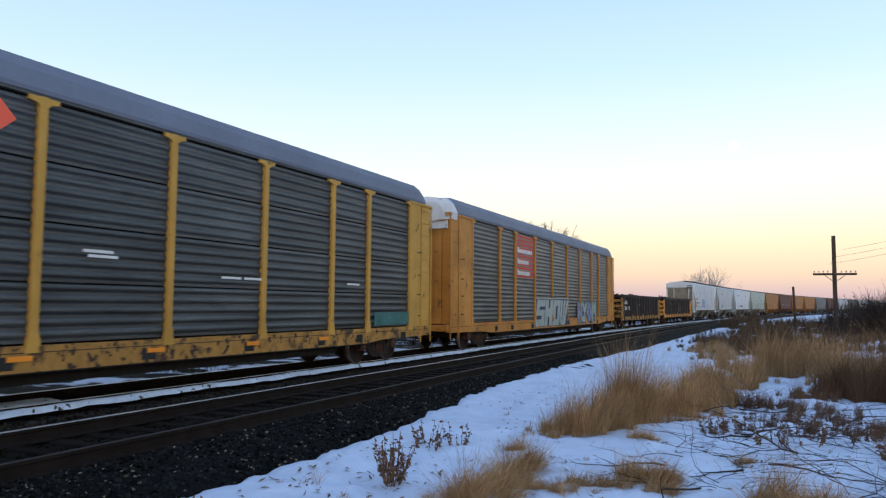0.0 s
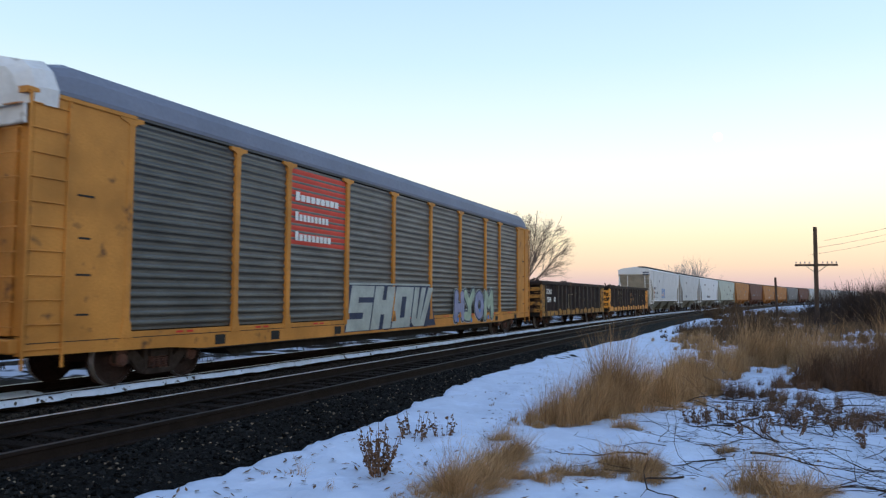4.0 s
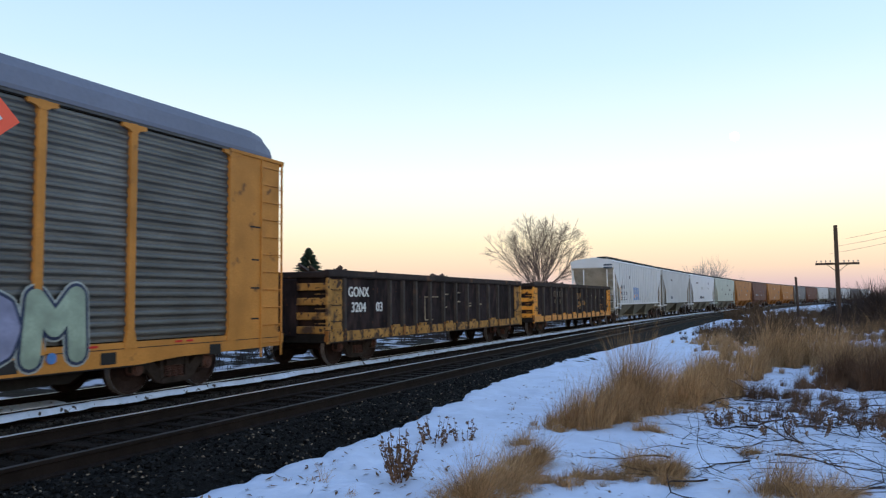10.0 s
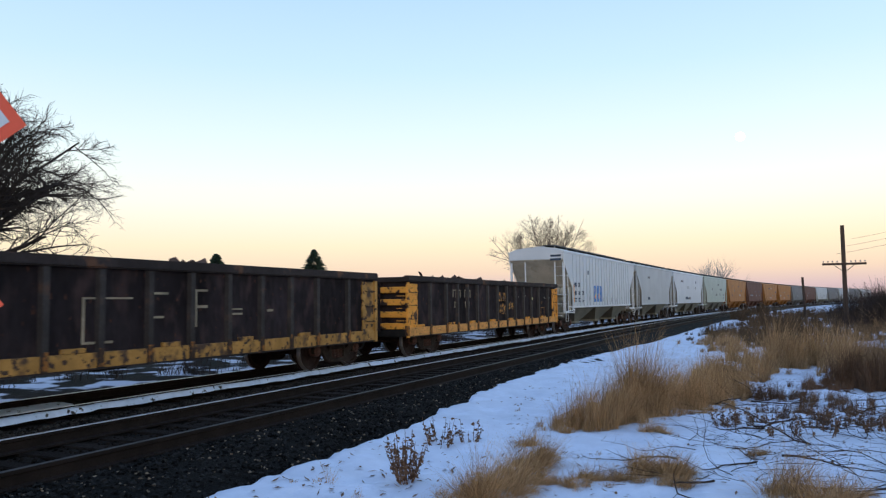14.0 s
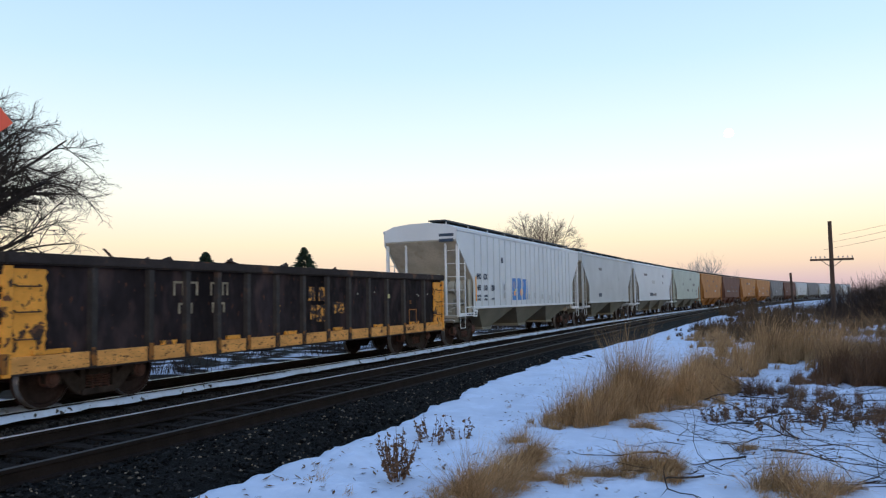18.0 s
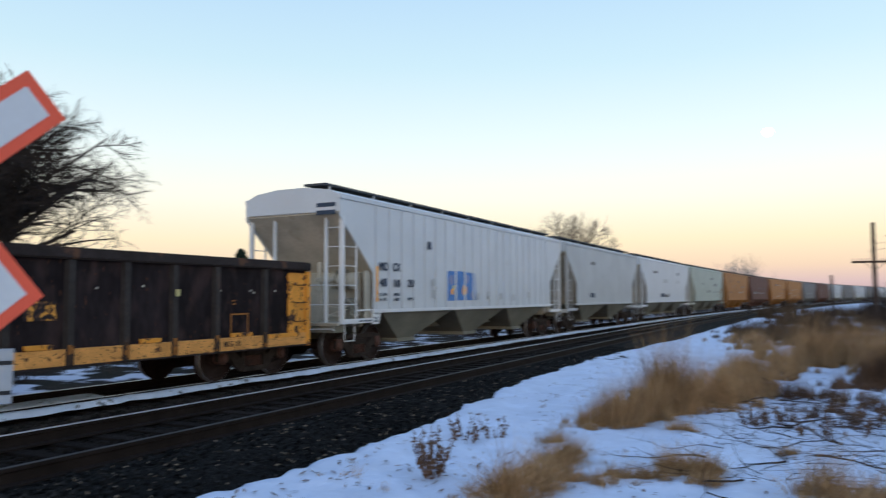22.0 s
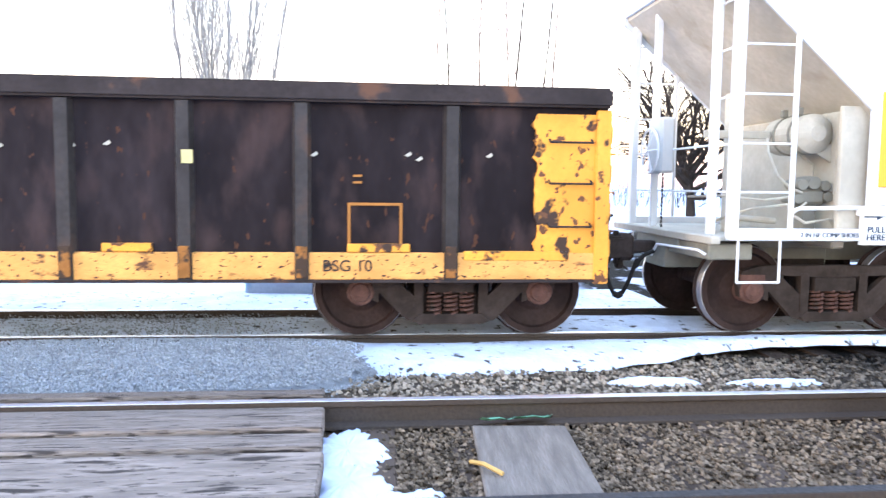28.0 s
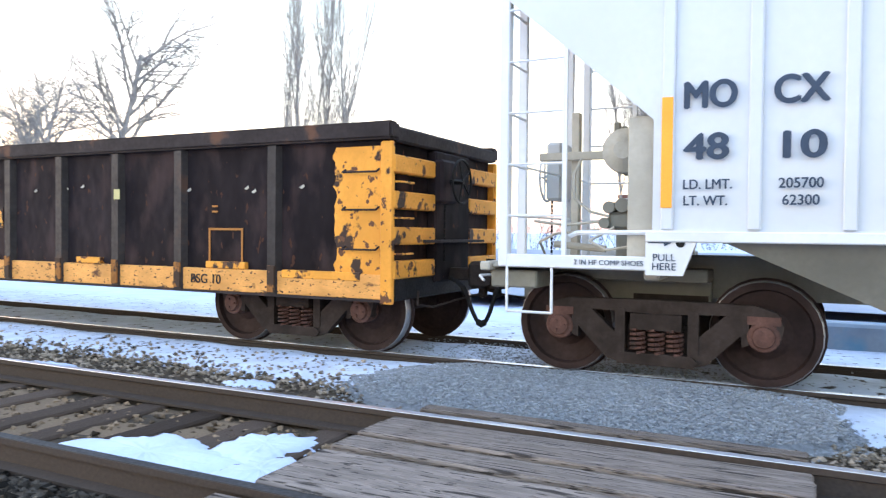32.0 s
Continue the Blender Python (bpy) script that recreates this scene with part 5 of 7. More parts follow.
            part("draft_cover", one(rbox, 0.3, W - 0.15, min(Y(0.05), Y(0.5)), max(Y(0.05), Y(0.5)), 0.80, 0.96, 0.015), M["hop_shade"], c)
            part("cut_lever", one(pipe, [(W - 0.1, Y(0.0), 0.86), (W - 0.15, Y(-0.06), 0.90), (0.3, Y(-0.08), 0.88), (0.2, Y(-0.1), 0.75)], 0.014), trim, c)
            # hand brake
            bm = bmesh.new()
            for i in range(20):
                p, r = i * 0.314, (i + 1) * 0.314
                rod(bm, (-0.35 + 0.26 * math.cos(p), Y(0.05), 1.92 + 0.26 * math.sin(p)), (-0.35 + 0.26 * math.cos(r), Y(0.05), 1.92 + 0.26 * math.sin(r)), 0.014, n=6)
            for i in range(5):
                p = i * 1.257
                rod(bm, (-0.35, Y(0.02), 1.92), (-0.35 + 0.26 * math.cos(p), Y(0.05), 1.92 + 0.26 * math.sin(p)), 0.011, n=6)
            part("brake_wheel", bm, trim, c, "white hand-brake wheel")
            part("brake_box", one(rbox, -0.55, -0.15, min(Y(0.10), Y(0.28)), max(Y(0.10), Y(0.28)), 1.66, 2.3, 0.03), M["hop_pale"], c)
            bm = bmesh.new()
            for i in range(14):
                rod(bm, (-0.2, Y(0.16), 1.66 - i * 0.045), (-0.2 + 0.012 * (i % 2), Y(0.16), 1.625 - i * 0.045), 0.013, n=5)
            part("brake_chain", bm, M["black"], c)
    # hopper bays
    span = (b - a - 4.0) / bays
    for i in range(bays):
        y0 = a + 2.0 + i * span
        y1 = y0 + span
        bm = bmesh.new()
        ym = (y0 + y1) / 2
        top = [(-W + 0.06, y0 + 0.02), (W - 0.06, y0 + 0.02), (W - 0.06, y1 - 0.02), (-W + 0.06, y1 - 0.02)]
        bot = [(-0.85, ym - 0.42), (0.85, ym - 0.42), (0.85, ym + 0.42), (-0.85, ym + 0.42)]
        tv = [bm.verts.new((x, y, zs)) for x, y in top]
        bv = [bm.verts.new((x, y, 0.50)) for x, y in bot]
        bm.faces.new(tv)
        bm.faces.new(bv[::-1])
        for k in range(4):
            bm.faces.new((tv[k], tv[(k + 1) % 4], bv[(k + 1) % 4], bv[k]))
        part("hopper_bay", bm, m_under, c, "grimy olive-grey discharge bay with shade mixed into its colour")
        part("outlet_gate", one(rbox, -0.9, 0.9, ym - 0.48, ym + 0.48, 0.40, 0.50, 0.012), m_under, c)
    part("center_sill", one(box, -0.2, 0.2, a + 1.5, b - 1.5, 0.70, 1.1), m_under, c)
    # faded stencils
    if not near:
        rs = random.Random(int(u0))
        for _ in range(7):
            y, z = rs.uniform(a + 2, b - 3), rs.choice((1.6, 2.0, 2.6, 3.2))
            part("stencil_bar", one(box, W + 0.001, W + 0.006, y, y + rs.uniform(0.3, 1.3), z, z + rs.uniform(0.12, 0.3)), rs.choice((M["letter"], M["hop_pale"], M["car_grey"])), c)
    else:
        for z in (3.78, 3.60):
            part("stencil_bar", one(box, 0.75, 1.30, a + 0.052, a + 0.058, z, z + 0.10), M["letter"], c)
    couplers(c, a, b, near)
    for y in (a + 1.52, b - 1.52):
        truck(c, y, near)
    return c, mid, W


c, mid, W = hopper(84.17, 101.1, M["hop_white"], "white covered hopper car with grimy, shade-darkened olive bays and blue spray paint", True)
mid -= 1.37
part("reflector_strip", one(rbox, W + 0.036, W + 0.044, 84.42 - mid, 84.51 - mid, 1.52, 2.42, 0.003), M["orange_mark"], c, "orange reflector strip")
for body, y, z, s, k in (("MO", 84.79, 2.32, 0.30, 0.86), ("CX", 85.445, 2.32, 0.30, 0.90), ("48", 84.77, 1.91, 0.29, 1.18), ("10", 85.445, 1.90, 0.29, 1.28), ("20", 86.22, 1.91, 0.29, 1.2),
                         ("LD. LMT.", 84.78, 1.67, 0.11, 0.9), ("LT. WT.", 84.765, 1.54, 0.11, 0.9), ("205700", 85.455, 1.67, 0.11, 0.95), ("62300", 85.455, 1.54, 0.11, 0.95), ("NEW 2", 86.21, 1.55, 0.11, 0.95)):
    lettering("lettering", body, s, M["letter"], c, W + 0.037, y - mid, z, "blue-grey stencilled lettering" if s > 0.2 else "", sx=k, bold=0.011 if s > 0.2 else 0.006)
bm = bmesh.new()
prism(bm, [(84.30 - mid, 1.34), (84.74 - mid, 1.34), (84.60 - mid, 0.965), (84.30 - mid, 0.965)], "x", W - 0.03, W + 0.012)
part("jacking_plate", bm, M["hop_trim"], c, "white plate marked for pulling")
lettering("lettering", "PULL", 0.085, M["letter"], c, W + 0.016, 84.45 - mid, 1.085)
lettering("lettering", "HERE", 0.085, M["letter"], c, W + 0.016, 84.45 - mid, 1.01)
lettering("lettering", "2 IN HF COMP SHOES", 0.062, M["letter"], c, W + 0.004, 83.985 - mid, 1.037)
part("jacking_hole", one(rod, (W + 0.010, 84.58 - mid, 1.235), (W + 0.016, 84.58 - mid, 1.235), 0.038, n=14), M["black"], c)
part("arrow_mark", one(prism, [(84.32 - mid, 1.23), (84.45 - mid, 1.23), (84.45 - mid, 1.205), (84.51 - mid, 1.235), (84.45 - mid, 1.265), (84.45 - mid, 1.24), (84.32 - mid, 1.24)], "x", W + 0.012, W + 0.017), M["letter"], c)
bm = bmesh.new()
prism(bm, [(88.42 - mid, 1.52), (90.62 - mid, 1.54), (90.56 - mid, 2.40), (89.4 - mid, 2.44), (88.46 - mid, 2.42)], "x", W + 0.004, W + 0.010)
part("spray_patch", bm, M["graf_blue"], c, "blue spray-painted patch with dots")
for y, z, r, mm in ((88.8, 2.15, 0.16, "graf_lilac"), (89.9, 2.2, 0.15, "graf_lilac"), (88.85, 1.80, 0.10, "orange_mark"), (89.75, 1.85, 0.18, "orange_mark"), (88.95, 1.92, 0.08, "yellowed"), (90.3, 1.7, 0.12, "graf_lilac")):
    part("spray_dot", one(rod, (W + 0.010, y - mid, z), (W + 0.014, y - mid, z), r, n=10), M[mm], c)
for y, z in ((87.5, 1.95), (87.5, 1.62), (90.6, 1.55), (91.5, 1.6), (92.6, 1.55), (93.8, 1.5), (95.4, 1.6), (87.2, 3.0)):
    part("stencil_bar", one(box, W + 0.036, W + 0.039, y - mid, y + 0.22 - mid, z, z + 0.22), M["hop_pale"] if z < 2 else M["letter"], c)

u = 101.9
for m, length, label, bays in (
        ("hop_pale", 14.1, "pale grey covered hopper car with rounded sides and faded marks", 2),
        ("hop_white", PITCH - 0.9, "plain white covered hopper car", 3),
        ("hop_green", PITCH - 0.9, "pale greenish covered hopper car", 3),
        ("car_orange", PITCH - 0.9, "orange covered hopper car", 3),
        ("car_brown", PITCH - 0.9, "dark brown covered hopper car", 3),
        ("car_orange", PITCH - 0.9, "yellow-brown covered hopper car with worn lettering", 3),
        ("car_orange", PITCH - 0.9, "weathered orange covered hopper car", 3),
        ("car_grey", PITCH - 0.9, "grey-brown covered hopper car", 3),
        ("car_brown", PITCH - 0.9, "dull red-brown covered hopper car", 3),
        ("hop_pale", PITCH - 0.9, "pale grey covered hopper car", 3),
        ("car_grey", PITCH - 0.9, "grey covered hopper car", 3),
        ("hop_pale", PITCH - 0.9, "dull white covered hopper car", 3),
        ("car_grey", PITCH - 0.9, "dark grey covered hopper car", 3),
        ("hop_pale", PITCH - 0.9, "distant pale covered hopper car", 3)):
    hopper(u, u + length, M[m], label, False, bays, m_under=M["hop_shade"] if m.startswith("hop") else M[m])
    u += length + 0.9


# crossing sign -----------------------------------------------------------
def crossing_sign():
    c = empty("crossing_sign", "weathered crossbuck on a wooden post with a warning board", "crossing sign")
    c.matrix_basis = pose(-2.67, 1.32, -0.055, -1.2, 0, -11)
    bm = bmesh.new()
    rbox(bm, -0.16, -0.03, -0.125, 0.05, -0.4, 2.40, 0.015)
    prism(bm, [(-0.12, 2.39), (0.045, 2.39), (0.045, 2.43), (0.0, 2.49), (-0.07, 2.49), (-0.12, 2.43)], "x", -0.155, -0.035)
    part("post", bm, M["pole"], c, "dark weathered wooden post with a chamfered top")
    part("pale_side", one(box, -0.15, -0.04, -0.130, -0.125, 2.08, 2.30), M["tarp"], c, "faded white paint on the post")
    part("bracket_pipe", one(rod, (0.0, -0.015, -0.35), (0.0, -0.015, 1.0), 0.034, n=12), M["alu"], c, "galvanised steel pipe")
    for k, a in enumerate((-49.5, 43.0)):
        m = Matrix.Translation((0.0 + 0.020 * k, 0.02, 2.04)) @ Matrix.Rotation(math.radians(a), 4, "X")
        bm = bmesh.new()
        box(bm, -0.005, 0.005, -0.565, 0.565, -0.105, 0.105, m)
        arm = part("crossbuck_arm", bm, M["signred"], c, "white blade with a red border")
        faces = [(0.005, 0.008, -0.52, 0.52)] if k else [(0.005, 0.008, -0.52, -0.14), (0.005, 0.008, 0.14, 0.52), (0.026, 0.0295, -0.12, 0.12)]
        for f in faces:
            part("white_face", one(box, *f, -0.062, 0.062, m), M["signwhite"], arm)
    part("bolt", one(rod, (0.028, 0.03, 1.93), (0.04, 0.03, 1.93), 0.014, n=8), M["spike"], c)
    part("bolt", one(rod, (0.028, 0.03, 2.16), (0.04, 0.03, 2.16), 0.014, n=8), M["spike"], c)
    p = part("track_count_plate", one(rbox, 0.004, 0.010, -0.155, 0.075, 1.505, 1.725, 0.004), M["signwhite"], c, "white plate with a blue figure")
    lettering("figure", "2", 0.24, M["signblue"], p, 0.014, -0.035, 1.53, bold=0.01)
    part("paint_smear", one(prism, [(-0.13, 1.525), (0.05, 1.54), (0.04, 1.56), (-0.07, 1.555)], "x", 0.010, 0.013), M["graf_blue"], p)
    part("side_strip", one(rbox, -0.02, -0.012, -0.215, -0.155, 1.49, 1.70, 0.003), M["tarp"], c)
    for n, (y0, y1) in enumerate(((-0.30, -0.035), (0.045, 0.375))):
        b = part("backed_plate", one(rbox, 0.0, 0.007, y0, y1, 1.295, 1.49, 0.012), M["alu"], c, "dull aluminium plate turned back to front")
        for y in ((-0.18,) if n == 0 else (0.14, 0.27)):
            part("plate_rib", one(rbox, 0.007, 0.016, y - 0.014, y + 0.014, 1.32, 1.465, 0.003), M["grime"], b)
        for z in (1.335, 1.44):
            part("plate_strap", one(rbox, 0.007, 0.012, y0 + 0.005, y1 - 0.005, z - 0.007, z + 0.007, 0.002), M["grime"], b)
    part("tape", one(prism, [(-0.07, 1.49), (0.01, 1.49), (0.015, 1.37), (0.05, 1.30), (-0.13, 1.30), (-0.09, 1.37)], "x", 0.008, 0.022), M["yellowed"], c, "yellowed foam tape")
    part("gap_plate", one(box, 0.0, 0.006, 0.03, 0.046, 1.30, 1.485), M["black"], c)
    w = part("warning_board", one(rbox, 0.035, 0.041, -0.25, 0.205, 0.955, 1.278, 0.012), M["signwhite"], c, "white and red warning board")
    Y = -0.005
    for z0, z1 in ((1.254, 1.271), (1.227, 1.248), (1.020, 1.042)):
        part("red_band", one(box, 0.041, 0.0425, -0.205, 0.20, z0, z1), M["signred"], w)
    for i in range(15):
        for j in range(2):
            part("red_check", one(box, 0.041, 0.0425, -0.205 + i * 0.027 + 0.0135 * j, -0.193 + i * 0.027 + 0.0135 * j, 0.990 + 0.012 * j, 1.001 + 0.012 * j), M["signred"], w)
    part("red_disc", one(rod, (0.041, Y, 1.128), (0.0425, Y, 1.128), 0.040, n=20), M["signred"], w)
    part("disc_bar", one(box, 0.0425, 0.044, Y - 0.03, Y + 0.03, 1.120, 1.136), M["signwhite"], w)
    lettering("lettering", "DANGER", 0.040, M["signred"], w, 0.043, -0.135, 1.190, bold=0.015)
    lettering("lettering", "DANGER", 0.040, M["signred"], w, 0.043, 0.13, 1.190, bold=0.015)
    for z, k in ((1.163, 1), (1.140, 0), (1.117, 1), (1.094, 1), (1.070, 1)):
        for y0, y1 in ((-0.20, -0.06), (0.05, 0.20)):
            part("text_bar", one(box, 0.041, 0.0425, y0, y1 - 0.02 * k, z, z + 0.007), M["letter"] if k else M["signred"], w)


crossing_sign()


# telegraph pole ----------------------------------------------------------
def telegraph_pole(x, y, h, arms, label):
    c = empty("telegraph_pole", label, "telegraph pole")
    c.matrix_basis = pose(x, y, -0.15, 0, 0, 4)
    part("pole", one(rod, (0, 0, -0.3), (0, 0, h), 0.15, 0.12, 12), M["pole"], c)
    for z in arms:
        a = part("cross_arm", one(rbox, -1.28, 1.28, -0.16, -0.05, z - 0.07, z + 0.07, 0.01), M["pole"], c)
        for i in range(10):
            xx = -1.2 + i * 0.267
            if abs(xx) > 0.15:
                bm = one(rod, (xx, -0.1, z + 0.07), (xx, -0.1, z + 0.14), 0.012)
                rod(bm, (xx, -0.1, z + 0.12), (xx, -0.1, z + 0.23), 0.045, 0.03)
                part("insulator", bm, M["palebark"], a)
        part("brace", one(pipe, [(-0.6, -0.12, z - 0.06), (0, -0.13, z - 0.55), (0.6, -0.12, z - 0.06)], 0.02), M["pole"], c)
    return c


telegraph_pole(3.25, 55.0, 6.45, (3.93,), "weathered wooden telegraph pole with one cross arm of insulators")
c = empty("marker_post", "short dark wooden post beside the track", "post")
part("post", one(rod, (0.95, 60, -0.4), (0.85, 60, 3.1), 0.09, 0.08, 8), M["pole"], c)
c = empty("overhead_cable", "thin sagging telephone cables beyond the track", "cable")
for k in range(3):
    pts = []
    for i in range(15):
        f = i / 14
        pts.append((4.0 + 20 * f - k * 0.5, 58 - 26 * f, 5.6 + 6.5 * f - 4 * 1.2 * f * (1 - f) - 0.5 * k))
    part("cable", one(pipe, pts, 0.008, 4), M["black"], c)

# moon --------------------------------------------------------------------
bm = bmesh.new()
bmesh.ops.create_uvsphere(bm, u_segments=24, v_segments=12, radius=15)
mo = tagged(part("moon", bm, M["moon"]), "pale full moon in the dusk sky", "moon")
mo.location = (-0.0484 * 2600, 0.9786 * 2600, 0.1999 * 2600)


# plants ------------------------------------------------------------------
def soup(name, vs, fs, m, parent=None, label="", smooth=False):
    me = bpy.data.meshes.new(name)
    me.from_pydata(vs, [], fs)
    if smooth:
        me.polygons.foreach_set("use_smooth", [True] * len(fs))
    return put(name, me, m, parent, label)


def tube(vs, fs, a, b, r0, r1, n=4):
    d = (b - a)
    if d.length < 1e-5:
        return
    q = d.to_track_quat("Z", "Y")
    i = len(vs)
    for p, r in ((a, r0), (b, r1)):
        for k in range(n):
            vs.append(tuple(p + q @ Vector((math.cos(6.2832 * k / n) * r, math.sin(6.2832 * k / n) * r, 0))))
    for k in range(n):
        fs.append((i + k, i + (k + 1) % n, i + n + (k + 1) % n, i + n + k))


def grow(out, p, d, level, plan, rr, r, k=1.0, thin=0.006, dome=None):
    """One limb in bent segments, with its side limbs. plan: by level (length, limbs, angle, wiggle, lift)."""
    length, limbs, angle, wiggle, lift = plan[level]
    length *= k * rr.uniform(0.75, 1.2)
    segs = 5 if level < 2 else 3
    vs, fs = out[0 if level < 2 else 1]
    sides = (8, 6, 4, 3, 3)[level]
    pts = [(p.copy(), d.copy(), r)]
    for s in range(segs):
        d = (d + Vector((rr.gauss(0, wiggle), rr.gauss(0, wiggle), rr.gauss(0, wiggle) + lift))).normalized()
        q = p + d * (length / segs)
        if dome and level > 1 and Vector((q.x / dome[1], q.y / dome[1], (q.z - dome[0]) / dome[2])).length > rr.uniform(0.9, 1.08):
            break
        r1 = r * (1 - 0.72 * (s + 1) / segs) if level else r * (1 - 0.45 * (s + 1) / segs)
        tube(vs, fs, p, q, pts[-1][2], r1, sides)
        p = q
        pts.append((p.copy(), d.copy(), r1))
    segs = len(pts) - 1
    if level + 1 < len(plan) and segs:
        n = max(1, round(limbs * rr.uniform(0.8, 1.2)))
        for i in range(n):
            f = (i + rr.random()) / n
            f = (0.14 + 0.86 * f if angle < 20 else 0.45 + 0.55 * f) if level == 0 else 0.15 + 0.85 * f
            a, b = pts[min(segs - 1, int(f * segs))], pts[min(segs, int(f * segs) + 1)]
            base = a[0].lerp(b[0], f * segs - int(f * segs) if f < 1 else 1)
            ax = Vector((rr.gauss(0, 1), rr.gauss(0, 1), rr.gauss(0, 0.5)))
            if level == 0:
                g = 2.4 * i + rr.uniform(-0.4, 0.4)
                ax = Vector((math.cos(g), math.sin(g), 0))
            side = (ax - a[1] * ax.dot(a[1])).normalized()
            t = math.radians(angle * rr.uniform(0.65, 1.25) * (1.15 - 0.4 * f if level == 0 else 1))
            if dome and level == 0:
                t *= rr.uniform(0.15, 1.05)
            grow(out, base, (a[1] * math.cos(t) + side * math.sin(t)).normalized(), level + 1, plan, rr, max(thin, min(a[2] * 0.62, b[2] * 0.8)), k * (1.05 - 0.35 * f if level else 1), thin, dome)


def tree(name, label, x, y, seed, plan, r=0.22, m_t=None, m_c=None, z=-0.3, clump=1, spread=0.4, thick=0.008, dome=None):
    rr = random.Random(seed)
    t = empty(name, label, "tree")
    t.location = (x, y, z)
    out = [([], []), ([], [])]
    for k in range(clump):
        w = 0.10 if clump > 1 else 0.03
        o = spread if clump > 1 else 0
        grow(out, Vector((rr.gauss(0, o), rr.gauss(0, o), -0.2)), Vector((rr.gauss(0, w), rr.gauss(0, w), 1)).normalized(), 0, plan, rr, r * rr.uniform(0.8, 1.1), 1.0, thick, dome)
    soup("trunk", *out[0], m_t or M["bark"], t, smooth=True)
    soup("crown", *out[1], m_c or M["twig"], t, "leafless crown of fine twigs")
    return t


OAK = [(4.4, 20, 60, 0.10, 0.0), (6.6, 10, 46, 0.20, 0.03), (3.4, 9, 48, 0.22, 0.02), (1.8, 8, 46, 0.2, 0.01), (0.9, 0, 40, 0.16, 0.0)]
ROUND = [(4.4, 19, 62, 0.06, 0.0), (10.6, 11, 30, 0.07, 0.055), (4.8, 7, 34, 0.10, 0.04), (2.3, 5, 34, 0.11, 0.02), (1.2, 0, 30, 0.1, 0.0)]
POPLAR = [(20.0, 20, 14, 0.025, 0.04), (6.5, 10, 18, 0.05, 0.08), (2.8, 6, 22, 0.07, 0.06), (1.3, 0, 20, 0.08, 0.05)]
SLIM = [(12.5, 16, 38, 0.04, 0.05), (3.6, 8, 34, 0.08, 0.05), (1.3, 4, 35, 0.10, 0.03), (0.6, 0, 30, 0.1, 0)]
BROAD = [(11.5, 13, 50, 0.08, 0.02), (7.0, 9, 45, 0.16, 0.03), (3.2, 7, 45, 0.18, 0.02), (1.5, 5, 40, 0.18, 0), (0.8, 0, 30, 0.1, 0)]
STICK = [(8.6, 3, 22, 0.04, 0.03), (0.9, 2, 30, 0.08, 0.04), (0.4, 0, 30, 0.1, 0)]
tree("tree", "large dark bare oak with gnarled spreading limbs", -30.2, 18.6, 5, OAK, r=0.34, m_c=M["bark"], dome=(6.0, 8.2, 5.2), thick=0.010)
tree("tree", "smaller dark bare tree with tangled limbs", -33.0, 12.7, 17, [(p[0] * 0.72, max(0, p[1] - 3), *p[2:]) for p in OAK], r=0.22, m_c=M["bark"], dome=(4.6, 4.2, 3.8))
tree("tree", "round-crowned bare tree against the dusk sky", -33.5, 108.0, 11, ROUND, r=0.20, m_t=M["warmtwig"], m_c=M["warmtwig"], thick=0.012, dome=(6.6, 9.6, 8.2))
tree("tree", "pale bare tree far beyond the train", -18.5, 245.0, 12, [(q[0], max(0, q[1] - 4), *q[2:]) for q in ROUND], r=0.34, m_t=M["palebark"], m_c=M["palebark"], clump=2, spread=3.0, thick=0.014, dome=(7.4, 8.6, 8.4))
for k, (x, y) in enumerate(((-60, -11.0), (-60, -41.5))):
    tree("poplar_tree", "tall narrow bare poplar with upswept pale branches", x, y, 31 + k, POPLAR, r=0.10, m_t=M["palebark"], m_c=M["palebark"], clump=8, spread=1.5, thick=0.006)
# pale crown colour stands in for twigs washed out by the bright sky
for k, (x, y) in enumerate(((-40, 2.75), (-40, 5.0), (-40, 6.4), (-41, 8.3))):
    tree("sapling", "slender bare young tree", x, y, 51 + k, SLIM, r=0.05, m_t=M["warmtwig"], m_c=M["palebark"], thick=0.006)
for k, (x, y) in enumerate(((-30, 2.3), (-30, 4.25), (-30, 5.35))):
    tree("sapling", "thin bare stem behind the train", x, y, 61 + k, STICK, r=0.045)
for k, (x, y) in enumerate(((-40, -44.2), (-42, -54.5), (-46, -64))):
    tree("tree", "bare pale-barked tree behind the train", x, y, 71 + k, BROAD, r=0.24, m_t=M["palebark"], m_c=M["palebark"])


def fir(x, y, h, seed):
    rr = random.Random(seed)
    t = empty("fir_tree", "small dark fir tree beyond the train", "tree")
    t.location = (x, y, -0.3)
    vs, fs = [], []
    tube(vs, fs, Vector((0, 0, 0)), Vector((0, 0, h)), 0.14, 0.02, 6)
    soup("trunk", vs, fs, M["bark"], t)
    vs, fs = [], []
    for i in range(1500):
        z = h * (0.12 + 0.88 * rr.random())
        r = ((h - z) * 0.62 + 0.3) * rr.uniform(0.3, 1.15)
        a = rr.uniform(0, 6.283)
        p = Vector((math.cos(a) * r * 0.5, math.sin(a) * r * 0.5, z))
        q = Vector((math.cos(a) * r, math.sin(a) * r, z - 0.12 * r + 0.15))
        tube(vs, fs, p, q, 0.13, 0.02, 3)
    soup("crown", vs, fs, M["needle"], t)


fir(-59.5, 86, 9.3, 3)
fir(-59.0, 66, 7.6, 4)


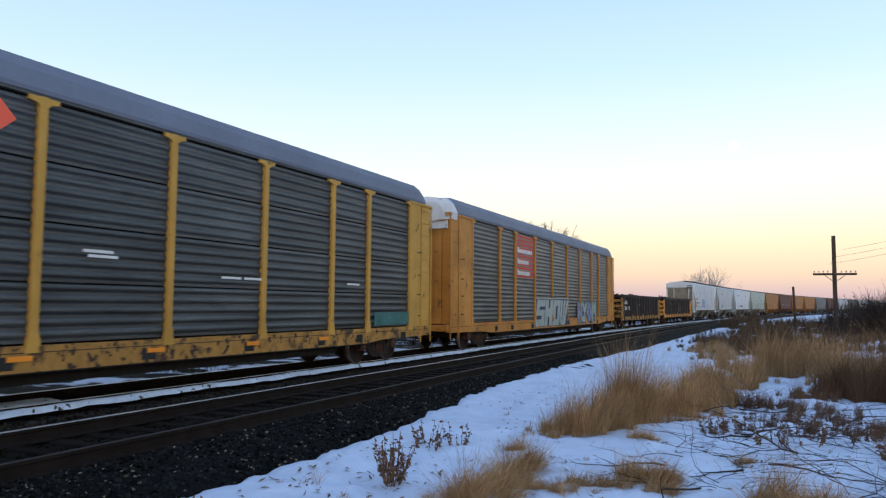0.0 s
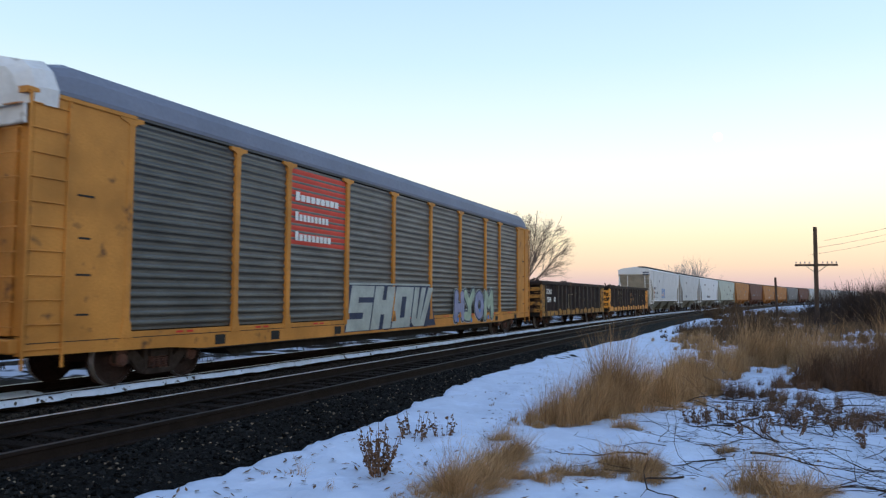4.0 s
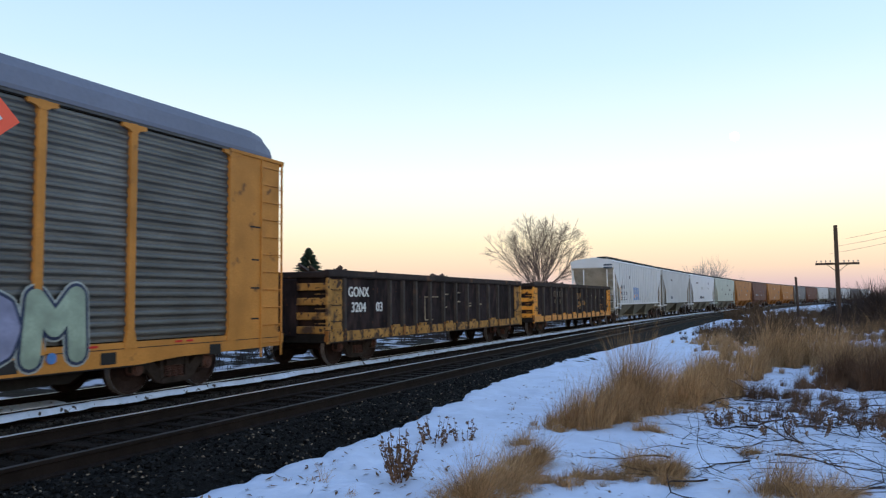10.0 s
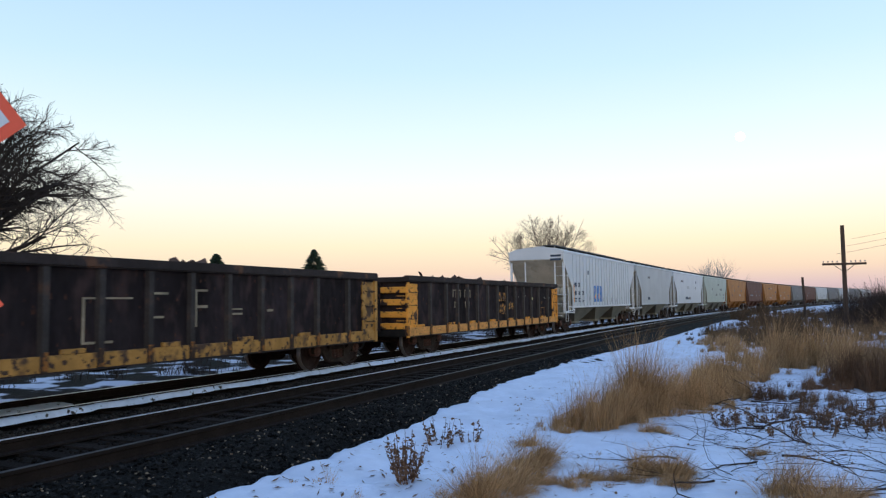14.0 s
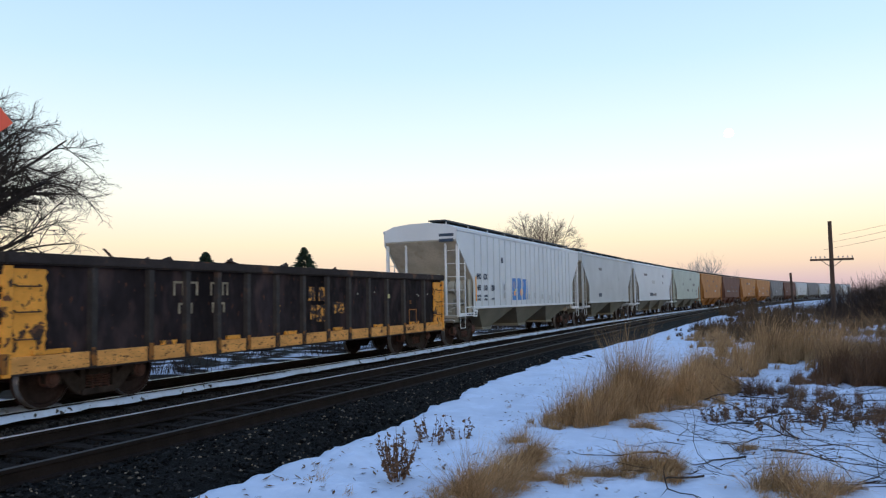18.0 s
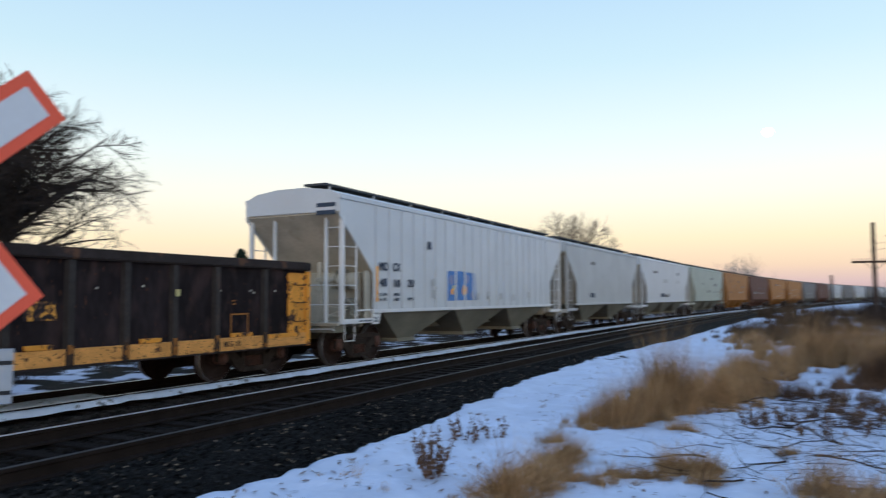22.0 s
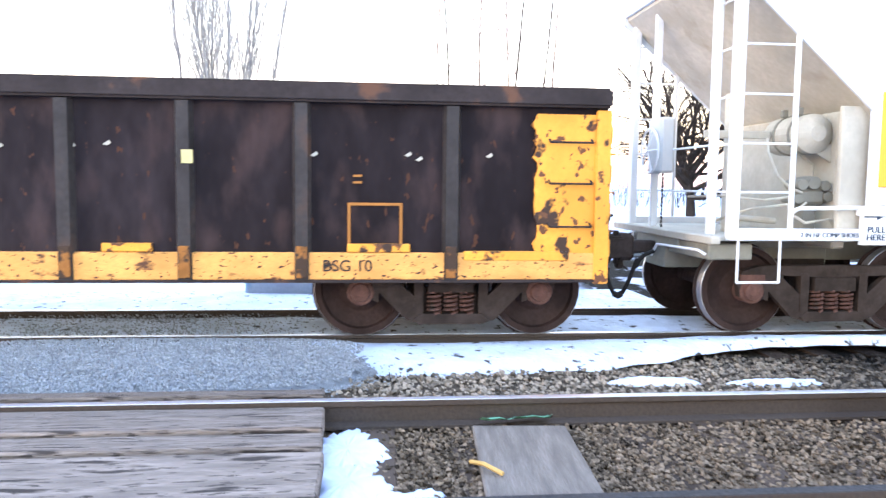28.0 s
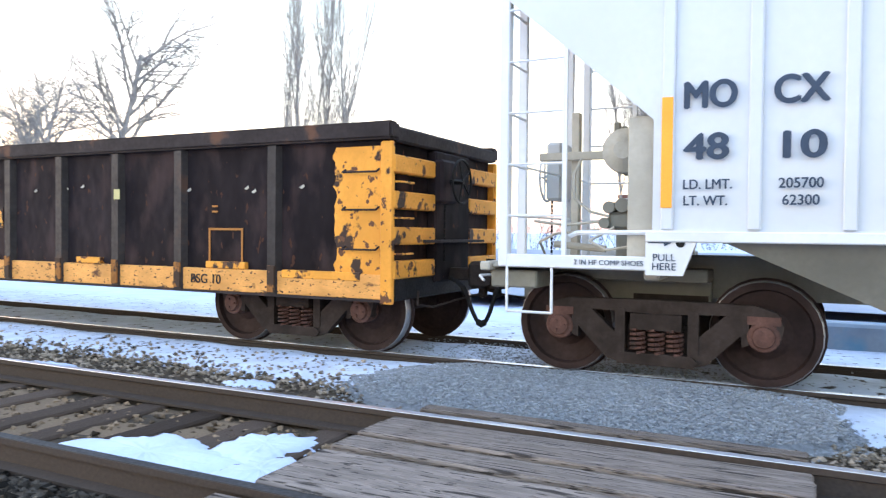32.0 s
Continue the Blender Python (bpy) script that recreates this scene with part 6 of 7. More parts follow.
def shrub_mass(name, spots, label, m, seed, cat="shrub"):
    """Upright twiggy growth. spots: x, y, radius, height, count."""
    rr = random.Random(seed)
    vs, fs = [], []
    for x, y, rad, h, n in spots:
        for _ in range(n):
            a, r = rr.uniform(0, 6.283), rad * math.sqrt(rr.random())
            p = Vector((x + math.cos(a) * r, y + math.sin(a) * r, -0.2))
            l = h * rr.uniform(0.5, 1.1) * (1 - 0.4 * (r / rad) ** 2)
            d = Vector((rr.gauss(0, 0.25), rr.gauss(0, 0.25), 1)).normalized()
            w = 0.006 + 0.004 * h
            q = p + d * l * 0.6
            tube(vs, fs, p, q, w, w * 0.7, 3)
            for _ in range(3):
                e = (d + Vector((rr.gauss(0, 0.45), rr.gauss(0, 0.45), rr.gauss(0, 0.3)))).normalized()
                b = p + (q - p) * rr.uniform(0.3, 1.0)
                tube(vs, fs, b, b + e * l * rr.uniform(0.25, 0.5), w * 0.6, w * 0.2, 3)
    return tagged(soup(name, vs, fs, m), label, cat, kind="stuff")


shrub_mass("brushwood", [(6.6, 50, 2.6, 3.6, 900), (9.5, 48, 4.0, 3.9, 1100), (13, 46, 5, 4.0, 900), (18, 40, 5, 4.0, 700), (7, 64, 4, 3.6, 600), (12, 75, 6, 4.4, 700), (22, 60, 9, 4.8, 700), (4.2, 57, 2.0, 2.4, 400), (3.6, 47, 1.6, 1.6, 300)],
           "dense dark brown leafless brushwood", M["twig"], 3)
rv = random.Random(8)
shrub_mass("verge_brush", [(rv.uniform(-17, -13.9), rv.uniform(4, 60), rv.uniform(0.4, 1.1), rv.uniform(0.25, 0.6), 46) for _ in range(60)], "low dark brush along the verge behind the train", M["twig"], 6)
rr = random.Random(9)
far = [(-70 + rr.uniform(-12, 12), -160 + i * 6.0, 7, rr.uniform(3, 6), 46) for i in range(70)]
far += [(30 + rr.uniform(-10, 30), 110 + i * 10, 9, rr.uniform(4, 8), 60) for i in range(30)]
far += [(-45 + i * 4, 420 + rr.uniform(-20, 20), 12, rr.uniform(4, 8), 60) for i in range(40)]
shrub_mass("far_woods", far, "distant bare woods along the horizon", M["twig"], 5, "woods")


def tuft(vs, fs, x, y, z, n, h, rr, w, lay):
    """One tussock: fine stalks that sweep with the wind and nod over; lay 1 is beaten flat."""
    wind, blow = rr.gauss(-0.4, 0.9), rr.uniform(0.2, 0.9)
    foot = 0.04 + 0.08 * h
    for _ in range(n):
        a, f = rr.uniform(0, 6.283), math.sqrt(rr.random())
        px, py = x + math.cos(a) * foot * f, y + math.sin(a) * foot * f
        l = h * min(1.3, max(0.2, rr.gauss(0.8, 0.27)))
        t = abs(rr.gauss(0.10, 0.22)) + lay * rr.uniform(0.3, 1.2) + (0.7 if rr.random() < 0.08 else 0)
        bend = abs(rr.gauss(0.45, 0.5)) + (1.1 if rr.random() < 0.2 else 0)
        b = rr.uniform(0, 6.283)
        dx, dy = math.cos(b) + blow * 1.4 * math.cos(wind), math.sin(b) + blow * 1.4 * math.sin(wind)
        k = 1 / max(0.4, math.hypot(dx, dy))
        dx, dy = dx * k, dy * k
        c = rr.uniform(0, 3.14)
        wx, wy = math.cos(c) * w, math.sin(c) * w
        i = len(vs)
        cx, cy, cz = px, py, z - 0.03
        for s in range(4):
            g = 1 - 0.2 * s
            if s < 3:
                vs += [(cx - wx * g, cy - wy * g, cz), (cx + wx * g, cy + wy * g, cz)]
            else:
                vs.append((cx, cy, cz))
            cx += math.sin(t) * dx * l / 3
            cy += math.sin(t) * dy * l / 3
            cz = max(cz + math.cos(t) * l / 3, z + 0.01)
            t += bend / 2.2
        fs += [(i, i + 1, i + 3, i + 2), (i + 2, i + 3, i + 5, i + 4), (i + 4, i + 5, i + 6)]


def grass_field(name, spots, m, seed, label, lay=0.0):
    """spots: x, y, radius, height, tussocks."""
    rr = random.Random(seed)
    vs, fs = [], []
    for x, y, rad, h, n in spots:
        for _ in range(n * 3 // 2 if n > 1 else 1):
            a, r = rr.uniform(0, 6.283), rad * math.sqrt(rr.random()) * (1.7 if rr.random() < 0.22 else 1.0)
            px, py = x + math.cos(a) * r, y + math.sin(a) * r
            k = (0.75 + 0.8 * nz(px, py, 1.7)) * rr.uniform(0.7, 1.25) * (1 - 0.45 * min(1.2, r / max(rad, 0.01)) ** 3)
            tuft(vs, fs, px, py, ground_z(px, py), 70 if n > 1 else 25, h * max(0.25, k) * 1.5, rr, 0.0014 + 0.0009 * py / 10, lay * rr.uniform(0.3, 1.3))
    return tagged(soup(name, vs, fs, m), label, "grass", kind="stuff")


grass_field("tall_dead_grass", [(-2.75, 9.7, 0.22, 0.42, 12), (-2.45, 10.0, 0.28, 0.52, 18), (-2.3, 10.5, 0.30, 0.66, 26), (-2.35, 11.1, 0.34, 0.72, 28), (-2.0, 11.5, 0.36, 0.78, 30), (-2.1, 12.3, 0.40, 0.72, 26), (-1.65, 12.6, 0.40, 0.74, 28), (-1.3, 13.4, 0.40, 0.66, 24), (-1.75, 13.8, 0.42, 0.62, 20),
                                (-0.95, 14.3, 0.36, 0.50, 16), (-1.35, 15.2, 0.5, 0.56, 18), (-0.95, 16.8, 0.5, 0.55, 16), (-1.55, 17.2, 0.5, 0.6, 18), (-0.7, 18.6, 0.4, 0.65, 14), (-0.2, 20.6, 0.55, 0.85, 30), (0.45, 21.4, 0.7, 0.95, 44), (1.0, 21.6, 0.6, 0.85, 30), (1.3, 18.9, 0.5, 0.95, 30), (2.0, 18.2, 0.6, 1.05, 40), (2.9, 18.4, 0.8, 1.1, 44),
                                (-1.1, 21.5, 0.5, 0.5, 14), (-2.0, 26, 0.7, 0.5, 18), (-2.6, 30, 0.8, 0.45, 16)],
            M["tan"], 21, "stand of tall tan dead grass in the snow")
grass_field("brown_thatch", [(-1.6, 32, 1.6, 0.55, 60), (-0.4, 29, 1.2, 0.55, 46), (0.6, 33, 1.8, 0.6, 60), (-2.6, 37, 1.2, 0.55, 40), (-1.0, 40, 2.0, 0.6, 60), (1.8, 41, 2.4, 0.5, 70), (3.4, 34, 2.0, 0.4, 50), (-0.8, 50, 2.4, 0.7, 60), (2.2, 55, 2.6, 0.8, 60), (4.6, 27, 1.8, 0.45, 40), (5.2, 44, 2.2, 0.6, 60), (-2.0, 62, 2.6, 0.8, 50), (2.5, 72, 3.4, 0.9, 60), (-4.0, 85, 3.0, 0.9, 50), (2.2, 26, 1.0, 0.35, 30)],
            M["litter_brown"], 26, "matted brown dead growth along the railway")
grass_field("low_dead_grass", [(-2.48, 6.0, 0.20, 0.42, 20), (-2.40, 6.45, 0.22, 0.46, 22), (-2.38, 6.9, 0.20, 0.44, 18), (-2.47, 7.4, 0.18, 0.36, 14), (-2.62, 5.7, 0.2, 0.26, 10), (-2.45, 8.0, 0.14, 0.24, 7), (-1.95, 6.9, 0.20, 0.14, 12), (-1.68, 7.15, 0.20, 0.15, 12), (-1.45, 7.35, 0.18, 0.18, 12), (-1.3, 7.8, 0.22, 0.24, 18), (-1.08, 7.65, 0.16, 0.26, 14), (-1.02, 7.3, 0.13, 0.22, 9),
                               (-1.61, 9.9, 0.13, 0.28, 9), (-1.5, 12.2, 0.38, 0.20, 14), (-1.1, 12.6, 0.3, 0.18, 10), (-0.10, 7.25, 0.16, 0.30, 9), (0.14, 7.0, 0.20, 0.36, 12), (0.40, 7.3, 0.18, 0.30, 9), (-0.39, 9.0, 0.10, 0.14, 5), (-2.88, 8.55, 0.16, 0.24, 6), (-2.1, 5.6, 0.2, 0.16, 6)],
            M["tan"], 22, "trampled tan grass lying over the snow", 0.9)
grass_field("brown_weeds", [(1.1, 16.2, 0.5, 0.65, 40), (1.6, 15.7, 0.55, 0.7, 46), (2.3, 15.6, 0.8, 0.85, 60), (3.2, 16.2, 1.0, 1.0, 60), (0.45, 15.6, 0.4, 0.4, 20), (0.2, 12.4, 0.7, 0.2, 14), (0.8, 11.9, 0.7, 0.22, 16), (1.3, 11.5, 0.7, 0.25, 16), (-0.5, 11.2, 0.5, 0.18, 10), (3.8, 14.0, 0.9, 0.7, 30), (-0.3, 14.0, 0.5, 0.25, 12), (0.6, 13.4, 0.6, 0.25, 12)],
            M["brown"], 23, "dry brown weeds poking out of the snow")
rr = random.Random(31)
grass_field("stray_stalks", [(rr.uniform(-4.2, 2.6), rr.uniform(4.6, 15), 0.05, rr.uniform(0.06, 0.2), 1) for _ in range(44)], M["tan"], 24, "stray dead stalks poking through the snow")


def leafy_weed(x, y, h, n, rad, seed, label):
    """Upright stems hung with curled dead leaves."""
    rr = random.Random(seed)
    t = empty("dead_weed", label, "weed")
    t.location = (x, y, ground_z(x, y))
    vs, fs, lv, lf = [], [], [], []
    for _ in range(n):
        a = rr.uniform(0, 6.283)
        p = Vector((math.cos(a) * rad * 0.3, math.sin(a) * rad * 0.3, -0.03))
        d = Vector((math.cos(a) * rr.uniform(0, 0.5), math.sin(a) * rr.uniform(0, 0.5), 1)).normalized()
        l = h * rr.uniform(0.6, 1.1)
        q = p + d * l
        tube(vs, fs, p, q, 0.005, 0.002, 3)
        for _ in range(9):
            b = p.lerp(q, rr.uniform(0.25, 1.0))
            e = Vector((rr.gauss(0, 1), rr.gauss(0, 1), rr.gauss(-0.5, 0.5))).normalized() * rr.uniform(0.025, 0.06)
            s = e.cross(Vector((rr.gauss(0, 1), rr.gauss(0, 1), rr.gauss(0, 1)))).normalized() * rr.uniform(0.008, 0.018)
            i = len(lv)
            lv += [tuple(b), tuple(b + e * 0.5 + s), tuple(b + e), tuple(b + e * 0.5 - s)]
            lf.append((i, i + 1, i + 2, i + 3))
    tagged(soup("stem", vs, fs, M["brown"], t), kind="stuff")
    tagged(soup("dead_leaf", lv, lf, M["brown"], t), kind="stuff")


leafy_weed(-3.28, 6.27, 0.46, 44, 0.20, 1, "clump of dead brown leaves on stems in the snow")
leafy_weed(-3.75, 8.0, 0.34, 16, 0.4, 2, "sparse dead brown weed in the snow")
leafy_weed(-3.5, 8.3, 0.30, 10, 0.3, 3, "sparse dead brown weed in the snow")
for k, (x, y) in enumerate(((-0.8, 10.9), (-0.4, 11.4), (0.2, 11.3), (-0.1, 10.2), (2.3, 11.2), (2.7, 12.0), (1.8, 12.4), (0.9, 12.9), (2.1, 9.6), (1.5, 8.9), (0.3, 10.4), (0.9, 10.9), (1.5, 11.3), (0.6, 11.6), (1.9, 10.6), (1.2, 9.9))):
    leafy_weed(x, y, 0.30, 12, 0.5, 10 + k, "low dead brown weed among fallen twigs")


def fallen_branches():
    rr = random.Random(44)
    vs, fs = [], []
    for k in range(300):
        x, y = rr.uniform(-1.2, 3.8), 7.4 + 7.5 * rr.random() ** 1.3
        a = rr.uniform(-0.5, 1.3) + (math.pi if rr.random() < 0.5 else 0)
        p = Vector((x, y, ground_z(x, y) + 0.02))
        d = Vector((math.cos(a), math.sin(a), rr.uniform(0.0, 0.25)))
        l = rr.uniform(0.35, 1.5)
        r = rr.uniform(0.002, 0.006) if k % 14 else 0.011
        n = 8
        for s in range(n):
            d = (d + Vector((rr.gauss(0, 0.30), rr.gauss(0, 0.30), rr.gauss(-0.02, 0.14)))).normalized()
            q = p + d * l / n
            q.z = max(q.z, ground_z(q.x, q.y) + 0.01)
            tube(vs, fs, p, q, r * (1 - s * 0.09), r * (0.91 - s * 0.09), 4)
            if rr.random() < 0.5:
                e = (d + Vector((rr.gauss(0, 0.7), rr.gauss(0, 0.7), rr.uniform(0, 0.7)))).normalized()
                m_ = q + e * rr.uniform(0.06, 0.2)
                tube(vs, fs, q, m_, r * 0.5, r * 0.3, 3)
                e = (e + Vector((rr.gauss(0, 0.4), rr.gauss(0, 0.4), rr.gauss(0, 0.3)))).normalized()
                tube(vs, fs, m_, m_ + e * rr.uniform(0.05, 0.15), r * 0.3, r * 0.15, 3)
            p = q
    tagged(soup("fallen_branches", vs, fs, M["twig"]), "tangle of fallen dark twigs on the snow", "branches", kind="stuff")


fallen_branches()


def leaf_litter():
    """Curled leaves, seed heads and bits of stalk lying on the snow."""
    rr = random.Random(45)
    vs, fs = [], []
    for k in range(4200):
        x, y = rr.uniform(-4.6, 5.0), 4.5 + 16 * rr.random() ** 1.4
        if nz(x, y, 0.9) + rr.uniform(-0.25, 0.25) < 0.0 or x < snow_edge(y) + 0.1:
            continue
        z = ground_z(x, y) + 0.006
        a, l, w = rr.uniform(0, 6.283), rr.uniform(0.015, 0.06), rr.uniform(0.004, 0.016)
        dx, dy = math.cos(a) * l, math.sin(a) * l
        i = len(vs)
        vs += [(x - dx, y - dy, z), (x + dy * w / l, y - dx * w / l, z + 0.008), (x + dx, y + dy, z + rr.uniform(0.005, 0.03)), (x - dy * w / l, y + dx * w / l, z + 0.012)]
        fs.append((i, i + 1, i + 2, i + 3))
    tagged(soup("leaf_litter", vs, fs, M["brown"]), "dead leaves and stalks strewn over the snow", "litter", kind="stuff")


leaf_litter()

# small things by the crossing -------------------------------------------
bm = bmesh.new()
for i in range(9):
    for j in range(4):
        bm.verts.new((0.02 * j - 0.03, i * 0.05 - 0.2, 0.02 * nz(i * 2, j * 3) + 0.015))
bm.verts.ensure_lookup_table()
for i in range(8):
    for j in range(3):
        bm.faces.new((bm.verts[i * 4 + j], bm.verts[i * 4 + j + 1], bm.verts[i * 4 + 5 + j], bm.verts[i * 4 + 4 + j]))
o = tagged(part("plastic_scrap", bm, M["rag"]), "crumpled strip of green plastic beside the rail", "litter")
o.matrix_basis = pose(-7.65, 0.30, 0.055, 0, -18, 3) @ Matrix.Diagonal((2.0, 1.1, 1.4, 1))
c = empty("barrier_block", "low painted concrete barrier beyond the tracks", "barrier")
part("block", one(rbox, -14.75, -14.3, -2.4, 2.6, -0.4, 0.20, 0.04), M["concrete"], c)


# open ground in a duller blue-grey than the snow around it
M["lot"] = mat("blue_grey_snow", (0.30, 0.335, 0.40), 0.85, vary=0.2, scale=0.4, fine=5, bump=0.4, spots=(0.46, 0.50, 0.58), spot_at=0.60, spot_scale=0.25, soft=0.2)
lot = sweep("snowy_lot", [(-19, -0.075), (-24, -0.055), (-32, -0.05), (-45, -0.05), (-62, -0.06)], steps([(-75, -20, 6), (-20, 3, 1.5)]), M["lot"], wob=lambda k, y: (0.4 * nz(k, y, 0.3), 0.02 * nz(k * 3, y)), smooth=True)
tagged(lot, "blue-grey snow on open ground behind the tracks", "ground", kind="structure")
c = empty("far_building", "long low pale building with a red-brown roof edge", "building")
part("wall", one(box, -156, -150, -34, 40, -0.5, 8.2), M["tarp"], c, "pale wall")
part("roof_edge", one(rbox, -157, -149.7, -35, 41, 8.2, 8.9, 0.1), M["car_brown"], c, "red-brown roof edge")
o = tagged(part("tie_board", one(rbox, -0.56, 0.56, -0.285, 0.285, 0, 0.035, 0.008), M["board"]), "loose pale board lying between the near rails", "board")
o.matrix_basis = pose(-7.04, 0.265, 0.012, 0, 0, -4.2)
o = tagged(part("broken_stick", one(pipe, [(0, 0, 0), (0.02, 0.12, 0.03), (0.0, 0.24, 0.01)], 0.012), M["straw"]), "snapped straw-coloured stick between the rails", "stick")
o.matrix_basis = pose(-7.0, -0.07, 0.055, 0, 0, -56)


# scattered stones --------------------------------------------------------
def stones(name, n, place, size, m, seed, label):
    rr = random.Random(seed)
    vs, fs = [], []
    oct_ = ((0, 2, 4), (2, 1, 4), (1, 3, 4), (3, 0, 4), (2, 0, 5), (1, 2, 5), (3, 1, 5), (0, 3, 5))
    for _ in range(n):
        x, y, z = place(rr)
        s = size * rr.uniform(0.55, 1.35)
        q = Euler((rr.uniform(0, 6), rr.uniform(0, 6), rr.uniform(0, 6))).to_matrix()
        i = len(vs)
        for ax in ((1, 0, 0), (-1, 0, 0), (0, 1, 0), (0, -1, 0), (0, 0, 1), (0, 0, -1)):
            v = q @ (Vector(ax) * s * rr.uniform(0.6, 1.1))
            vs.append((x + v.x, y + v.y, z + v.z * 0.8))
        fs += [(i + a, i + b, i + c_) for a, b, c_ in oct_]
    return tagged(soup(name, vs, fs, m), label, "ballast", kind="stuff")


def crib(rr):
    return rr.uniform(-7.7, -6.3), rr.uniform(-12, 26), rr.uniform(-0.045, -0.008)


def shoulder(rr):
    y = rr.uniform(-8, 24)
    d = rr.uniform(-6.15, snow_edge(y) + 0.08)
    return d, y, float(np.interp(d, [-6.15, -5.75, -5.45, -5.0, -4.35], [0.016, 0.014, -0.008, -0.045, -0.19]))


def between(rr):
    d = rr.uniform(-10.3, -7.85)
    return d, rr.uniform(-14, 24), -0.035 - 0.11 * max(0, -9.0 - d)


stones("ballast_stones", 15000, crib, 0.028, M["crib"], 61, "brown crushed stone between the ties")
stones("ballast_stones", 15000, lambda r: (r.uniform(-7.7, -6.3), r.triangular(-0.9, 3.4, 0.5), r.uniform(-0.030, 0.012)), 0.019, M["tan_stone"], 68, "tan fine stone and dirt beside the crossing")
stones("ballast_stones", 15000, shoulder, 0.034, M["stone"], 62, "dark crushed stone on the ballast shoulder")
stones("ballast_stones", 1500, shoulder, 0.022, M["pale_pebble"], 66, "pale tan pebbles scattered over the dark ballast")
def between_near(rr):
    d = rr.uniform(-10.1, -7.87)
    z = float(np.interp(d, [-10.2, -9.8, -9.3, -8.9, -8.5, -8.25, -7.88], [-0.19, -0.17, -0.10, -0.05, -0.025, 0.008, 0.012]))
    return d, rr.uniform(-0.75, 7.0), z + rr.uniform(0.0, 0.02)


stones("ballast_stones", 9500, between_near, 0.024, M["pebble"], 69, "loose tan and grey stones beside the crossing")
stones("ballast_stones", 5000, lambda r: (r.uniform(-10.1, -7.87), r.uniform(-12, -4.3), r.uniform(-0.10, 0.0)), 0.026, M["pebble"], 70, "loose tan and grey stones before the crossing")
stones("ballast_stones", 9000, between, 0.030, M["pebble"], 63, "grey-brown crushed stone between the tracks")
def heap_rim(a):
    """Rounded-oblong outline of the gravel, frayed."""
    c_, s_ = math.cos(a), math.sin(a)
    k = 1 / (abs(c_) ** 3.2 + abs(s_) ** 3.2) ** (1 / 3.2)
    k *= 1 + 0.10 * nz(c_ * 2.2, s_ * 2.2) + 0.06 * nz(c_ * 7, s_ * 7)
    return 0.96 * k * c_, 1.95 * k * s_


def heap_at(rr):
    a, f = rr.uniform(0, 6.283), math.sqrt(rr.random()) * (1.0 if rr.random() < 0.9 else 1.12)
    dx, dy = heap_rim(a)
    return -9.40 + f * dx, -2.51 + f * dy, 0.035 + 0.045 * (1 - f * f) - (0.06 if f > 0.96 else 0)


stones("gravel_heap", 22000, heap_at, 0.0115, M["gravel"], 64, "grey crushed gravel filling the crossing")
stones("gravel_heap", 2000, lambda r: (r.uniform(-12.0, -10.8), r.gauss(-3.0, 0.95), -0.024), 0.013, M["gravel"], 67, "grey gravel trodden in between the rails")
bm = bmesh.new()
for k in range(6):
    for i in range(48):
        dx, dy = heap_rim(6.2832 * i / 48)
        bm.verts.new((-9.40 + 1.06 * dx * k / 5, -2.51 + 1.04 * dy * k / 5, 0.075 - 0.15 * (k / 5) ** 3))
bm.verts.ensure_lookup_table()
for k in range(5):
    for i in range(48):
        j = (i + 1) % 48
        bm.faces.new((bm.verts[k * 48 + i], bm.verts[(k + 1) * 48 + i], bm.verts[(k + 1) * 48 + j], bm.verts[k * 48 + j]))
bmesh.ops.remove_doubles(bm, verts=bm.verts[:], dist=0.0005)
tagged(part("gravel_ramp", bm, M["gravel"]), "grey gravel ramp of the crossing between the tracks", "gravel", kind="structure")
for k, (x, y, rx, ry) in enumerate(((-7.30, -0.72, 0.40, 0.20), (-6.85, -0.70, 0.34, 0.22), (-6.6, -0.4, 0.16, 0.2), (-7.2, -3.8, 0.30, 0.30), (-6.75, -4.3, 0.35, 0.5), (-6.8, -3.5, 0.30, 0.22), (-6.5, -0.35, 0.10, 0.3), (-6.45, 1.3, 0.07, 0.45), (-8.7, -5.2, 0.14, 0.3), (-8.8, 1.6, 0.12, 0.35), (-8.7, 2.6, 0.1, 0.4), (-8.4, -7.5, 0.2, 0.5), (-6.5, -6.5, 0.3, 0.4))):
    patch(x, y, rx, ry, 0.014 if x > -8 else -0.02, k * 3.7)

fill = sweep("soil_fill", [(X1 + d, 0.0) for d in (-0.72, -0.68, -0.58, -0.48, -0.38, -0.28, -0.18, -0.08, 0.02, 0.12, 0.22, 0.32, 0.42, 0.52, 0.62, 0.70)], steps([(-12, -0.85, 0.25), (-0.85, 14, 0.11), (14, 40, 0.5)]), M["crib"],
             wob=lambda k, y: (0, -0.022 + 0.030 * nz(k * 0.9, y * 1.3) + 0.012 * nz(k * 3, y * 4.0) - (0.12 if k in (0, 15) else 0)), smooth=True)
tagged(fill, "dirt and fine ballast half covering the ties", "ballast", kind="structure")
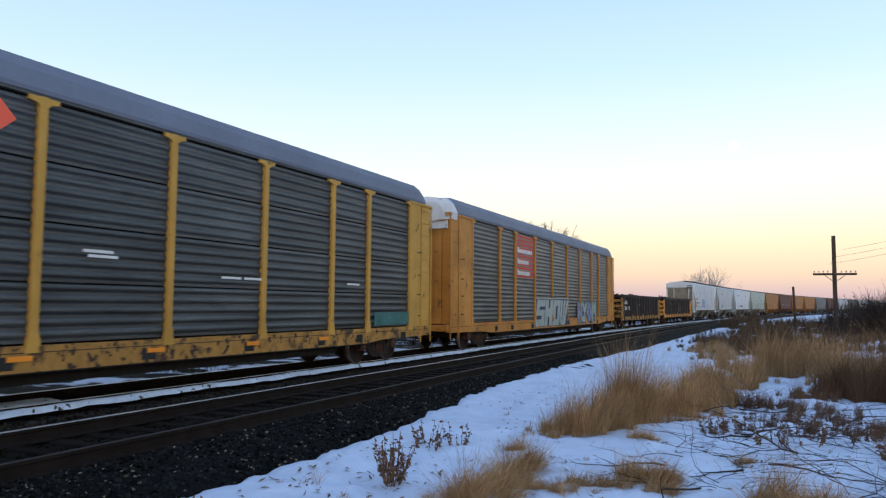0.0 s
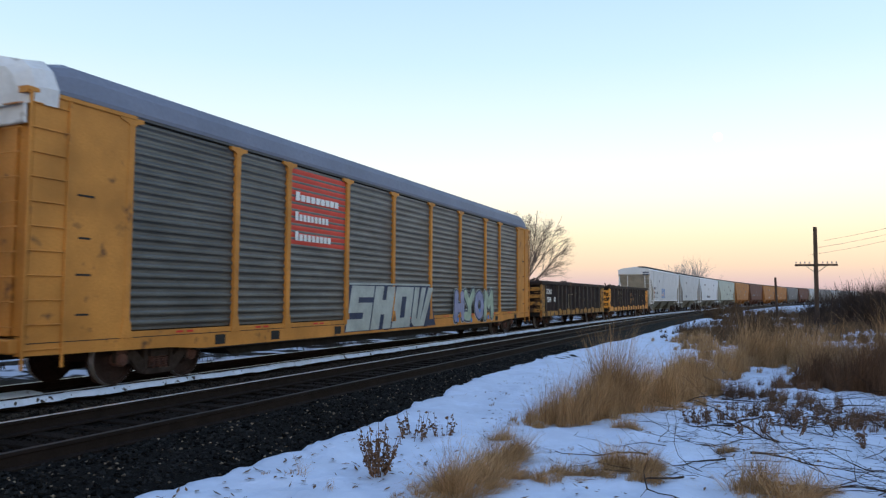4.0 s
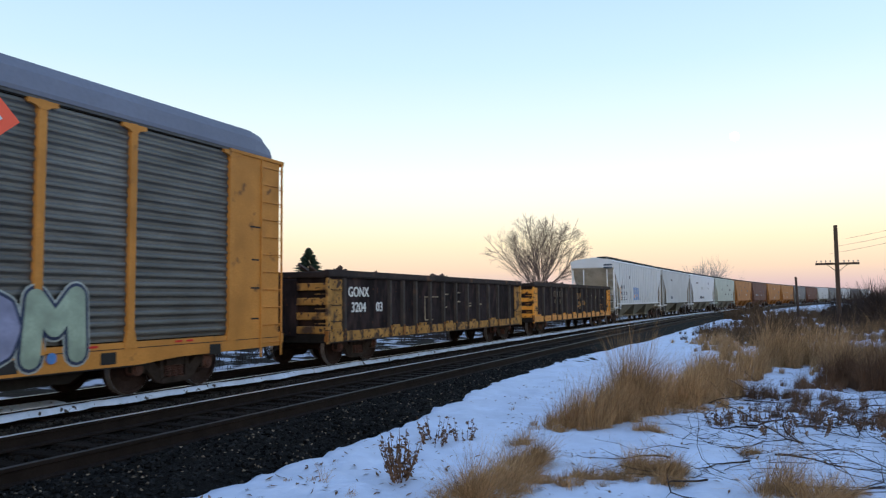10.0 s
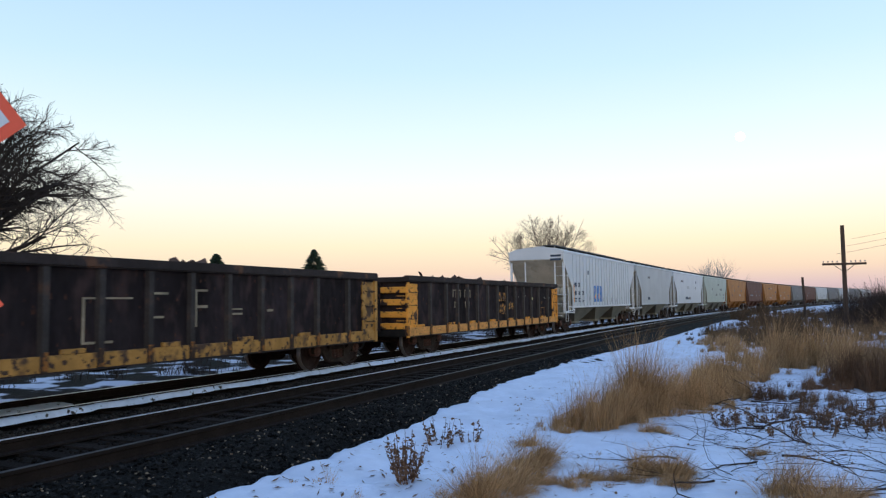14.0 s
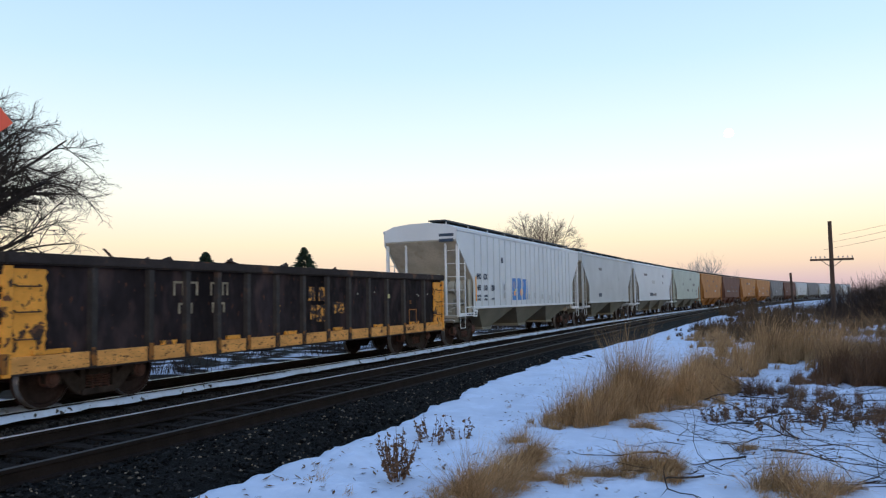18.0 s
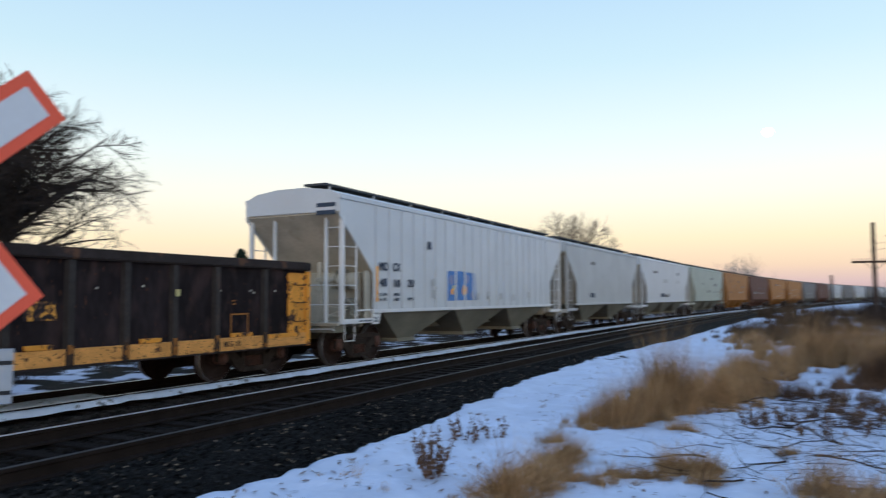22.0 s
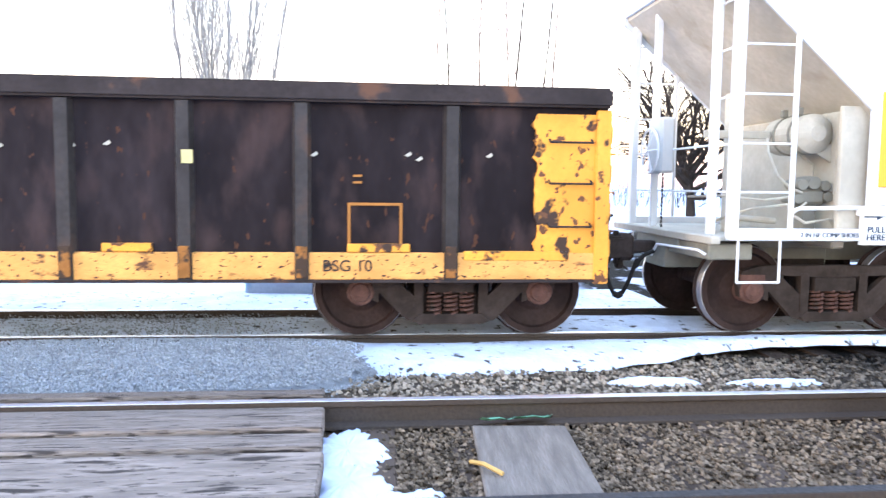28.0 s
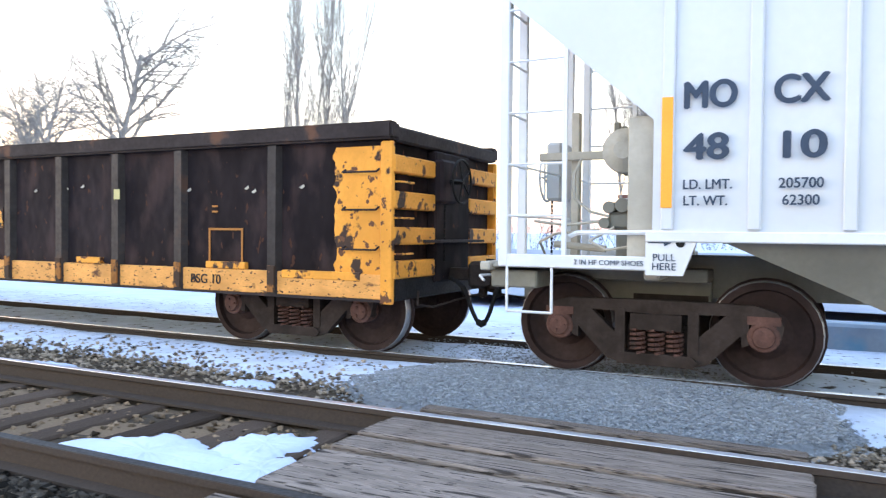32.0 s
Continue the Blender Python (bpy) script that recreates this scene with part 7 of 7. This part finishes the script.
# ties --------------------------------------------------------------------
bm = bmesh.new()
rbox(bm, -1.28, 1.28, -0.11, 0.11, -0.17, 0.0, 0.015)
tie_mesh = bpy.data.meshes.new("tie")
bm.to_mesh(tie_mesh)
bm.free()
rr = random.Random(77)
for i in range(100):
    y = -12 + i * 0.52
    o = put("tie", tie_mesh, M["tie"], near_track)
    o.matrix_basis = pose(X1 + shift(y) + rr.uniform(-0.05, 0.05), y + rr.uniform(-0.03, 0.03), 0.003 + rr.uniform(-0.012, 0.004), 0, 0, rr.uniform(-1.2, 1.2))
bm = bmesh.new()
for i in range(150):
    y = 40.5 + i * 0.52
    box(bm, X1 + shift(y) - 1.28, X1 + shift(y) + 1.28, y - 0.11, y + 0.11, -0.16, 0.003)
for i in range(150):
    y = -22 + i * 0.52
    box(bm, X2 + shift(y) - 1.28, X2 + shift(y) + 1.28, y - 0.11, y + 0.11, -0.33, -0.165)
tagged(part("distant_ties", bm, M["tie"], near_track), kind="stuff")

# motions -----------------------------------------------------------------
def ran(t):
    for (t0, s0), (t1, s1) in zip(RUN, RUN[1:]):
        if t <= t1:
            break
    i = RUN.index((t0, s0))
    va = (s1 - RUN[i - 1][1]) / (t1 - RUN[i - 1][0]) if i else (s1 - s0) / (t1 - t0)
    vb = (RUN[i + 2][1] - s0) / (RUN[i + 2][0] - t0) if i + 2 < len(RUN) else (s1 - s0) / (t1 - t0)
    h = t1 - t0
    f = (t - t0) / h
    return s0 * (1 + 2 * f) * (1 - f) ** 2 + h * va * f * (1 - f) ** 2 + s1 * f * f * (3 - 2 * f) + h * vb * f * f * (f - 1)


def motions():
    times = [i * 0.5 for i in range(65)]
    for c, mid, half in CARS:
        rows = []
        for t in times:
            y = mid - ran(t)
            xa, xb = shift(y - half), shift(y + half)
            rows.append((t, pose(X2 + (xa + xb) / 2, y, 0, 0, 0, -math.degrees(math.atan((xb - xa) / (2 * half))))))
        walk(c, rows)
    ticks = [min(32.0, i * 0.14) for i in range(230)]
    ticks = [t for i, t in enumerate(ticks) if i == 0 or t > ticks[i - 1]]
    for w in SPIN:
        y = w.location.y
        walk(w, [(t, pose(0, y, 0.457, math.degrees(ran(t) / 0.457) % 360)) for t in ticks])


motions()
